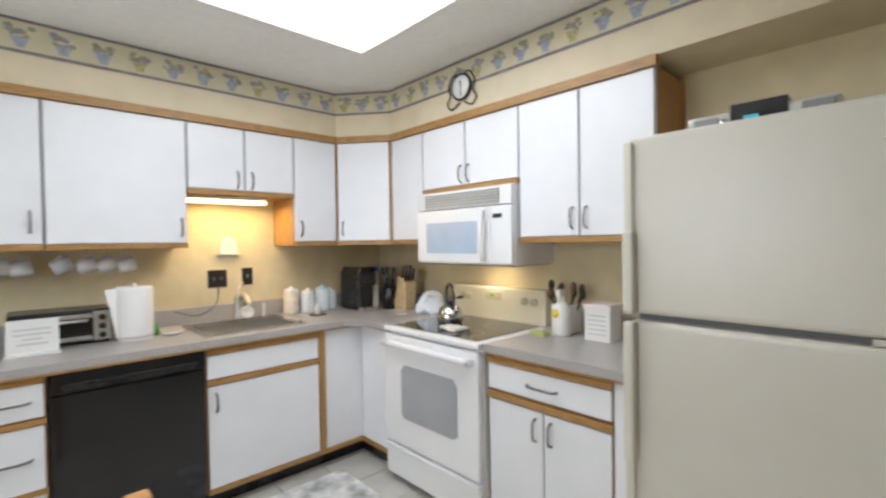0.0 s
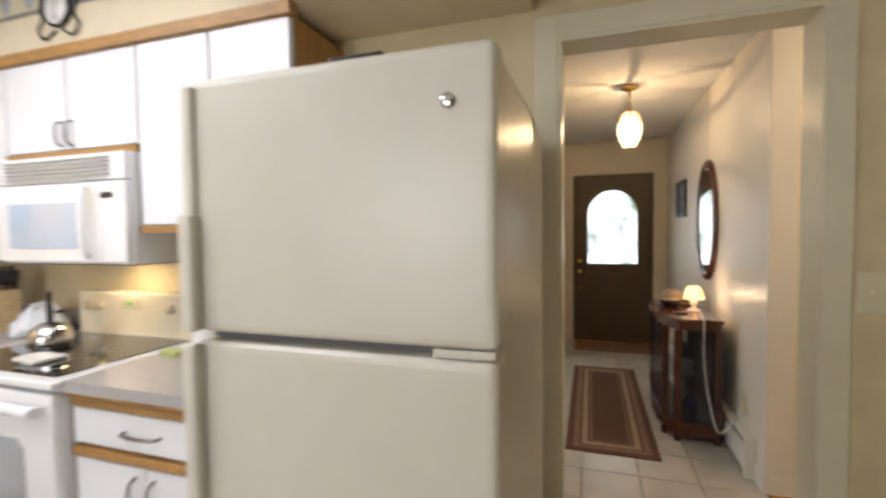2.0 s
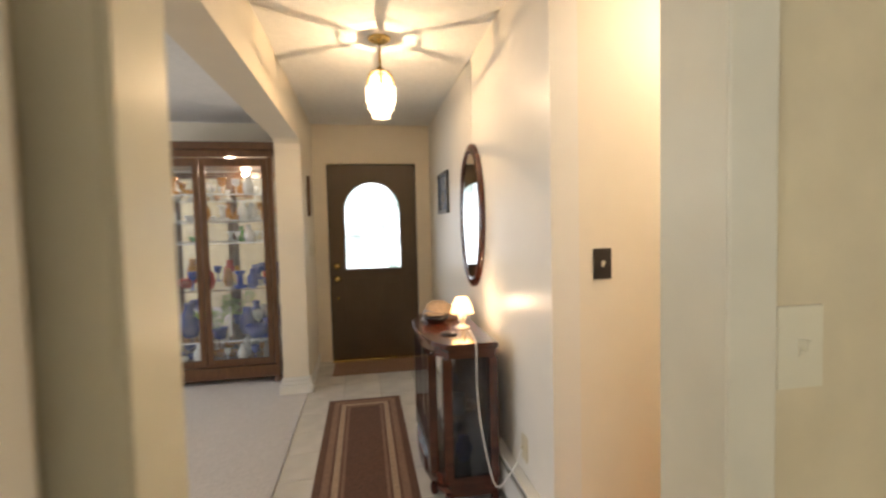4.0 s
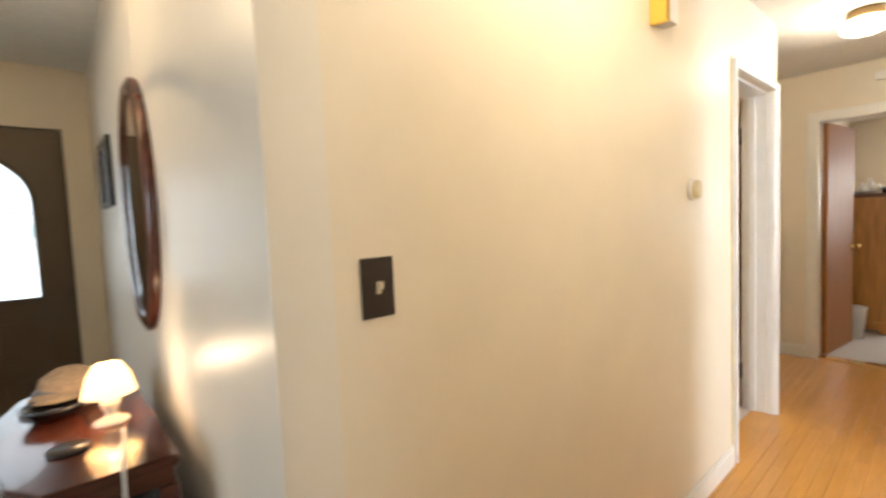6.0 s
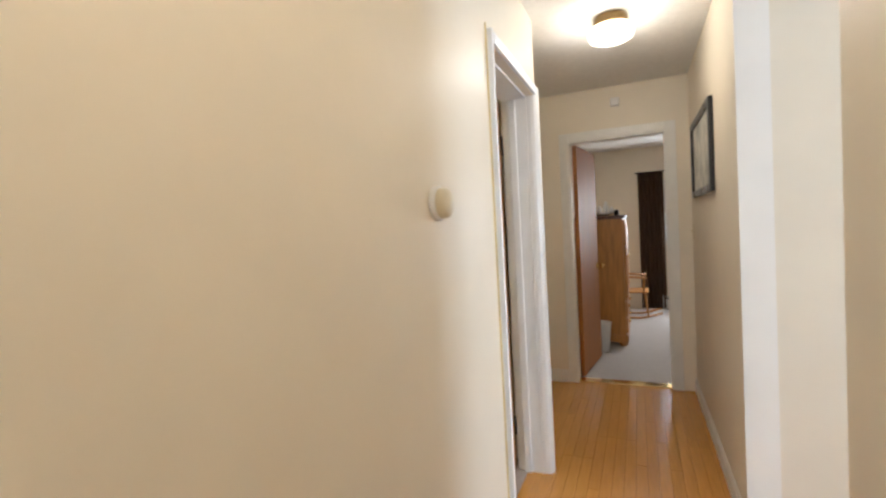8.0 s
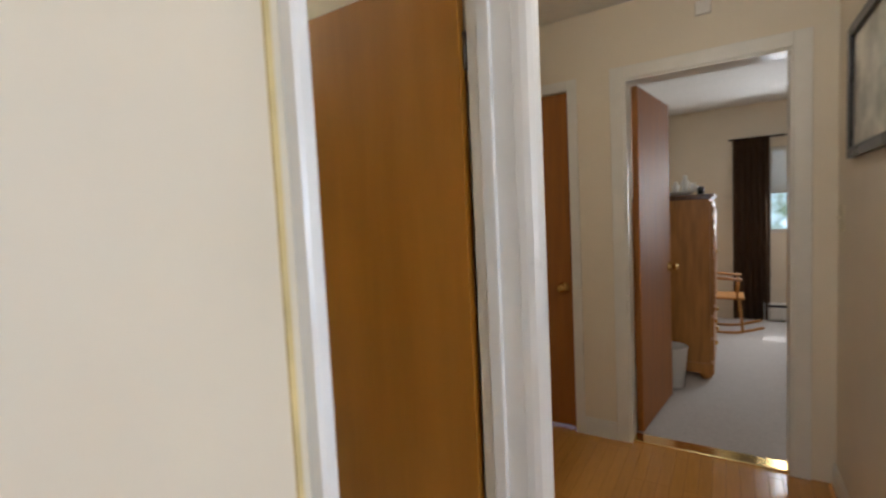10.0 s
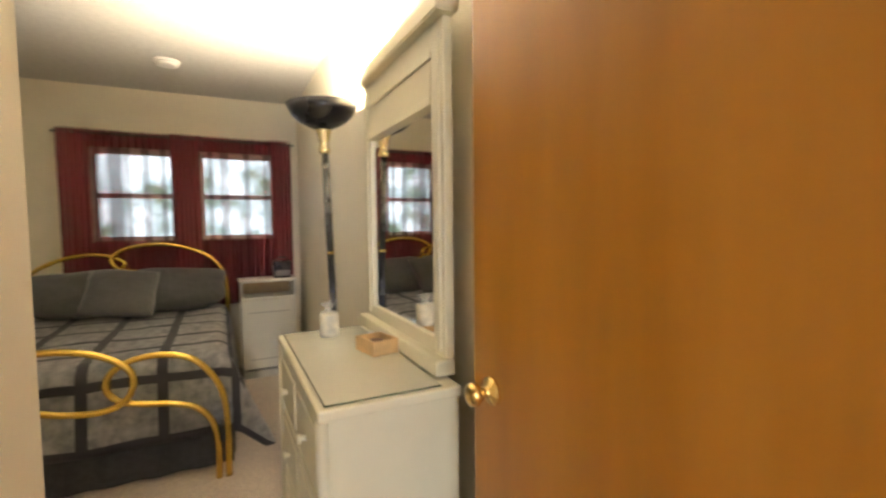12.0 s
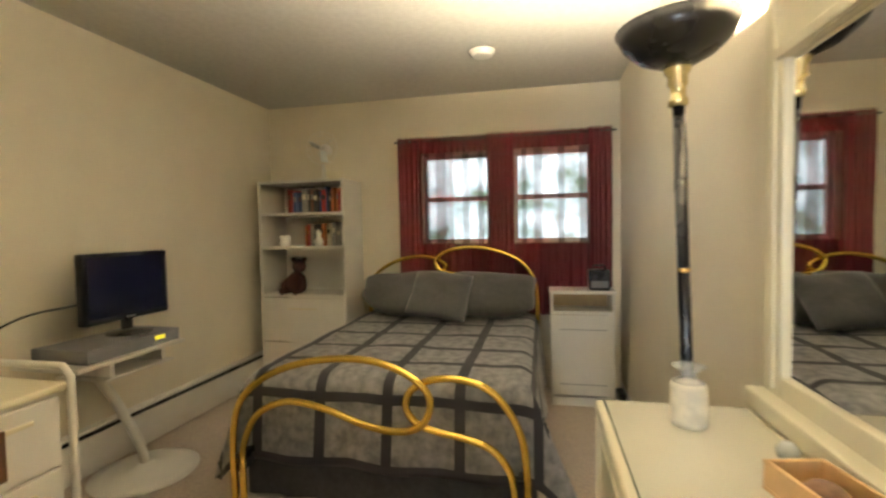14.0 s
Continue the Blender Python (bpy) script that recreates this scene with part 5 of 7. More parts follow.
part("pot", lathe([(0, 0), (0.05, 0), (0.055, 0.16), (0.045, 0.16), (0.04, 0.01), (0, 0.01)], (1.93, 2.85, ZC1), 18), BLACK, kr)
for i in range(5):
    ang = i * 1.25
    part("utensil", tube([(1.93, 2.85, ZC1 + 0.02), (1.93 + 0.05 * math.cos(ang), 2.85 + 0.05 * math.sin(ang), ZC1 + 0.30)], 0.008, 6, 0.014), BLACK, kr)
dt = thing("dish_towel", (1.99, 2.45, ZC1), "crumpled pale blue dish towel on the counter", "towel")
part("cloth", lathe([(0, 0), (0.09, 0), (0.115, 0.012), (0.11, 0.035), (0.10, 0.055), (0.088, 0.075), (0.07, 0.095), (0.05, 0.12), (0.03, 0.138), (0, 0.145)], (1.99, 2.45, ZC1), 36), mat("pale_blue_cloth", (0.70, 0.75, 0.82), 0.9, bump=0.5, fine=30), dt)
for v in dt.children[0].data.vertices:
    v.co += Vector((noise.noise(v.co * 23), noise.noise(v.co * 19 + Vector((3, 1, 2))), 0.8 * noise.noise(v.co * 27) if v.co.z > ZC1 + 0.02 else 0)) * 0.036
solid("spoon_rest", lathe([(0, 0), (0.04, 0), (0.055, 0.012), (0.05, 0.014), (0, 0.006)], (1.80, 2.56, ZC1), 20), CERAMIC, "small white spoon rest on the counter", "spoon rest")
kt = thing("kettle", (1.80, 2.07, SZ), "polished steel whistling kettle on the stove", "kettle")
KX, KY, KZ = 1.80, 2.07, SZ + 0.005
part("pot", lathe([(0, 0), (0.066, 0), (0.076, 0.014), (0.076, 0.05), (0.062, 0.085), (0.036, 0.102), (0.03, 0.106), (0, 0.112)], (KX, KY, KZ), 32), CHROME, kt)
part("lid_knob", lathe([(0, 0.108), (0.010, 0.108), (0.014, 0.126), (0, 0.134)], (KX, KY, KZ), 14), BLACK, kt)
part("spout", tube([(KX - 0.03, KY - 0.05, KZ + 0.05), (KX - 0.04, KY - 0.09, KZ + 0.085), (KX - 0.045, KY - 0.105, KZ + 0.105)], 0.016, 10, 0.010), CHROME, kt)
hoop = [(KX + 0.055 * math.cos(a) * 0.7, KY + 0.072 * math.cos(a), KZ + 0.158 + 0.072 * math.sin(a)) for a in [math.tau * i / 24 for i in range(25)]]
part("handle", tube(hoop, 0.008, 8), BLACK, kt, "black hoop handle")
part("whistle_lever", tube([(KX - 0.02, KY - 0.068, KZ + 0.155), (KX - 0.03, KY - 0.13, KZ + 0.165)], 0.005, 6, 0.009), BLACK, kt)
solid("spoon_rest", join(lathe([(0, 0.004), (0.05, 0.004), (0.06, 0.016), (0.055, 0.017), (0, 0.008)], (1.66, 1.93, SZ + 0.004), 20), box(1.60, 1.72, 1.84, 1.90, SZ + 0.005, SZ + 0.02, 0.006)), CERAMIC, "white ceramic spoon rest on the cooktop", "spoon rest")
ut = thing("utensil_crock", (2.03, 1.43, ZC1), "white square crock full of wooden kitchen utensils", "utensil holder")
part("crock", box(1.98, 2.09, 1.37, 1.49, ZC1, ZC1 + 0.15, 0.008), CERAMIC, ut)
for i in range(8):
    ang = i * 0.8
    a = Vector((2.035 + 0.03 * math.cos(ang), 1.43 + 0.03 * math.sin(ang), ZC1 + 0.05))
    b = a + Vector((0.045 * math.cos(ang), 0.06 * math.sin(ang), 0.15 + 0.02 * (i % 3)))
    part("utensil", join(tube([a, b], 0.005, 6), lathe([(0, -0.03), (0.015, -0.015), (0.018, 0.01), (0.01, 0.03), (0, 0.033)], b, 8)), WALNUT if i % 2 else BLACK, ut)
sb = thing("spray_bottle", (1.95, 1.405, ZC1), "white spray bottle with a yellow label", "bottle")
part("bottle", lathe([(0, 0), (0.045, 0), (0.048, 0.02), (0.046, 0.12), (0.030, 0.16), (0.015, 0.18), (0.015, 0.20), (0, 0.20)], (1.945, 1.405, ZC1), 20), WHITEPLASTIC, sb)
part("label", lathe([(0, 0), (0.022, 0), (0.020, 0.003), (0, 0.003)], (1.899, 1.412, ZC1 + 0.115), 14, Matrix.Rotation(radians(-90), 4, "Y")), YELLOW, sb, "round yellow label")
part("trigger", join(box(1.91, 1.97, 1.395, 1.415, ZC1 + 0.20, ZC1 + 0.235, 0.006), box(1.915, 1.925, 1.40, 1.41, ZC1 + 0.16, ZC1 + 0.20, 0.003)), WHITEPLASTIC, sb)
solid("sponge", box(1.84, 1.90, 1.44, 1.53, ZC1, ZC1 + 0.022, 0.006), mat("yellow_green_sponge", (0.45, 0.48, 0.20), 0.95, bump=0.6), "yellow and green sponge on the counter", "sponge")
nb = thing("napkin_box", (1.99, 1.20, ZC1), "white printed box on the counter beside the fridge", "box")
part("carton", box(1.93, 2.05, 1.14, 1.27, ZC1, ZC1 + 0.15, 0.004), CERAMIC, nb)
part("lid", box(1.925, 2.055, 1.135, 1.275, ZC1 + 0.15, ZC1 + 0.175, 0.004), mat("pale_pink_card", (0.78, 0.70, 0.70), 0.6), nb)
for i in range(5):
    part("printed_line", box(1.9285, 1.9305, 1.16, 1.25, ZC1 + 0.03 + i * 0.022, ZC1 + 0.038 + i * 0.022), INK_PALE, nb)
solid("soap_dish", lathe([(0, 0), (0.04, 0), (0.06, 0.014), (0.055, 0.016), (0, 0.006)], (0.545, 2.98, ZC1), 20), CERAMIC, "white soap dish beside the sink", "dish")
solid("medicine_bottle", lathe([(0, 0), (0.02, 0), (0.02, 0.04), (0.012, 0.05), (0.012, 0.06), (0, 0.06)], (0.475, 3.03, ZC1), 14), GREENGLASS, "small dark green bottle on the counter", "bottle")
solid("sink_hose", tube([(0.62, 3.25, 1.0), (0.75, 3.26, 0.96), (0.86, 3.27, 1.02), (0.885, 3.29, 1.13)], 0.004, 6, smooth=5), GREYPLASTIC, "grey cord running from the outlet along the backsplash", "cord")

# pine chair whose back post shows in front of the dishwasher
ch = thing("kitchen_chair", (0.12, 1.05, 0), "honey pine kitchen chair with a slatted back", "chair")
for x in (-0.25, 0.11):
    part("back_post", join(box(x - 0.019, x + 0.019, 1.28, 1.318, 0, 0.83, 0.005), box(x - 0.024, x + 0.024, 1.276, 1.322, 0.83, 0.865, 0.008)), PINE, ch)
    part("leg", box(x - 0.018, x + 0.018, 0.90, 0.936, 0, 0.43, 0.005), PINE, ch)
part("seat", box(-0.28, 0.14, 0.88, 1.33, 0.43, 0.455, 0.008), PINE, ch)
for z in (0.56, 0.66, 0.75):
    part("back_slat", box(-0.235, 0.095, 1.290, 1.306, z, z + 0.05, 0.004), PINE, ch)
mt = thing("floor_mat", (1.1, 2.3, 0), "grey floral kitchen floor mat in front of the sink", "mat")
part("mat_field", box(0.62, 1.36, 2.02, 2.60, 0.0, 0.010, 0.003), MATCLOTH, mt)


# ---- entry hall ----
pd = thing("pendant_lamp", (4.24, -0.33, H), "lit ribbed glass pendant lamp with brass canopy and cage", "pendant lamp")
PX, PY = 4.24, -0.331
part("canopy", lathe([(0, 0), (0.065, 0), (0.062, -0.012), (0.03, -0.028), (0.012, -0.034), (0, -0.034)], (PX, PY, H), 24), BRASS, pd, "brass ceiling canopy")
part("stem", tube([(PX, PY, H - 0.03), (PX, PY, 2.268)], 0.006, 8), BRASS, pd)
part("cap", lathe([(0, 0.02), (0.015, 0.02), (0.032, 0.0), (0.045, -0.008), (0.045, -0.014), (0, -0.01)], (PX, PY, 2.262), 20), BRASS, pd)
globe = part("globe", lathe([(0.042, 0.13), (0.066, 0.10), (0.082, 0.05), (0.086, 0.0), (0.078, -0.05), (0.06, -0.09), (0.052, -0.105), (0.05, -0.125), (0.0, -0.128)], (PX, PY, 2.125), 30), GLOBE_GLOW, pd, "glowing ribbed glass globe")
globe.visible_shadow = False
for i in range(6):
    a = math.pi / 3 * i
    ca, sa = math.cos(a), math.sin(a)
    part("cage_rib", tube([(PX + 0.042 * ca, PY + 0.042 * sa, 2.258), (PX + 0.070 * ca, PY + 0.070 * sa, 2.228), (PX + 0.087 * ca, PY + 0.087 * sa, 2.172)], 0.0065, 6), BRASS, pd)
part("cage_ring", lathe([(0.069, 0.004), (0.074, 0.0), (0.069, -0.004), (0.066, 0.0), (0.069, 0.004)], (PX, PY, 2.228), 6), BRASS, pd)
for z, r in ((2.165, 0.0885), (2.10, 0.0875), (2.05, 0.075)):
    part("glass_rib", lathe([(r, 0.004), (r + 0.003, 0), (r, -0.004)], (PX, PY, z), 30), CRYSTAL, pd)


def flush_lamp(x, y):
    f = thing("flush_ceiling_lamp", (x, y, H), "lit white glass flush ceiling lamp with a bronze rim", "ceiling light", group="corridor ceiling lamps")
    part("canopy", lathe([(0, 0), (0.085, 0), (0.088, -0.02), (0.088, -0.045), (0.075, -0.05), (0, -0.05)], (x, y, H), 28), BRONZE, f, "dark bronze rim")
    g = part("shade", lathe([(0.078, -0.05), (0.108, -0.062), (0.118, -0.085), (0.108, -0.112), (0.07, -0.128), (0, -0.132)], (x, y, H), 28), DISC_GLOW, f, "glowing white glass")
    g.visible_shadow = False


flush_lamp(2.855, -4.28)
flush_lamp(2.78, -1.75)

# oval mirror
om = thing("oval_mirror", (4.50, -0.91, 0.98), "tall oval wall mirror in a dark mahogany frame", "mirror")
WYF = -0.916
MC, MZ, MA, MB = 4.47, 1.44, 0.235, 0.40


def oval(a, b, n=40):
    return [(MC + a * math.cos(2 * math.pi * i / n), MZ + b * math.sin(2 * math.pi * i / n)) for i in range(n)]


part("backing", plate(oval(MA + 0.04, MB + 0.045), "y", WYF + 0.001, WYF + 0.018), MAHOG, om)
part("glass", plate(oval(MA, MB), "y", WYF + 0.018, WYF + 0.022), MIRROR, om, "silvered mirror glass")
out, inn = oval(MA + 0.055, MB + 0.06, 48), oval(MA - 0.002, MB - 0.002, 48)
bm = bmesh.new()
prof = []
for (xo, zo), (xi, zi) in zip(out, inn):
    prof.append([bm.verts.new((xo, WYF + 0.001, zo)), bm.verts.new((xo, WYF + 0.022, zo)), bm.verts.new(((xo + xi) / 2, WYF + 0.036, (zo + zi) / 2)), bm.verts.new((xi, WYF + 0.024, zi))])
for i in range(48):
    a, b = prof[i], prof[(i + 1) % 48]
    for k in range(3):
        bm.faces.new((a[k], a[k + 1], b[k + 1], b[k])).smooth = True
bmesh.ops.recalc_face_normals(bm, faces=list(bm.faces))
part("frame", bm, MAHOG, om, "moulded mahogany frame")
part("hanging_wire", tube([(MC, WYF + 0.006, MZ + MB + 0.05), (MC, WYF + 0.003, H - 0.004)], 0.0016, 5), STEEL, om, "thin hanging wire")

pc = thing("framed_picture", (5.53, -0.91, 1.5), "small dark framed picture on the entry wall", "picture")
part("frame", join(box(5.30, 5.33, WYF + 0.001, WYF + 0.022, 1.49, 1.845, 0.003), box(5.73, 5.76, WYF + 0.001, WYF + 0.022, 1.49, 1.845, 0.003), box(5.33, 5.73, WYF + 0.001, WYF + 0.022, 1.49, 1.52, 0.003), box(5.33, 5.73, WYF + 0.001, WYF + 0.022, 1.815, 1.845, 0.003)), BLACK, pc)
part("print", box(5.33, 5.73, WYF + 0.001, WYF + 0.010, 1.52, 1.815), mat("blue_grey_print", (0.12, 0.15, 0.20), 0.25, var=0.4, scale=8), pc)

# baseboard heater along the mirror wall
def heater(x0, x1, yw, out, label, low=0.035, high=0.215):
    h = thing("baseboard_heater", ((x0 + x1) / 2, yw, 0), label, "heater")
    a = lambda d0, d1: sorted((yw + out * d0, yw + out * d1))
    part("cover", join(box(x0, x1, *a(0.040, 0.055), low, high - 0.045, 0.003), box(x0, x1, *a(0.001, 0.010), 0.01, high - 0.005)), TRIM, h, "cream painted steel cover")
    part("top", box(x0, x1, *a(0.001, 0.052), high - 0.018, high, 0.003), TRIM, h)
    part("fin_slot", box(x0, x1, *a(0.010, 0.040), low + 0.004, high - 0.028), BLACK, h, "dark heating slot")
    for x in (x0, x1 - 0.02):
        part("end_cap", box(x - 0.004, x + 0.024, *a(0.0, 0.060), 0, high + 0.003, 0.004), TRIM, h)


heater(3.37, 6.30, WYF, 1, "cream painted baseboard heater along the entry wall")

# curio console with glass ends
cc = thing("curio_console", (4.18, -0.68, 0), "dark mahogany bow-front console cabinet with glass sides", "cabinet")
plan = [(3.73, -0.845), (3.735, -0.585), (3.83, -0.525), (4.02, -0.485), (4.20, -0.475), (4.38, -0.485), (4.54, -0.525), (4.62, -0.60), (4.625, -0.845)]


def inset(d):
    cx, cy = 4.18, -0.72
    return [(cx + (x - cx) * (1 - d / 0.45), cy + (y - cy) * (1 - d / 0.2)) for x, y in plan]


# glass colour darkened so that the console's inside looks unlit
DARKPANE = sheer("darkened_glass", (0.02, 0.024, 0.034), 0.46, 0.05)
part("top", prism(plan, 0.772, 0.800, 0.006), MAHOG, cc, "polished mahogany top")
part("apron", prism(inset(0.018), 0.725, 0.772), MAHOG, cc)
part("plinth", prism(inset(0.012), 0.03, 0.13, 0.004), MAHOG, cc)
part("shelf", prism(inset(0.04), 0.40, 0.408), GLASS, cc, "glass shelf")
part("back", box(3.76, 4.60, -0.842, -0.832, 0.115, 0.725), MAHOG, cc)
for x, y in ((3.758, -0.82), (3.765, -0.59), (3.87, -0.53), (4.48, -0.53), (4.595, -0.60), (4.60, -0.82)):
    part("post", join(box(x - 0.022, x + 0.022, y - 0.022, y + 0.022, 0.115, 0.725, 0.004), lathe([(0.018, 0), (0.024, 0.03), (0.02, 0.05)], (x, y, 0.0), 10)), MAHOG, cc)
part("glass_panel", box(3.757, 3.760, -0.80, -0.60, 0.12, 0.722), DARKPANE, cc, "side glass panel, darkened for the unlit inside")
part("glass_panel", plate([(3.885, 0.12), (4.465, 0.12), (4.465, 0.722), (3.885, 0.722)], "y", -0.512, -0.509), DARKPANE, cc, "front glass panel, darkened for the unlit inside")
cm = thing("mug", (3.86, -0.655, 0.408), "white mug on the glass shelf of the console", "mug")
part("cup", lathe([(0, 0), (0.034, 0), (0.042, 0.01), (0.046, 0.10), (0.042, 0.10), (0.038, 0.012), (0, 0.01)], (3.86, -0.655, 0.408), 20), CERAMIC, cm)
part("handle", tube([(3.835, -0.695, 0.49), (3.825, -0.73, 0.48), (3.825, -0.73, 0.445), (3.835, -0.695, 0.435)], 0.007, 6, smooth=4), CERAMIC, cm)
for x, y, z, mt_, nm in ( (4.15, -0.68, 0.408, BLUEGLASS, "blue"), (4.36, -0.70, 0.408, CRYSTAL, "crystal"), (3.92, -0.70, 0.115, BLUEGLASS, "blue"), (4.20, -0.68, 0.115, CRYSTAL, "crystal"), (4.42, -0.70, 0.115, CERAMIC, "white")):
    solid("figurine" if nm != "blue" else "vase", lathe([(0, 0), (0.035, 0), (0.028, 0.02), (0.045, 0.06), (0.05, 0.09), (0.025, 0.13), (0.03, 0.15), (0, 0.15)], (x, y, z), 18), mt_, nm + " ornament displayed inside the console cabinet", "ornament", group="console ornaments")

tl = thing("table_lamp", (4.09, -0.742, 0.80), "small lit table lamp with cream shade and white base", "lamp")
TX, TY = 4.09, -0.742
part("base", lathe([(0, 0), (0.045, 0), (0.044, 0.008), (0.02, 0.018), (0.014, 0.03), (0.024, 0.05), (0.026, 0.065), (0.014, 0.085), (0.010, 0.11), (0, 0.112)], (TX, TY, 0.80), 20), CERAMIC, tl, "turned white base")
s_ = part("shade", lathe([(0.068, 0.085), (0.066, 0.09), (0.052, 0.14), (0.034, 0.172), (0.030, 0.172), (0.048, 0.138), (0.063, 0.088)], (TX, TY, 0.80), 26), SHADE_GLOW, tl, "glowing cream shade")
s_.visible_shadow = False
solid("lamp_cord", tube([(3.99, -0.76, 0.806), (3.80, -0.74, 0.806), (3.722, -0.73, 0.78), (3.715, -0.73, 0.55), (3.715, -0.76, 0.30), (3.66, -0.80, 0.12), (3.60, -0.86, 0.22), (3.58, -0.905, 0.33)], 0.004, 6, smooth=5), WHITEPLASTIC, "white lamp cord hanging to the wall outlet", "cord")
wall_plate("wall_outlet", (3.57, WYF, 0.34), 0.07, 0.115, (0, 1), CREAMPLASTIC, "cream wall outlet with a white plug", 1)
# hats and bowls on the console
ht = thing("cap_stack", (4.42, -0.66, 0.80), "stack of dark and tan caps on the console", "hat")
for i, (x, y, z, m_) in enumerate(((4.42, -0.64, 0.80, GREYPLASTIC), (4.46, -0.72, 0.80, WALNUT), (4.43, -0.66, 0.835, RUG_L))):
    cap = part("cap", lathe([(0, 0.075), (0.04, 0.07), (0.075, 0.045), (0.085, 0.012), (0.088, 0.0), (0, 0.0)], (x, y, z), 20), m_, ht)
    part("brim", lathe([(0, 0.012), (0.055, 0.010), (0.075, 0.004), (0.075, 0.0), (0, 0.0)], (x - 0.08, y + 0.03, z + 0.002), 18), m_, cap)
solid("dark_bowl", lathe([(0, 0), (0.045, 0), (0.075, 0.03), (0.08, 0.045), (0.072, 0.045), (0.05, 0.012), (0, 0.008)], (4.26, -0.62, 0.80), 22), BLACKGLOSS, "dark glazed bowl on the console", "bowl")
solid("coaster", lathe([(0, 0), (0.045, 0), (0.045, 0.008), (0, 0.008)], (3.96, -0.64, 0.80), 20), BLACK, "round dark coaster on the console", "coaster")

# carving by the front door
wc = [(5.86, 1.50), (5.90, 1.50), (5.93, 1.58), (5.91, 1.66), (5.93, 1.74), (5.90, 1.80), (5.92, 1.84), (5.89, 1.87), (5.85, 1.84), (5.87, 1.79), (5.84, 1.72), (5.86, 1.63), (5.84, 1.56)]
solid("wall_carving", plate(wc, "y", 0.258, 0.2845, 0.004), WALNUT, "slender carved dark wood wall ornament by the front door", "wall ornament")

# rugs
rg = thing("runner_rug", (4.35, -0.18, 0), "brown runner rug with tan striped borders", "rug")
RX0, RX1, RY0, RY1 = 3.43, 5.26, -0.455, 0.10
part("field", box(RX0, RX1, RY0, RY1, 0.0005, 0.007, 0.002), RUG_D, rg)
for k_, (d0, d1, m_) in enumerate(((0.045, 0.085, RUG_M), (0.10, 0.135, RUG_L), (0.15, 0.165, RUG_M))):
    z1 = 0.0085
    part("border_stripe", join(box(RX0 + d0, RX1 - d0, RY0 + d0, RY0 + d1, 0.004, z1), box(RX0 + d0, RX1 - d0, RY1 - d1, RY1 - d0, 0.004, z1), box(RX0 + d0, RX0 + d1, RY0 + d1, RY1 - d1, 0.004, z1), box(RX1 - d1, RX1 - d0, RY0 + d1, RY1 - d1, 0.004, z1)), m_, rg)
solid("door_mat", box(5.90, 6.31, -0.74, 0.12, 0.0005, 0.010, 0.003), RUG_M, "plain brown door mat before the front door", "mat")

# ---- living room: china cabinet ----
cb = thing("china_cabinet", (6.13, 1.17, 0), "tall walnut china cabinet with glass doors and glass shelves", "cabinet")
CX0, CX1, CY0, CY1 = 5.86, 6.38, 0.575, 1.80
part("base", box(CX0, CX1, CY0, CY1, 0.06, 0.17, 0.006), WALNUT, cb)
part("cornice", join(box(CX0 - 0.03, CX1, CY0 - 0.02, CY1 + 0.02, 2.09, 2.16, 0.012), box(CX0 - 0.012, CX1, CY0 - 0.008, CY1 + 0.008, 2.03, 2.09, 0.005)), WALNUT, cb)
part("puck_light", lathe([(0, 0), (0.035, 0), (0.05, 0.03), (0, 0.03)], (6.08, 0.98, 2.0), 18), DISC_GLOW, cb, "lit round cabinet light")
part("back", box(CX1 - 0.02, CX1 - 0.01, CY0 + 0.02, CY1 - 0.02, 0.17, 2.03), MIRROR, cb, "mirrored back panel")
for y in (CY0 + 0.012, CY1 - 0.012):
    part("side_panel", box(CX0 + 0.05, CX1 - 0.02, y - 0.003, y + 0.003, 0.17, 2.03), GLASS, cb, "glass side panel")
for x in (CX0 + 0.025, CX1 - 0.025):
    for y in (CY0 + 0.022, CY1 - 0.022):
        part("post", box(x - 0.022, x + 0.022, y - 0.022, y + 0.022, 0.17, 2.03, 0.005), WALNUT, cb)
        part("foot", lathe([(0, 0), (0.025, 0), (0.04, 0.03), (0.032, 0.06), (0, 0.06)], (x, y, 0.0), 14), WALNUT, cb)
for y0, y1 in ((CY0 + 0.046, 1.185), (1.19, CY1 - 0.046)):
    d_ = part("door", join(box(CX0, CX0 + 0.022, y0, y0 + 0.05, 0.18, 2.02, 0.004), box(CX0, CX0 + 0.022, y1 - 0.05, y1, 0.18, 2.02, 0.004), box(CX0, CX0 + 0.022, y0 + 0.05, y1 - 0.05, 0.18, 0.24, 0.004), box(CX0, CX0 + 0.022, y0 + 0.05, y1 - 0.05, 1.95, 2.02, 0.004)), WALNUT, cb)
    part("glass", box(CX0 + 0.009, CX0 + 0.013, y0 + 0.05, y1 - 0.05, 0.24, 1.95), CABGLASS, d_, "clear glass door pane")
part("floor_panel", box(CX0 + 0.03, CX1 - 0.02, CY0 + 0.03, CY1 - 0.03, 0.17, 0.185), WALNUT, cb)
SH = [0.185, 0.40, 0.86, 1.28, 1.48, 1.71]
for z in SH[1:]:
    part("shelf", box(CX0 + 0.03, CX1 - 0.03, CY0 + 0.03, CY1 - 0.03, z - 0.008, z), CABGLASS, cb, "glass shelf")
    part("shelf_edge", box(CX0 + 0.024, CX0 + 0.0299, CY0 + 0.03, CY1 - 0.03, z - 0.009, z + 0.001), WALNUT if z == 0.86 else CRYSTAL, cb)
rnd = random.Random(7)
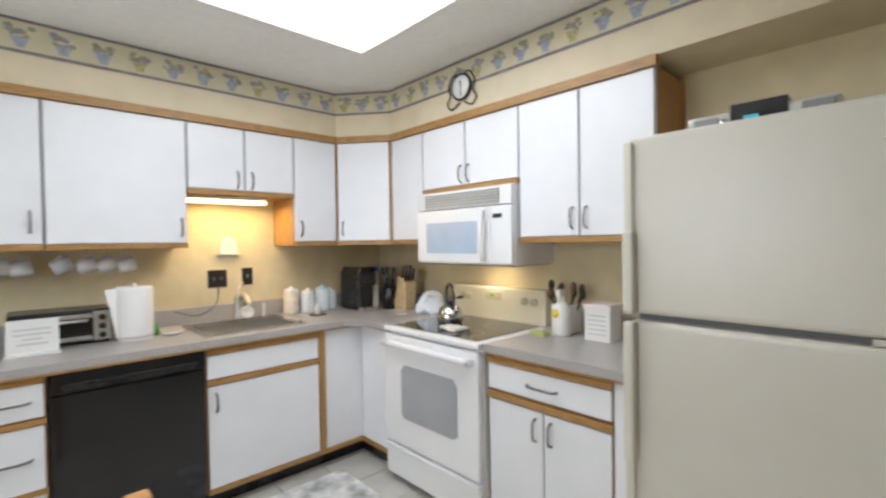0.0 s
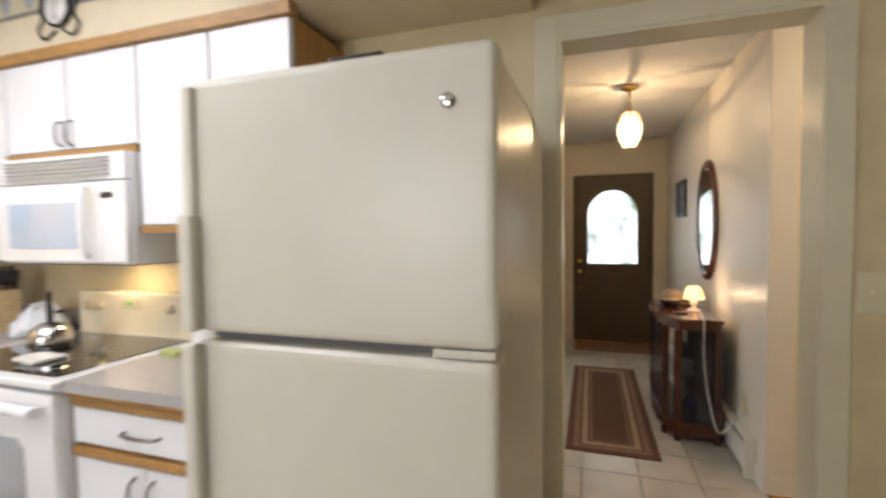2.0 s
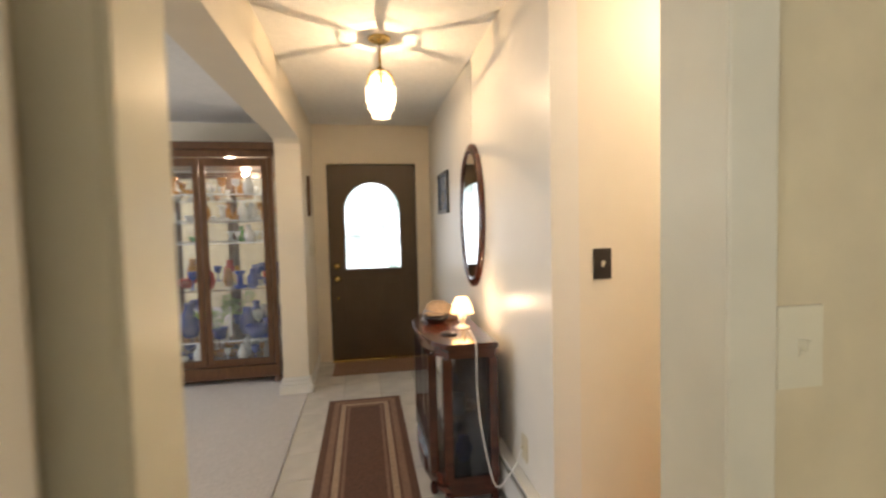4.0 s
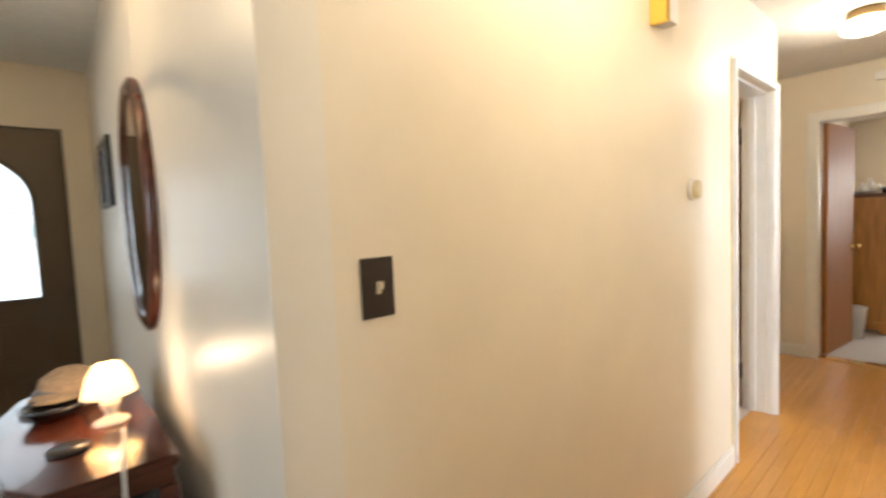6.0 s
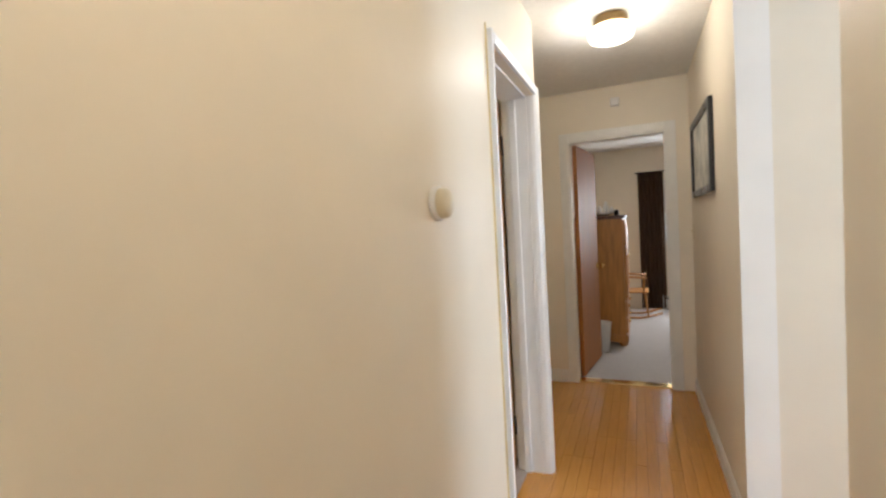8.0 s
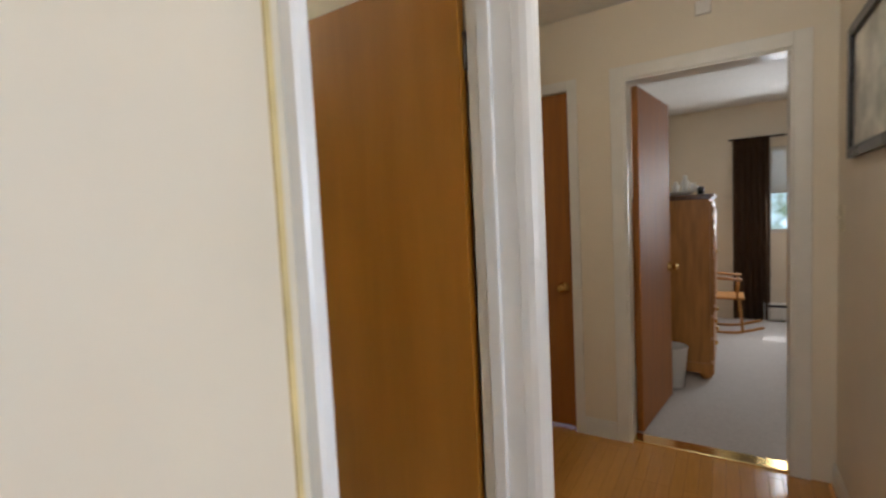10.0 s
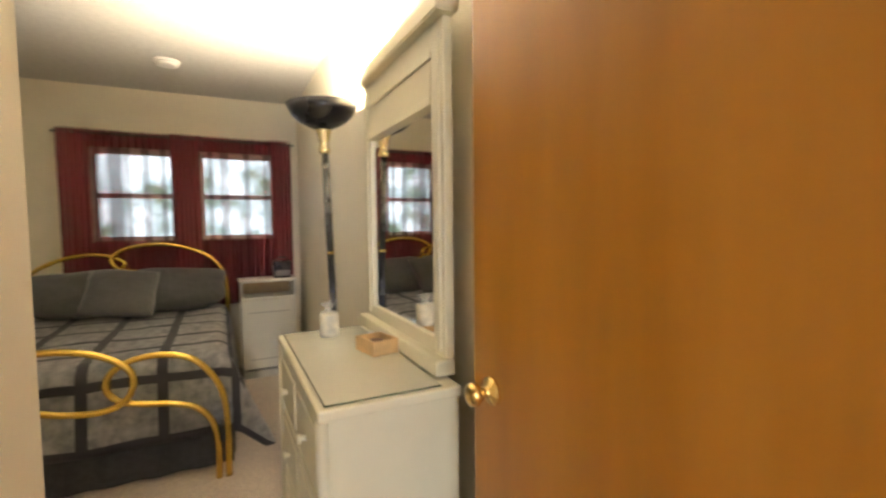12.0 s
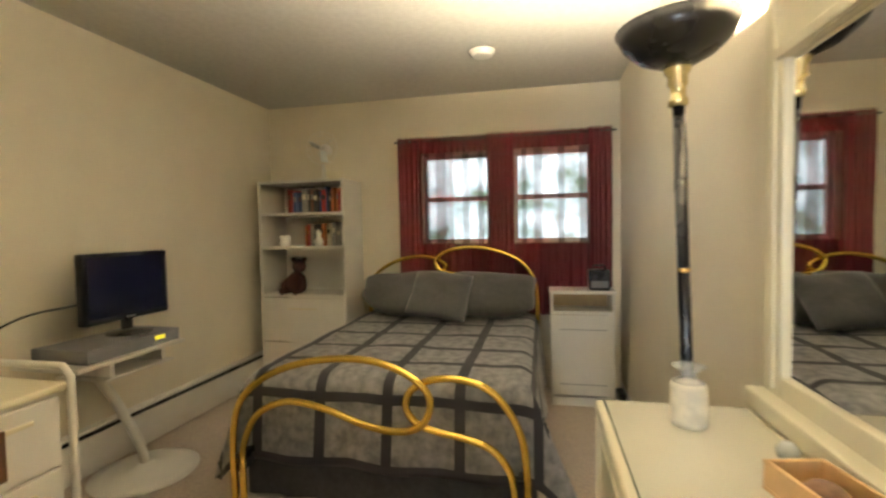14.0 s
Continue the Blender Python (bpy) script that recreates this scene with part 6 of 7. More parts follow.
shapes = {
    "goblet": [(0, 0), (0.03, 0), (0.006, 0.01), (0.006, 0.07), (0.03, 0.09), (0.036, 0.14), (0.032, 0.14), (0.026, 0.095), (0, 0.08)],
    "vase": [(0, 0), (0.035, 0), (0.05, 0.05), (0.045, 0.10), (0.02, 0.14), (0.026, 0.17), (0.02, 0.17), (0, 0.12)],
    "bowl": [(0, 0), (0.03, 0), (0.055, 0.035), (0.062, 0.06), (0.056, 0.06), (0.03, 0.012), (0, 0.01)],
    "plate_stand": [(0, 0), (0.05, 0), (0.052, 0.02), (0.02, 0.03), (0.022, 0.10), (0.045, 0.13), (0, 0.135)]}
made = {}
tints = {0: (BLUEGLASS, CRYSTAL, AMBER, AMBER, CRYSTAL), 1: (BLUEGLASS, BLUEGLASS, BLUEGLASS, CRYSTAL), 2: (AMBER, BLUEGLASS, BLUEGLASS, REDPAINT), 3: (CRYSTAL, CRYSTAL, GREENGLASS), 4: (CRYSTAL, AMBER, CRYSTAL), 5: (AMBER, CRYSTAL, CRYSTAL)}
words = {BLUEGLASS: "cobalt blue", CRYSTAL: "clear crystal", AMBER: "amber", GREENGLASS: "green", REDPAINT: "red ceramic"}
for lev, z in enumerate(SH):
    for iy in range(9):
        for ix in range(2):
            y = CY0 + 0.11 + iy * 0.125 + rnd.uniform(-0.02, 0.02)
            x = CX0 + 0.13 + ix * 0.20 + rnd.uniform(-0.03, 0.03)
            nm = rnd.choice(list(shapes))
            if lev == 1 and 0.93 < y < 1.33 or rnd.random() < (0.1, 0.25, 0.45, 0.4, 0.4, 0.3)[lev]:
                continue
            m_ = rnd.choice(tints[lev])
            key = (nm, m_.name)
            if key not in made:
                made[key] = mesh_of(nm, lathe(shapes[nm], (0, 0, 0), 14), m_)
            ob = tagged(new(nm, made[key]), words[m_] + " glass " + nm.replace("_", " ") + " on a cabinet shelf", "glassware", group="china cabinet glassware")
            ob.location = (x, y, z)
            k_ = rnd.uniform(*((0.8, 1.1), (1.3, 1.9), (0.9, 1.5), (0.7, 0.95), (0.7, 1.1), (0.8, 1.2))[lev])
            ob.scale = (k_, k_, k_)
# leafy plant on a cabinet shelf
pp = thing("potted_plant", (6.05, 1.12, 0.40), "bushy light green hydrangea in a blue pot on a cabinet shelf", "plant")
part("pot", lathe([(0, 0), (0.05, 0), (0.065, 0.08), (0.07, 0.10), (0.06, 0.10), (0.055, 0.02), (0, 0.02)], (6.02, 1.12, 0.40), 22), BLUEGLASS, pp)
LEAFM = mat("hydrangea_leaf", (0.20, 0.36, 0.07), 0.6, var=0.3, scale=25)
stems, leaves = [], []
for i in range(260):
    lobe = i % 3
    a, b, r = rnd.uniform(0, 6.28), rnd.uniform(-0.9, 1.4), rnd.uniform(0.03, 0.075)
    c_ = Vector((5.99 + r * math.cos(a) * math.cos(b), (1.03, 1.15, 1.25)[lobe] + r * math.sin(a) * math.cos(b), (0.67, 0.60, 0.64)[lobe] + r * math.sin(b)))
    bm = bmesh.new()
    s1 = rnd.uniform(0.010, 0.020)
    bm.faces.new([bm.verts.new(v) for v in ((-s1, 0, 0), (0, -s1 * 0.6, 0.005), (s1, 0, 0), (0, s1 * 0.6, 0.005))])
    bmesh.ops.transform(bm, matrix=Matrix.Translation(c_) @ Euler((rnd.uniform(-1, 1), rnd.uniform(-1, 1), a)).to_matrix().to_4x4(), verts=list(bm.verts))
    leaves.append(bm)
    if i % 26 == 0:
        stems.append(tube([(6.02, 1.12, 0.45), tuple(c_)], 0.003, 5))
part("foliage", join(*leaves), LEAFM, pp)
part("stems", join(*stems), LEAFM, pp)

# ---- corridor ----
dc = thing("door_chime", (3.24, -2.40, 2.04), "cream and gold door chime box high on the corridor wall", "door chime")
part("box", box(3.185, 3.2425, -2.47, -2.385, 2.03, 2.26, 0.006), WHITEPLASTIC, dc)
part("gold_trim", box(3.180, 3.2425, -2.383, -2.355, 2.02, 2.26, 0.004), GOLD, dc, "gold metal side trim")
part("slot", box(3.1835, 3.1855, -2.45, -2.405, 2.13, 2.14), BLACK, dc)
th = thing("thermostat", (3.243, -2.735, 1.426), "round white thermostat on the corridor wall", "thermostat")
part("base", lathe([(0, 0), (0.046, 0), (0.046, 0.012), (0.040, 0.016), (0, 0.016)], (3.243, -2.735, 1.426), 28, Matrix.Rotation(radians(-90), 4, "Y")), WHITEPLASTIC, th)
part("dial", lathe([(0.040, 0.015), (0.038, 0.034), (0.030, 0.040), (0, 0.041)], (3.243, -2.735, 1.426), 28, Matrix.Rotation(radians(-90), 4, "Y")), CREAMPLASTIC, th)
hp_ = thing("framed_picture", (2.38, -4.75, 1.5), "dark-framed botanical picture on the corridor wall", "picture")
PY0, PY1, PZ0, PZ1 = -5.30, -4.42, 1.49, 1.99
part("frame", join(box(2.376, 2.40, PY0, PY0 + 0.04, PZ0, PZ1, 0.004), box(2.376, 2.40, PY1 - 0.04, PY1, PZ0, PZ1, 0.004), box(2.376, 2.40, PY0 + 0.04, PY1 - 0.04, PZ0, PZ0 + 0.04, 0.004), box(2.376, 2.40, PY0 + 0.04, PY1 - 0.04, PZ1 - 0.04, PZ1, 0.004)), BLACK, hp_)
part("print", box(2.376, 2.385, PY0 + 0.04, PY1 - 0.04, PZ0 + 0.04, PZ1 - 0.04), ARTPAPER, hp_)
solid("attic_hatch", join(box(2.50, 3.15, -3.35, -2.55, H - 0.012, H + 0.001), box(2.47, 3.18, -3.38, -2.52, H - 0.006, H + 0.001)), CEIL, "white attic hatch panel in the corridor ceiling", "hatch")
solid("corridor_sensor", box(2.86, 2.93, -5.5898, -5.57, 2.28, 2.35, 0.008), WHITEPLASTIC, "small white sensor box above the back bedroom door", "sensor")


# ---- bedroom ----
# curtains: gathered voile on a rod
cu = thing("window_curtains", (7.66, -3.25, 0.72), "sheer burgundy curtains on a rod over both windows", "curtain")
part("rod", tube([(7.66, -4.13, 2.045), (7.66, -2.37, 2.045)], 0.008, 8), BLACK, cu)


def panel(y0, y1, z0, z1, folds, material, seed, amp=0.016, x=7.66):
    def fn(u, v):
        y = y0 + (y1 - y0) * u
        z = z0 + (z1 - z0) * v
        pleat = math.sin(u * folds * 2 * math.pi + seed + 0.8 * math.sin(u * 9 + seed)) * amp
        ruffle = 0.010 * math.sin(u * folds * 4.6 * math.pi) if v > 0.97 else 0
        return (x - 0.004 + pleat * (0.7 + 0.3 * (1 - v)) + 0.006 * math.sin(v * 7 + u * 5), y, z + ruffle)
    part("curtain_panel", sheet(fn, 110, 14), material, cu)


panel(-4.10, -3.93, 0.62, 2.075, 5, BURGUNDY, 0.3)
panel(-3.95, -3.34, 0.62, 2.07, 9, BURGUNDY_THIN, 1.1)
panel(-3.36, -3.14, 0.62, 2.075, 6, BURGUNDY, 2.0)
panel(-3.17, -2.57, 0.62, 2.07, 9, BURGUNDY_THIN, 4.2)
panel(-2.60, -2.40, 0.62, 2.075, 5, BURGUNDY, 5.1)
# denser layer added below and above the glass, for cloth without backlight
panel(-3.95, -3.34, 0.62, 1.195, 9, BURGUNDY, 1.4, x=7.675)
panel(-3.17, -2.57, 0.62, 1.195, 9, BURGUNDY, 4.4, x=7.675)
panel(-3.95, -3.34, 1.945, 2.07, 12, BURGUNDY, 1.2, x=7.675)
panel(-3.17, -2.57, 1.945, 2.07, 12, BURGUNDY, 4.0, x=7.675)

panel(-2.86, -2.56, 0.62, 2.07, 5, BURGUNDY_THIN, 0.7, 0.012, 7.70)
rnd = random.Random(21)
for y0, y1 in ((-3.95, -3.34), (-3.17, -2.57)):
    for i in range(4):
        yc = y0 + (y1 - y0) * (i + rnd.uniform(0.25, 0.75)) / 4
        w_ = rnd.uniform(0.02, 0.05)
        panel(yc - w_, yc + w_, 1.19, 1.95, 2, BURGUNDY_THIN, rnd.uniform(0, 6), 0.008, 7.69)

# bed
bd = thing("bed", (6.7, -2.83, 0), "queen bed with a looping polished gold tube frame", "bed")
BY0, BY1, BX0, BX1 = -3.50, -2.16, 5.96, 7.58
FXB = 5.81
T = 0.0165
la = [(-2.16, 0.0), (-2.16, 0.38), (-2.22, 0.56), (-2.38, 0.68), (-2.60, 0.745), (-2.82, 0.755), (-2.98, 0.715), (-3.085, 0.64), (-3.105, 0.56), (-3.065, 0.485), (-2.97, 0.452), (-2.82, 0.468), (-2.62, 0.53), (-2.44, 0.55), (-2.29, 0.48), (-2.215, 0.34), (-2.205, 0.20), (-2.205, 0.0)]
ra_ = [(-3.50, 0.0), (-3.50, 0.32), (-3.465, 0.50), (-3.36, 0.64), (-3.22, 0.685), (-3.09, 0.67), (-3.01, 0.615), (-2.995, 0.545), (-3.04, 0.485), (-3.13, 0.455), (-3.25, 0.435), (-3.36, 0.395), (-3.43, 0.31), (-3.455, 0.18), (-3.455, 0.0)]
part("footboard_tube", tube([(FXB, y, z) for y, z in la], T, 10, smooth=6), GOLD, bd, "polished gold looped tube")
part("footboard_tube", tube([(FXB + 0.022, y, z) for y, z in ra_], T, 10, smooth=6), GOLD, bd, "polished gold looped tube")
hr = [(-3.53, 0.1), (-3.53, 0.75), (-3.49, 0.95), (-3.36, 1.08), (-3.15, 1.155), (-2.96, 1.165), (-2.80, 1.13), (-2.72, 1.06), (-2.76, 0.98), (-2.90, 0.95)]
hl = [(-2.14, 0.1), (-2.14, 0.80), (-2.20, 0.95), (-2.36, 1.05), (-2.55, 1.095), (-2.70, 1.08), (-2.80, 1.02), (-2.74, 0.96), (-2.60, 0.95)]
part("headboard_tube", tube([(7.60, y, z) for y, z in hr], T, 10, smooth=6), GOLD, bd, "polished gold looped tube")
part("headboard_tube", tube([(7.63, y, z) for y, z in hl], T, 10, smooth=6), GOLD, bd, "polished gold looped tube")
part("mattress", box(BX0 + 0.03, BX1, BY0 + 0.05, BY1 - 0.05, 0.20, 0.55, 0.04, 3), WHITEPLASTIC, bd)
part("side_rail", box(5.82, 7.6, BY0 + 0.01, BY0 + 0.035, 0.20, 0.28), BLACK, bd)
part("side_rail", box(5.82, 7.6, BY1 - 0.035, BY1 - 0.01, 0.20, 0.28), BLACK, bd)
# bed skirt
def skirt(u, v):
    P = [(BX1, BY0 - 0.03), (BX0 - 0.0, BY0 - 0.03), (BX0 - 0.0, BY1 + 0.03), (BX1, BY1 + 0.03)]
    seg = [1.71, 1.40, 1.71]
    s = u * sum(seg)
    for k in range(3):
        if s <= seg[k] or k == 2:
            t = min(s / seg[k], 1)
            x = P[k][0] + (P[k + 1][0] - P[k][0]) * t
            y = P[k][1] + (P[k + 1][1] - P[k][1]) * t
            break
        s -= seg[k]
    w = 0.008 * math.sin(u * 150)
    return (x - w * (1 if 0.34 < u < 0.65 else 0), y + w, 0.015 + 0.33 * v)


solid("bed_skirt", sheet(skirt, 200, 3), DARKRUFFLE, "dark gathered bed skirt hanging under the quilt", "bed skirt")

# quilt: falls over both sides and the foot
QL, QW = 1.63, 1.34
DROP_F, DROP_S = 0.47, 0.44


def drop(s, inner, lim):
    """Along-cloth distance past an edge to (outward, down) with a round shoulder."""
    r = 0.09
    arc = r * math.pi / 2
    if s < 0:
        return s, 0.0
    if s < arc:
        a = s / r
        return r * math.sin(a), r * (1 - math.cos(a))
    return r + 0.05 * (s - arc) / 0.4, r + (s - arc)


def quilt(u, v):
    su = -DROP_F + u * (QL + DROP_F - 0.10)
    sv = -DROP_S + v * (QW + 2 * DROP_S)
    ox, dz1 = drop(-su, 0, 0) if su < 0.02 else (-su, 0.0)
    x = BX0 + 0.06 - ox
    if sv < 0:
        oy, dz2 = drop(-sv, 0, 0)
        y = BY0 + 0.05 - oy
    elif sv > QW:
        oy, dz2 = drop(sv - QW, 0, 0)
        y = BY1 - 0.05 + oy
    else:
        y, dz2 = BY0 + 0.05 + sv * (QW - 0.10) / QW, 0.0
    z = 0.635 + 0.02 * u - max(dz1, dz2) - 0.35 * min(dz1, dz2)
    p = Vector((x, y, z))
    k = 0.010 if dz1 + dz2 < 0.02 else 0.012
    wav = noise.noise(Vector((su * 3.1, sv * 3.1, 0))) * k + noise.noise(Vector((su * 9, sv * 9, 4))) * k * 0.4
    hang = max(dz1, dz2)
    flare = 0.018 * hang / 0.4 * math.sin((su if dz2 > dz1 else sv) * 13)
    if dz2 > dz1:
        p.y += flare * (1 if sv > QW else -1)
    elif dz1 > 0:
        p.x -= flare
    # a corner point hangs out at the foot
    corner = min(dz1, dz2)
    if corner > 0:
        p.x -= 0.00
        p.y += (0.10 if sv > QW else -0.16) * corner / 0.4
        p.z -= 0.05 * corner
    return (p.x, p.y, max(p.z + wav, 0.10))


solid("plaid_quilt", sheet(quilt, 110, 110, 0.012, uv=lambda u, v: (u * (QL + DROP_F - 0.10) + 0.003, v * (QW + 2 * DROP_S) + 0.048)), PLAID, "grey plaid quilt with dark bands spread over the bed", "quilt")


def pillow(x, y, z, w, h, t, lean, name, label, material, turn=0.0, slump=0.0, sharp=0.10):
    def fn(u, v):
        a, b = u * 2 - 1, v * 2 - 1
        e = (1 - abs(a) ** 3) * (1 - abs(b) ** 3)
        return a, b, e
    bm = bmesh.new()
    n = 20
    for side in (1, -1):
        g = [[None] * (n + 1) for _ in range(n + 1)]
        for i in range(n + 1):
            for j in range(n + 1):
                a, b, e = fn(i / n, j / n)
                pinch = 1 - 0.06 * (1 - abs(b)) * abs(a) ** 4
                wob = 0.012 * noise.noise(Vector((a * 2 + x, b * 2 + y, side)))
                g[i][j] = bm.verts.new((a * w / 2 * pinch * (1 - 0.04 * b ** 4), b * h / 2 * (1 - 0.07 * (1 - abs(a)) * b * b) * (1 - sharp * a ** 4) - abs(slump) * max(0, a * math.copysign(1, slump)) ** 2 * (0.5 + 0.5 * b), side * t / 2 * max(e, 0) ** 0.45 + wob * (e > 0)))
        for i in range(n):
            for j in range(n):
                f = (g[i][j], g[i + 1][j], g[i + 1][j + 1], g[i][j + 1])
                bm.faces.new(f if side > 0 else f[::-1]).smooth = True
    bmesh.ops.remove_doubles(bm, verts=list(bm.verts), dist=0.0008)
    m = Matrix.Translation((x, y, z)) @ Matrix.Rotation(radians(turn), 4, "X") @ Matrix.Rotation(radians(90), 4, "Z") @ Matrix.Rotation(radians(lean), 4, "X")
    bmesh.ops.transform(bm, matrix=m, verts=list(bm.verts))
    return solid(name, bm, material, label, "pillow", group="bed pillows")


pillow(7.38, -2.50, 0.815, 0.72, 0.43, 0.19, -42, "pillow", "charcoal pillow slumped against the headboard", GREYCLOTH, -4, 0.20, 0.06)
pillow(7.38, -3.19, 0.815, 0.68, 0.42, 0.19, -42, "pillow", "charcoal pillow leaning on the headboard", GREYCLOTH, 3, -0.10, 0.06)
pillow(7.20, -2.84, 0.835, 0.45, 0.44, 0.14, -42, "cushion", "square charcoal cushion in front of the pillows", GREYCLOTH, 5, 0.03, 0.02)

# nightstand with radio
ns = thing("nightstand", (7.55, -3.85, 0), "white nightstand with an open shelf above a cupboard door", "nightstand")
NX0, NX1, NY0, NY1, NZ = 7.38, 7.64, -4.075, -3.63, 0.85
part("top", box(NX0 - 0.012, NX1, NY0 - 0.01, NY1 + 0.01, NZ - 0.022, NZ, 0.004), WHITEWOOD, ns)
for y in (NY0, NY1 - 0.018):
    part("side_panel", box(NX0, NX1, y, y + 0.018, 0.0, NZ - 0.022), WHITEWOOD, ns)
part("back", box(NX1 - 0.012, NX1, NY0 + 0.018, NY1 - 0.018, 0.05, NZ - 0.022), mat("tan_hardboard", (0.42, 0.30, 0.16), 0.6, var=0.1, scale=14), ns, "tan hardboard back")
part("shelf", box(NX0, NX1 - 0.012, NY0 + 0.018, NY1 - 0.018, 0.68, 0.70), WHITEWOOD, ns)
part("door", box(NX0 - 0.016, NX0 - 0.001, NY0 + 0.006, NY1 - 0.006, 0.09, 0.678, 0.003), WHITEWOOD, ns)
part("door_groove", box(NX0 - 0.018, NX0 - 0.0155, NY0 + 0.06, NY1 - 0.06, 0.57, 0.575), INK, ns)
part("door_groove", box(NX0 - 0.018, NX0 - 0.0155, NY0 + 0.06, NY1 - 0.06, 0.17, 0.175), INK, ns)
part("plinth", box(NX0 + 0.01, NX1, NY0 + 0.018, NY1 - 0.018, 0.0, 0.07), WHITEWOOD, ns)
cr = thing("clock_radio", (7.47, -3.97, NZ), "small black clock radio on the nightstand", "clock radio")
part("body", box(7.41, 7.52, -4.05, -3.90, NZ, NZ + 0.15, 0.02, 3), BLACK, cr)
part("face", box(7.405, 7.411, -4.035, -3.915, NZ + 0.02, NZ + 0.07, 0.002), GREYPLASTIC, cr)
part("handle", tube([(7.46, -4.03, NZ + 0.14), (7.46, -4.01, NZ + 0.18), (7.46, -3.94, NZ + 0.18), (7.46, -3.92, NZ + 0.14)], 0.006, 6), BLACK, cr)

# bookcase
bc = thing("bookcase", (7.55, -1.66, 0), "white bookcase with three open shelves above two drawers", "bookcase")
X0, X1, Y0, Y1, ZT = 7.34, 7.72, -2.04, -1.285, 1.735
for y in (Y0, Y1 - 0.018):
    part("side_panel", box(X0, X1, y, y + 0.018, 0, ZT), WHITEWOOD, bc)
part("back", box(X1 - 0.01, X1, Y0 + 0.018, Y1 - 0.018, 0.05, ZT - 0.02), WHITEWOOD, bc)
for z in (ZT - 0.02, 1.452, 1.178, 0.785):
    part("shelf", box(X0 + 0.002, X1 - 0.01, Y0 + 0.018, Y1 - 0.018, z, z + 0.02, 0.002), WHITEWOOD, bc)
for z0, z1 in ((0.42, 0.775), (0.06, 0.41)):
    d_ = part("drawer", box(X0 - 0.016, X0, Y0 + 0.004, Y1 - 0.004, z0, z1, 0.003), WHITEWOOD, bc)
    part("groove", box(X0 - 0.018, X0 - 0.0155, Y0 + 0.25, Y1 - 0.25, z1 - 0.09, z1 - 0.08), CREAMWOOD, d_)
part("plinth", box(X0 + 0.01, X1 - 0.02, Y0 + 0.018, Y1 - 0.018, 0, 0.055), WHITEWOOD, bc)
rnd = random.Random(3)


def books(y0, y1, z, zmax, lean=0.0):
    y = y0
    while y < y1:
        t = rnd.uniform(0.022, 0.045)
        h = rnd.uniform(0.70, 0.93) * zmax
        d = rnd.uniform(0.13, 0.19)
        xf = X0 + rnd.uniform(0.05, 0.11)
        b = thing("book", (xf, y, z), "hardback book standing on the bookcase shelf", "book", group="bookcase books")
        m_ = rnd.choice(BOOKS)
        part("cover", box(xf, xf + d, y - t + 0.002, y - 0.001, z, z + h, 0.003), m_, b)
        part("spine_label", box(xf - 0.0012, xf + 0.002, y - t + 0.006, y - 0.006, z + h * 0.55, z + h * 0.75), rnd.choice(BOOKS), b)
        y += t


books(-2.02 + 0.03, -1.50, 1.472, 0.24)
books(-2.00, -1.62, 1.198, 0.22)
solid("figurine", lathe([(0, 0), (0.03, 0), (0.035, 0.04), (0.02, 0.08), (0.024, 0.11), (0, 0.14)], (X0 + 0.04, -1.80, 1.198), 16), CERAMIC, "small white figurine on the bookcase shelf", "figurine")
mg = thing("mug", (X0 + 0.05, -1.47, 1.198), "white mug on the bookcase shelf", "mug")
part("cup", lathe([(0, 0), (0.033, 0), (0.040, 0.01), (0.042, 0.09), (0.037, 0.09), (0.034, 0.012), (0, 0.01)], (X0 + 0.05, -1.49, 1.198), 20), CERAMIC, mg)
part("handle", tube([(X0 + 0.05, -1.45, 1.275), (X0 + 0.05, -1.42, 1.265), (X0 + 0.05, -1.42, 1.235), (X0 + 0.05, -1.45, 1.225)], 0.006, 6, smooth=4), CERAMIC, mg)
bear = join(lathe([(0, 0), (0.07, 0.01), (0.085, 0.06), (0.075, 0.13), (0.04, 0.17), (0, 0.18)], (X0 + 0.12, -1.54, 0.805), 18), lathe([(0, -0.06), (0.045, -0.04), (0.06, 0.0), (0.045, 0.045), (0, 0.06)], (X0 + 0.10, -1.58, 1.03), 16),
            lathe([(0, -0.02), (0.02, -0.01), (0.02, 0.01), (0, 0.02)], (X0 + 0.10, -1.53, 1.085), 10), lathe([(0, -0.02), (0.02, -0.01), (0.02, 0.01), (0, 0.02)], (X0 + 0.10, -1.63, 1.085), 10),
            tube([(X0 + 0.10, -1.50, 0.93), (X0 + 0.05, -1.46, 0.88), (X0 + 0.03, -1.47, 0.83)], 0.026, 8), tube([(X0 + 0.10, -1.60, 0.93), (X0 + 0.05, -1.63, 0.88), (X0 + 0.03, -1.63, 0.83)], 0.026, 8),
            tube([(X0 + 0.10, -1.50, 0.83), (X0 + 0.0, -1.47, 0.83)], 0.032, 8), tube([(X0 + 0.10, -1.58, 0.83), (X0 + 0.0, -1.60, 0.83)], 0.032, 8))
solid("plush_toy", bear, BROWNFUR, "dark brown plush toy sitting on the bookcase shelf", "soft toy")
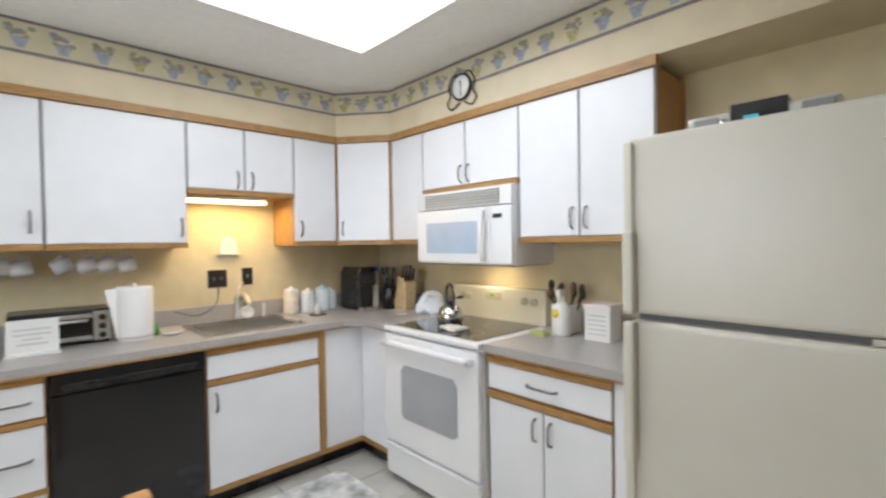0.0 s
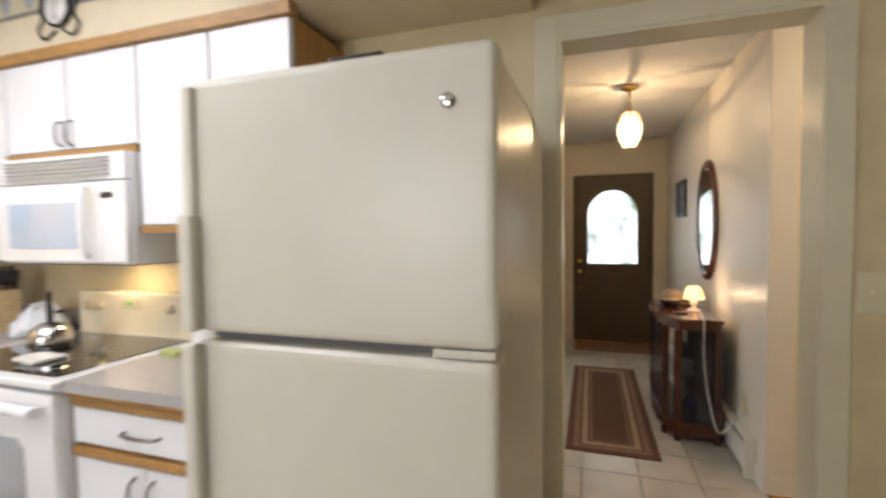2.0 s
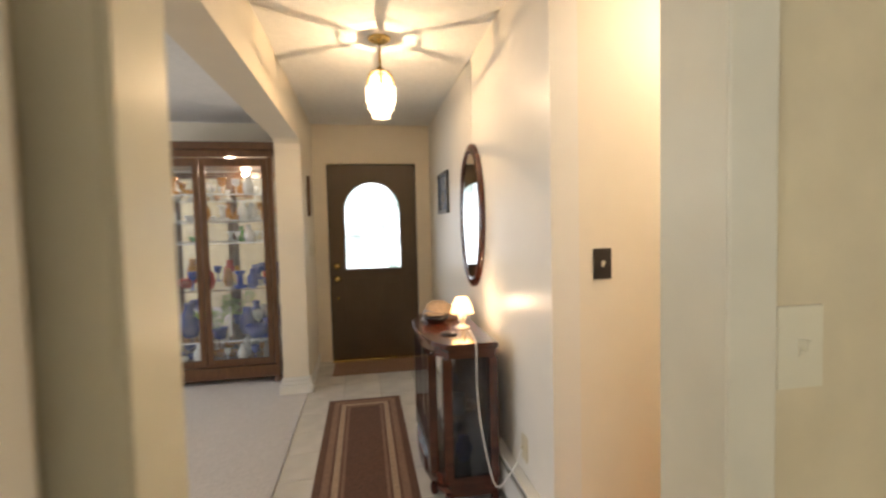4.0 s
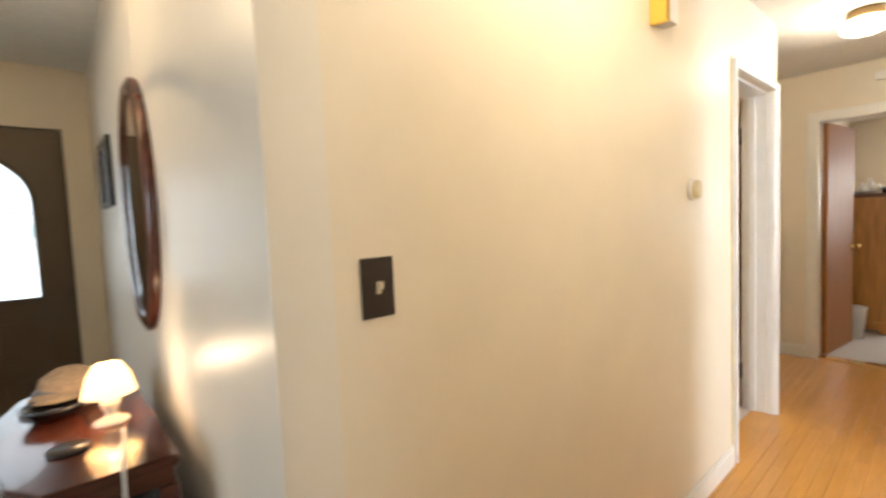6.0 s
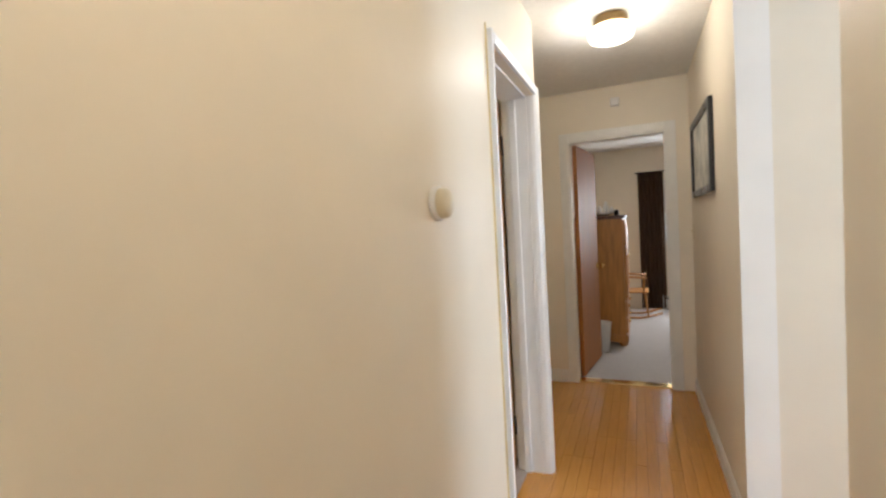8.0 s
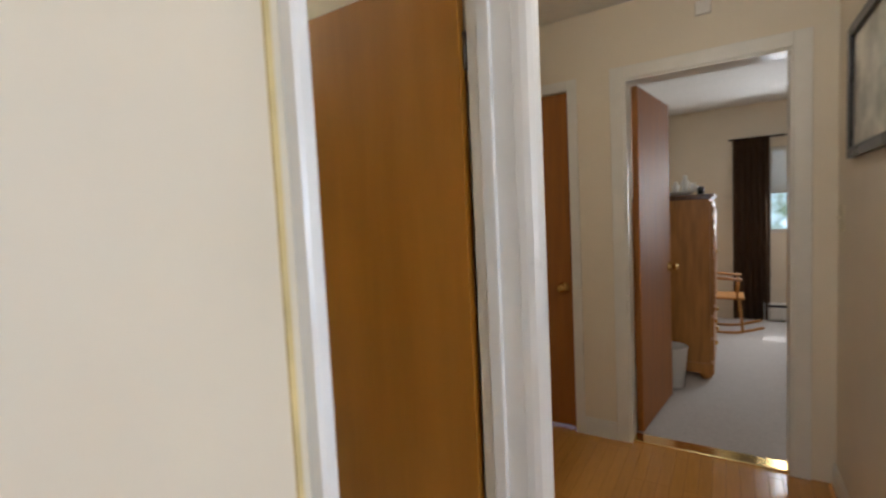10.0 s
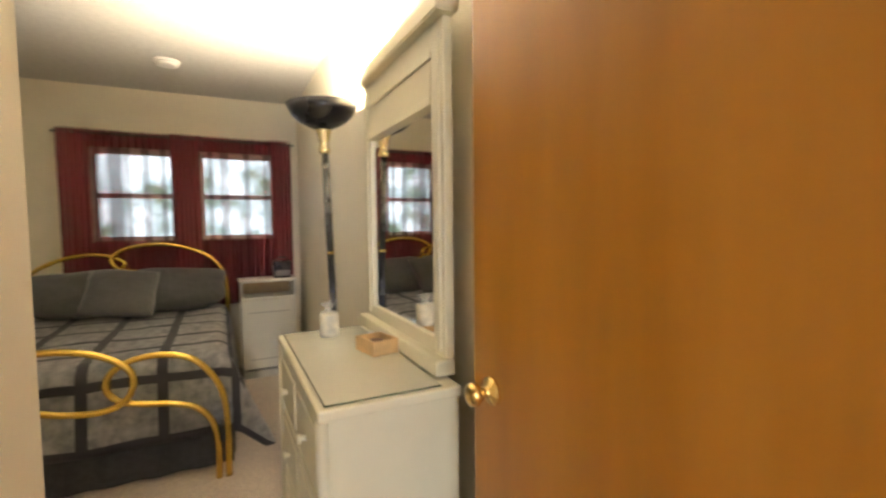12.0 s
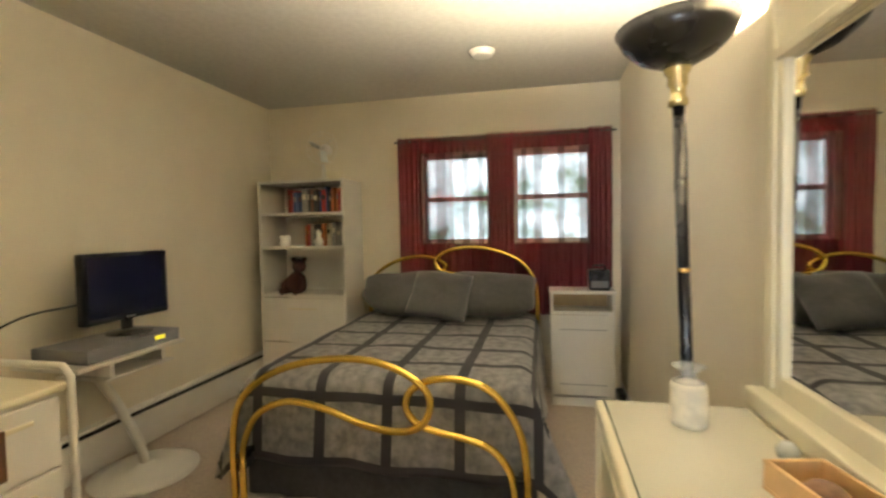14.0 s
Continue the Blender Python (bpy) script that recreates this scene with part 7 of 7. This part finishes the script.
# desk fan on the bookcase
fn_ = thing("desk_fan", (7.5, -1.82, ZT), "white desk fan with a wire guard on the bookcase", "fan")
FXc, FYc, FZ = 7.50, -1.80, ZT + 0.27
part("base", lathe([(0, 0), (0.075, 0), (0.07, 0.015), (0.02, 0.03), (0.014, 0.14), (0, 0.145)], (FXc, FYc, ZT), 20), WHITEPLASTIC, fn_)
part("motor", lathe([(0, 0), (0.04, 0.005), (0.045, 0.05), (0.03, 0.09), (0, 0.095)], (FXc + 0.01, FYc, FZ), 16, Matrix.Rotation(radians(90), 4, "Y")), WHITEPLASTIC, fn_)
for r in (0.06, 0.10, 0.135):
    ringp = [(FXc - 0.03, FYc + r * math.cos(2 * math.pi * i / 24), FZ + r * math.sin(2 * math.pi * i / 24)) for i in range(25)]
    part("guard_ring", tube(ringp, 0.0022, 5), WHITEPLASTIC, fn_)
for i in range(12):
    a = math.pi * i / 6
    part("guard_wire", tube([(FXc - 0.035, FYc, FZ), (FXc - 0.03, FYc + 0.135 * math.cos(a), FZ + 0.135 * math.sin(a)), (FXc + 0.02, FYc + 0.13 * math.cos(a), FZ + 0.13 * math.sin(a))], 0.0015, 4), WHITEPLASTIC, fn_)
for i in range(3):
    a = 2 * math.pi * i / 3 + 0.4
    bm = box(0.02, 0.115, -0.035, 0.035, -0.002, 0.002, 0.001)
    bmesh.ops.transform(bm, matrix=Matrix.Translation((FXc - 0.012, FYc, FZ)) @ Matrix.Rotation(a, 4, "X") @ Matrix.Rotation(radians(90), 4, "Z") @ Matrix.Rotation(radians(25), 4, "X"), verts=list(bm.verts))
    part("blade", bm, CRYSTAL, fn_)

# baseboard heaters
heater(4.30, 7.70, -1.14, -1, "cream painted baseboard heater along the bedroom wall", 0.088, 0.278)

# television stand
ts = thing("tv_stand", (6.02, -1.40, 0), "white tulip-base stand with a small tray", "stand")
part("foot", lathe([(0, 0), (0.26, 0), (0.265, 0.008), (0.20, 0.018), (0.06, 0.035), (0.035, 0.06), (0, 0.06)], (6.04, -1.42, 0.004), 36), WHITEWOOD, ts)
part("column", tube([(6.04, -1.42, 0.05), (6.00, -1.42, 0.20), (5.86, -1.42, 0.50), (5.76, -1.42, 0.66)], 0.024, 10, smooth=5), WHITEWOOD, ts)
part("top", box(5.54, 6.14, -1.62, -1.24, 0.715, 0.735, 0.006), WHITEWOOD, ts)
part("lower_tray", box(5.70, 6.10, -1.58, -1.28, 0.625, 0.638, 0.005), WHITEWOOD, ts)
for x in (5.75, 6.05):
    part("tray_bracket", box(x - 0.01, x + 0.01, -1.56, -1.30, 0.638, 0.715), WHITEWOOD, ts)
vp = thing("video_player", (5.96, -1.43, 0.735), "flat grey video player on the stand", "video player")
part("case", box(5.60, 6.12, -1.60, -1.28, 0.736, 0.80, 0.006), GREYPLASTIC, vp)
part("display", box(5.96, 6.02, -1.603, -1.598, 0.765, 0.785), glow("yellow_display", (0.8, 0.7, 0.05), 0.7), vp)
mo = thing("monitor", (5.95, -1.42, 0.80), "small black flat television on the stand", "television")
part("base", lathe([(0, 0), (0.11, 0), (0.105, 0.012), (0.03, 0.02), (0, 0.02)], (5.97, -1.43, 0.80), 24), BLACK, mo)
part("neck", box(5.945, 5.995, -1.43, -1.40, 0.81, 0.90, 0.006), BLACK, mo)
part("housing", box(5.72, 6.21, -1.45, -1.40, 0.875, 1.225, 0.010), BLACK, mo)
part("screen", box(5.74, 6.19, -1.4525, -1.449, 0.905, 1.205, 0.002), SCREEN, mo, "dark blue-black switched-off screen")
part("logo_bar", box(5.94, 5.99, -1.4525, -1.449, 0.885, 0.893), STEEL, mo)
solid("tv_cable", tube([(5.74, -1.38, 0.98), (5.55, -1.30, 0.95), (5.35, -1.25, 0.84), (5.20, -1.22, 0.70), (5.15, -1.16, 0.40)], 0.006, 6, smooth=5), BLACK, "black cable drooping from the television", "cord")

# white drawer cart
ct2 = thing("drawer_cart", (4.9, -1.8, 0), "white drawer cart with a rounded tube frame", "drawer unit")
QX0, QX1, QY0, QY1 = 4.55, 5.20, -2.02, -1.62
part("body", box(QX0 + 0.03, QX1 - 0.03, QY0 + 0.02, QY1, 0.08, 0.80, 0.006), WHITEWOOD, ct2)
part("top", box(QX0, QX1, QY0, QY1 + 0.01, 0.80, 0.825, 0.008), CREAMWOOD, ct2)
for z0, z1 in ((0.56, 0.785), (0.33, 0.55), (0.10, 0.32)):
    d_ = part("drawer", box(QX0 + 0.035, QX1 - 0.035, QY0 + 0.004, QY0 + 0.02, z0, z1, 0.004), WHITEWOOD, ct2)
    part("pull", box(QX0 + 0.20, QX1 - 0.12, QY0 - 0.006, QY0 + 0.005, z1 - 0.06, z1 - 0.045, 0.004), CREAMWOOD, d_)
for x in (QX0, QX1):
    part("side_frame", tube([(x, QY0, 0.0), (x, QY0, 0.84), (x, QY0 + 0.03, 0.875), (x, QY1 - 0.03, 0.875), (x, QY1, 0.84), (x, QY1, 0.0)], 0.013, 8), WHITEWOOD, ct2)
solid("small_photo_frame", join(box(4.88, 4.99, -2.046, -2.036, 0.60, 0.75, 0.004)), WALNUT, "small dark wood frame leaning on the drawer cart", "frame")

# dresser with mirror
ds = thing("dresser", (4.80, -3.90, 0), "cream lacquered dresser with turned knobs and a glass top", "dresser")
DX0, DX1, DY0, DY1, DZ = 4.36, 5.23, -4.10, -3.705, 0.862
part("case", box(DX0 + 0.02, DX1 - 0.02, DY0, DY1 - 0.022, 0.07, 0.825, 0.004), CREAMWOOD, ds)
part("top", box(DX0, DX1, DY0, DY1 + 0.004, 0.825, 0.858, 0.010, 3), CREAMWOOD, ds)
part("glass_top", box(DX0 + 0.02, DX1 - 0.02, DY0 + 0.055, DY1 - 0.018, 0.8585, 0.8635, 0.001), mat("glass_over_cream", (0.70, 0.68, 0.55), 0.05, var=0.02, coat=1.0), ds, "glass sheet on the top")
GX0, GX1, GY0, GY1 = DX0 + 0.02, DX1 - 0.02, DY0 + 0.055, DY1 - 0.018
part("glass_edge", join(box(GX0 - 0.002, GX1 + 0.002, GY1, GY1 + 0.0025, 0.8585, 0.8632), box(GX0 - 0.002, GX0, GY0, GY1, 0.8585, 0.8632), box(GX1, GX1 + 0.002, GY0, GY1, 0.8585, 0.8632)), mat("dark_green_glass_edge", (0.05, 0.075, 0.05), 0.15), ds, "dark green polished glass edge")
for z0, z1 in ((0.585, 0.805), (0.345, 0.565), (0.105, 0.325)):
    for a, b in ((DX0 + 0.035, 4.79), (4.80, DX1 - 0.035)):
        d_ = part("drawer", join(box(a, b, DY1 - 0.024, DY1 - 0.008, z0, z1, 0.004), box(a + 0.03, b - 0.03, DY1 - 0.010, DY1 - 0.002, z0 + 0.03, z1 - 0.03, 0.004)), CREAMWOOD, ds)
        part("knob", lathe([(0, 0), (0.010, 0), (0.008, 0.010), (0.016, 0.018), (0.014, 0.026), (0, 0.028)], ((a + b) / 2, DY1 - 0.002, (z0 + z1) / 2), 14, Matrix.Rotation(radians(-90), 4, "X")), CREAMWOOD, d_)
for x in (DX0 + 0.03, DX1 - 0.03):
    part("corner_post", tube([(x, DY1 - 0.012, 0.05), (x, DY1 - 0.012, 0.82)], 0.018, 10), CREAMWOOD, ds)
part("plinth", box(DX0 + 0.02, DX1 - 0.02, DY0, DY1 - 0.02, 0.0, 0.07), CREAMWOOD, ds)
dm = thing("dresser_mirror", (4.83, -4.10, DZ), "cream framed dresser mirror with a moulded crown", "mirror")
MX0, MX1, MYF = 4.43, 5.22, -4.085
part("sill", box(MX0 - 0.005, MX1 + 0.01, MYF - 0.03, MYF + 0.035, 0.866, 0.915, 0.008), CREAMWOOD, dm)
for x in (MX0, MX1 - 0.085):
    part("stile", join(box(x, x + 0.085, MYF - 0.03, MYF, 0.915, 1.90, 0.006), box(x + 0.022, x + 0.064, MYF, MYF + 0.008, 0.93, 1.86, 0.004)), CREAMWOOD, dm)
part("rail", box(MX0 + 0.085, MX1 - 0.085, MYF - 0.03, MYF, 0.915, 0.965, 0.005), CREAMWOOD, dm)
part("rail", box(MX0 + 0.085, MX1 - 0.085, MYF - 0.03, MYF, 1.665, 1.90, 0.005), CREAMWOOD, dm)
part("frieze_moulding", join(box(MX0 + 0.07, MX1 - 0.07, MYF, MYF + 0.012, 1.665, 1.69, 0.004), box(MX0 + 0.07, MX1 - 0.07, MYF, MYF + 0.010, 1.80, 1.82, 0.004)), CREAMWOOD, dm)
crown = [(MX0 - 0.03, 1.90), (MX1 + 0.03, 1.90), (MX1 + 0.045, 1.945), (MX1 + 0.03, 1.955), (MX0 - 0.03, 1.955), (MX0 - 0.045, 1.945)]
part("crown", plate(crown, "y", MYF - 0.035, MYF + 0.035, 0.005), CREAMWOOD, dm)
part("glass", box(MX0 + 0.083, MX1 - 0.083, MYF - 0.02, MYF - 0.012, 0.96, 1.67), MIRROR, dm, "silvered mirror glass")
cd = thing("candle", (5.09, -3.88, 0.864), "cream pillar candle in gathered clear wrap on the dresser", "candle")
part("jar", lathe([(0, 0), (0.036, 0), (0.039, 0.01), (0.039, 0.085), (0.034, 0.095), (0, 0.095)], (5.09, -3.885, 0.864), 22), WAX, cd)
part("tissue", lathe([(0.010, 0.093), (0.034, 0.096), (0.014, 0.106), (0.020, 0.122), (0.036, 0.132), (0.031, 0.130), (0.011, 0.114)], (5.09, -3.885, 0.864), 11), sheer("clear_cellophane", (0.85, 0.85, 0.82), 0.72, 0.15), cd, "gathered clear cellophane wrap")
tb = thing("wooden_box", (4.80, -4.0, 0.864), "small open pale wooden box on the dresser", "box")
bx = [box(-0.065, 0.065, -0.05, 0.05, 0, 0.006), box(-0.065, 0.065, -0.05, -0.042, 0.006, 0.05, 0.002), box(-0.065, 0.065, 0.042, 0.05, 0.006, 0.05, 0.002), box(-0.065, -0.057, -0.042, 0.042, 0.006, 0.05, 0.002), box(0.057, 0.065, -0.042, 0.042, 0.006, 0.05, 0.002)]
bm = join(*bx)
bmesh.ops.transform(bm, matrix=Matrix.Translation((4.79, -3.99, 0.864)) @ Matrix.Rotation(radians(12), 4, "Z"), verts=list(bm.verts))
part("case", bm, mat("pale_box_wood", (0.60, 0.38, 0.17), 0.5, var=0.12, scale=20), tb)
part("contents", lathe([(0, 0), (0.03, 0), (0.034, 0.02), (0.02, 0.034), (0, 0.036)], (4.79, -3.99, 0.871), 12), RUG_M, tb)
solid("trinket", lathe([(0, 0), (0.016, 0), (0.02, 0.015), (0.01, 0.03), (0, 0.032)], (4.96, -4.02, 0.864), 14), CRYSTAL, "small glass trinket on the dresser", "ornament")

# torchiere
tr_ = thing("torchiere", (5.45, -3.95, 0), "lit black torchiere floor lamp with brass fittings", "floor lamp")
LX, LY = 5.42, -3.95
part("base", lathe([(0, 0), (0.13, 0), (0.128, 0.012), (0.05, 0.028), (0.02, 0.05), (0, 0.05)], (LX, LY, 0.004), 30), BLACK, tr_)
part("pole", tube([(LX, LY, 0.04), (LX, LY, 1.655)], 0.0165, 12), BLACK, tr_)
for z in (0.72, 1.18):
    part("pole_ring", lathe([(0.0168, -0.006), (0.019, 0), (0.0168, 0.006)], (LX, LY, z), 14), BRASS, tr_)
part("neck", lathe([(0.018, 0), (0.026, 0.004), (0.026, 0.02), (0.021, 0.028), (0.021, 0.055), (0.027, 0.062), (0.027, 0.085), (0.036, 0.10), (0.036, 0.115), (0.02, 0.12)], (LX, LY, 1.645), 20), BRASS_L, tr_, "stacked pale brass neck")
part("switch", tube([(LX - 0.02, LY, 1.69), (LX - 0.065, LY, 1.69)], 0.004, 6), BRASS_L, tr_)
part("bowl", lathe([(0.0, 0.0), (0.05, 0.004), (0.10, 0.028), (0.140, 0.065), (0.163, 0.112), (0.158, 0.112), (0.135, 0.070), (0.09, 0.034), (0.03, 0.014), (0, 0.012)], (LX, LY, 1.757), 36), BLACK, tr_, "black metal bowl shade")
# the lamp leans a little away from the wall
tr_.location = (5.45, -4.005, 0)
tr_.rotation_euler = (radians(-1.8), 0, 0)

sd = thing("smoke_detector", (6.92, -3.21, H), "round white smoke detector on the bedroom ceiling", "smoke detector")
part("base", lathe([(0, 0), (0.082, 0), (0.082, -0.010), (0.0, -0.010)], (6.92, -3.21, H - 0.004), 28), WHITEPLASTIC, sd)
part("cover", lathe([(0.070, -0.016), (0.066, -0.030), (0.046, -0.036), (0, -0.037)], (6.92, -3.21, H - 0.004), 28), WHITEPLASTIC, sd)
part("vent_ring", lathe([(0.060, -0.010), (0.060, -0.016), (0.0, -0.016)], (6.92, -3.21, H - 0.004), 28), GREYPLASTIC, sd, "dark vent gap")
solid("slippers", join(box(7.42, 7.60, -4.165, -4.105, 0.004, 0.09, 0.02)), BLACK, "dark shoe tucked beside the nightstand", "shoe")


# ---- back bedroom, seen through its door ----
ar = thing("armoire", (3.15, -7.3, 0), "maple armoire with a shaped cornice and carved edge", "armoire")
AX0, AX1, AY0, AY1 = 2.90, 3.48, -7.85, -6.84
part("case", box(AX0 + 0.01, AX1, AY0, AY1, 0.10, 1.40, 0.004), MAPLE, ar)
part("cornice", join(box(AX0 - 0.02, AX1, AY0 - 0.02, AY1 + 0.02, 1.40, 1.425, 0.006), box(AX0 - 0.005, AX1, AY0 - 0.01, AY1 + 0.01, 1.385, 1.40)), WALNUT, ar)
part("plinth", box(AX0 - 0.01, AX1, AY0 - 0.01, AY1 + 0.012, 0.05, 0.13, 0.006), MAPLE, ar)
for y in (AY0 + 0.05, AY1 - 0.04):
    part("foot", lathe([(0, 0), (0.035, 0), (0.05, 0.03), (0.04, 0.06), (0, 0.06)], (AX0 + 0.045, y, 0.004), 14), MAPLE, ar)
for y0, y1 in ((AY0 + 0.02, -7.35), (-7.34, AY1 - 0.02)):
    d_ = part("door", join(box(AX0 - 0.01, AX0 + 0.01, y0, y1, 0.50, 1.37, 0.004), box(AX0 - 0.02, AX0 - 0.008, y0 + 0.06, y1 - 0.06, 0.57, 1.30, 0.008)), MAPLE, ar)
    part("knob", lathe([(0, 0), (0.012, 0), (0.018, 0.02), (0, 0.026)], (AX0 - 0.01, y1 - 0.03 if y0 < -7.4 else y0 + 0.03, 0.95), 12, Matrix.Rotation(radians(-90), 4, "Y")), BRASS, d_)
for z0, z1 in ((0.15, 0.31), (0.325, 0.485)):
    d_ = part("drawer", box(AX0 - 0.01, AX0 + 0.01, AY0 + 0.02, AY1 - 0.02, z0, z1, 0.004), MAPLE, ar)
    for y in (-7.6, -7.1):
        part("knob", lathe([(0, 0), (0.012, 0), (0.018, 0.02), (0, 0.026)], (AX0 - 0.01, y, (z0 + z1) / 2), 12, Matrix.Rotation(radians(-90), 4, "Y")), BRASS, d_)
for i in range(9):
    part("carved_boss", lathe([(0, 0), (0.022, 0.004), (0.016, 0.014), (0, 0.018)], (AX0 - 0.006, AY1 - 0.012, 0.55 + i * 0.095), 10, Matrix.Rotation(radians(-90), 4, "Y")), MAPLE, ar)
solid("ornament_bowl", lathe([(0, 0), (0.05, 0), (0.10, 0.02), (0.12, 0.03), (0.11, 0.03), (0, 0.01)], (3.12, -7.02, 1.425), 22), CERAMIC, "white dish on the armoire", "dish")
for x, y, h in ((3.08, -6.98, 0.13), (3.15, -7.04, 0.09), (3.02, -7.0, 0.07)):
    solid("figurine", lathe([(0, 0), (0.03, 0), (0.022, 0.3 * h), (0.034, 0.55 * h), (0.014, 0.8 * h), (0.018, h), (0, h * 1.04)], (x, y, 1.43 + 0.02), 14), CERAMIC, "small white figurine on the armoire", "figurine", group="armoire figurines")
solid("jar", lathe([(0, 0), (0.024, 0), (0.026, 0.05), (0.014, 0.06), (0, 0.062)], (2.97, -6.93, 1.425), 14), BLACK, "small dark jar on the armoire", "jar")
wb = thing("waste_basket", (3.15, -6.60, 0), "plain white plastic waste basket by the door", "waste basket")
part("bucket", lathe([(0, 0.006), (0.075, 0.006), (0.10, 0.30), (0.106, 0.305), (0.10, 0.31), (0.092, 0.30), (0.07, 0.02), (0, 0.02)], (3.15, -6.60, 0.004), 24), WHITEPLASTIC, wb)


def rocker():
    r = thing("rocking_chair", (2.87, -8.55, 0), "pine rocking chair with a spindle back", "chair")
    cx, cy = 2.87, -8.55
    part("seat", box(cx - 0.22, cx + 0.20, cy - 0.20, cy + 0.20, 0.36, 0.385, 0.012), PINE, r)
    for s in (-1, 1):
        part("rocker", tube([(cx - 0.38, cy + s * 0.18, 0.09), (cx - 0.15, cy + s * 0.18, 0.022), (cx + 0.10, cy + s * 0.18, 0.022), (cx + 0.36, cy + s * 0.18, 0.09)], 0.014, 7, smooth=5), PINE, r)
        for x0, x1 in ((-0.17, -0.20), (0.15, 0.18)):
            part("leg", tube([(cx + x0, cy + s * 0.16, 0.37), (cx + x1, cy + s * 0.18, 0.035)], 0.014, 7), PINE, r)
        part("back_post", tube([(cx + 0.17, cy + s * 0.17, 0.38), (cx + 0.28, cy + s * 0.18, 0.92)], 0.014, 7), PINE, r)
        part("arm", tube([(cx + 0.21, cy + s * 0.20, 0.60), (cx - 0.20, cy + s * 0.21, 0.57)], 0.016, 7), PINE, r)
        part("arm_post", tube([(cx - 0.15, cy + s * 0.20, 0.37), (cx - 0.17, cy + s * 0.21, 0.57)], 0.010, 7), PINE, r)
    part("top_rail", box(cx + 0.265, cx + 0.295, cy - 0.20, cy + 0.20, 0.86, 0.96, 0.012), PINE, r)
    for i in range(5):
        y = cy - 0.12 + i * 0.06
        part("spindle", tube([(cx + 0.175, y, 0.38), (cx + 0.275, y, 0.87)], 0.007, 6), PINE, r)
    part("stretcher", tube([(cx - 0.19, cy - 0.17, 0.20), (cx - 0.19, cy + 0.17, 0.20)], 0.010, 7), PINE, r)
    return r


rocker()
bc2 = thing("brown_curtain", (2.55, -9.05, 0.05), "long dark brown curtain on a black rod", "curtain")
part("rod", tube([(0.9, -9.06, 2.06), (2.78, -9.06, 2.06)], 0.010, 8), BLACK, bc2)


def brown(u, v):
    x = 2.74 - 0.34 * u - 0.03 * (1 - v) * math.sin(u * 3)
    return (x, -9.055 + 0.028 * math.sin(u * 6 * 2 * math.pi), 0.03 + 2.04 * v)


part("drape", sheet(brown, 70, 8, 0.003), BROWNCLOTH, bc2)
heater(0.5, 2.45, -9.12, 1, "cream painted baseboard heater under the back window")
bp2 = thing("bed_post", (2.07, -7.75, 0), "turned pine four-poster bed post with footboard", "bed")
for x in (2.08, 1.0):
    part("post", lathe([(0, 0), (0.04, 0), (0.04, 0.50), (0.03, 0.55), (0.042, 0.70), (0.03, 0.95), (0.038, 1.15), (0.025, 1.22), (0.045, 1.28), (0.05, 1.33), (0.02, 1.40), (0, 1.42)], (x, -7.75, 0.0), 18), PINE, bp2)
part("footboard", box(1.04, 2.04, -7.765, -7.735, 0.25, 0.80, 0.008), PINE, bp2)
part("mattress", box(1.0, 2.06, -8.9, -7.77, 0.25, 0.58, 0.05, 3), BROWNCLOTH, bp2, "dark bedding")

# ---- floor pieces ----
def pieces(name, parent, spots, size, material, gap, z=0.0, thick=0.012):
    """Alike floor pieces on one shared mesh, each an object of its own."""
    me = mesh_of(name, box(-size[0] / 2 + gap / 2, size[0] / 2 - gap / 2, -size[1] / 2 + gap / 2, size[1] / 2 - gap / 2, -thick, 0, 0.0012, 1), material)
    for x, y in spots:
        ob = new(name, me)
        ob.parent = parent
        ob.location = (x, y, z)


hall_floor = structure("floor_hall", box(2.286, 6.40, -0.90, 0.284, -0.013, -0.0125), GROUT, "white ceramic tile floor of the entry")
TS = 0.305
pieces("tile", hall_floor, [(2.31 + TS * (i + 0.5), -0.90 + TS * (j + 0.5) - 0.02) for i in range(14) for j in range(4)], (TS, TS), TILE, 0.006)
kit_floor = structure("floor_kitchen", box(-1.79, 2.28, -1.89, 3.29, -0.013, -0.0125), GROUT, "white ceramic tile floor of the kitchen")
pieces("tile", kit_floor, [(-1.75 + TS * (i + 0.5), -1.85 + TS * (j + 0.5)) for i in range(13) for j in range(17)], (TS, TS), TILE, 0.006)
wood_floor = structure("floor_corridor", box(2.255, 4.30, -5.70, -0.925, -0.013, -0.0125), JOINT, "honey oak strip floor of the corridor")
PW = 0.057
rnd = random.Random(11)
spots = {0.92: [], 0.61: []}
for i in range(17):
    x = 2.30 + PW * (i + 0.5)
    y = -0.93
    if rnd.random() < 0.5:
        spots[0.61].append((x, y - 0.305))
        y -= 0.61
    while y > -5.62:
        L = 0.92 if rnd.random() < 0.7 else 0.61
        spots[L].append((x, y - L / 2))
        y -= L
for i in range(17, 35):
    x = 2.30 + PW * (i + 0.5)
    y = -4.30
    while y > -5.62:
        L = 0.61
        spots[L].append((x, y - L / 2))
        y -= L
for L, s_list in spots.items():
    pieces("floorboard", wood_floor, s_list, (PW, L), PLANK, 0.0007)
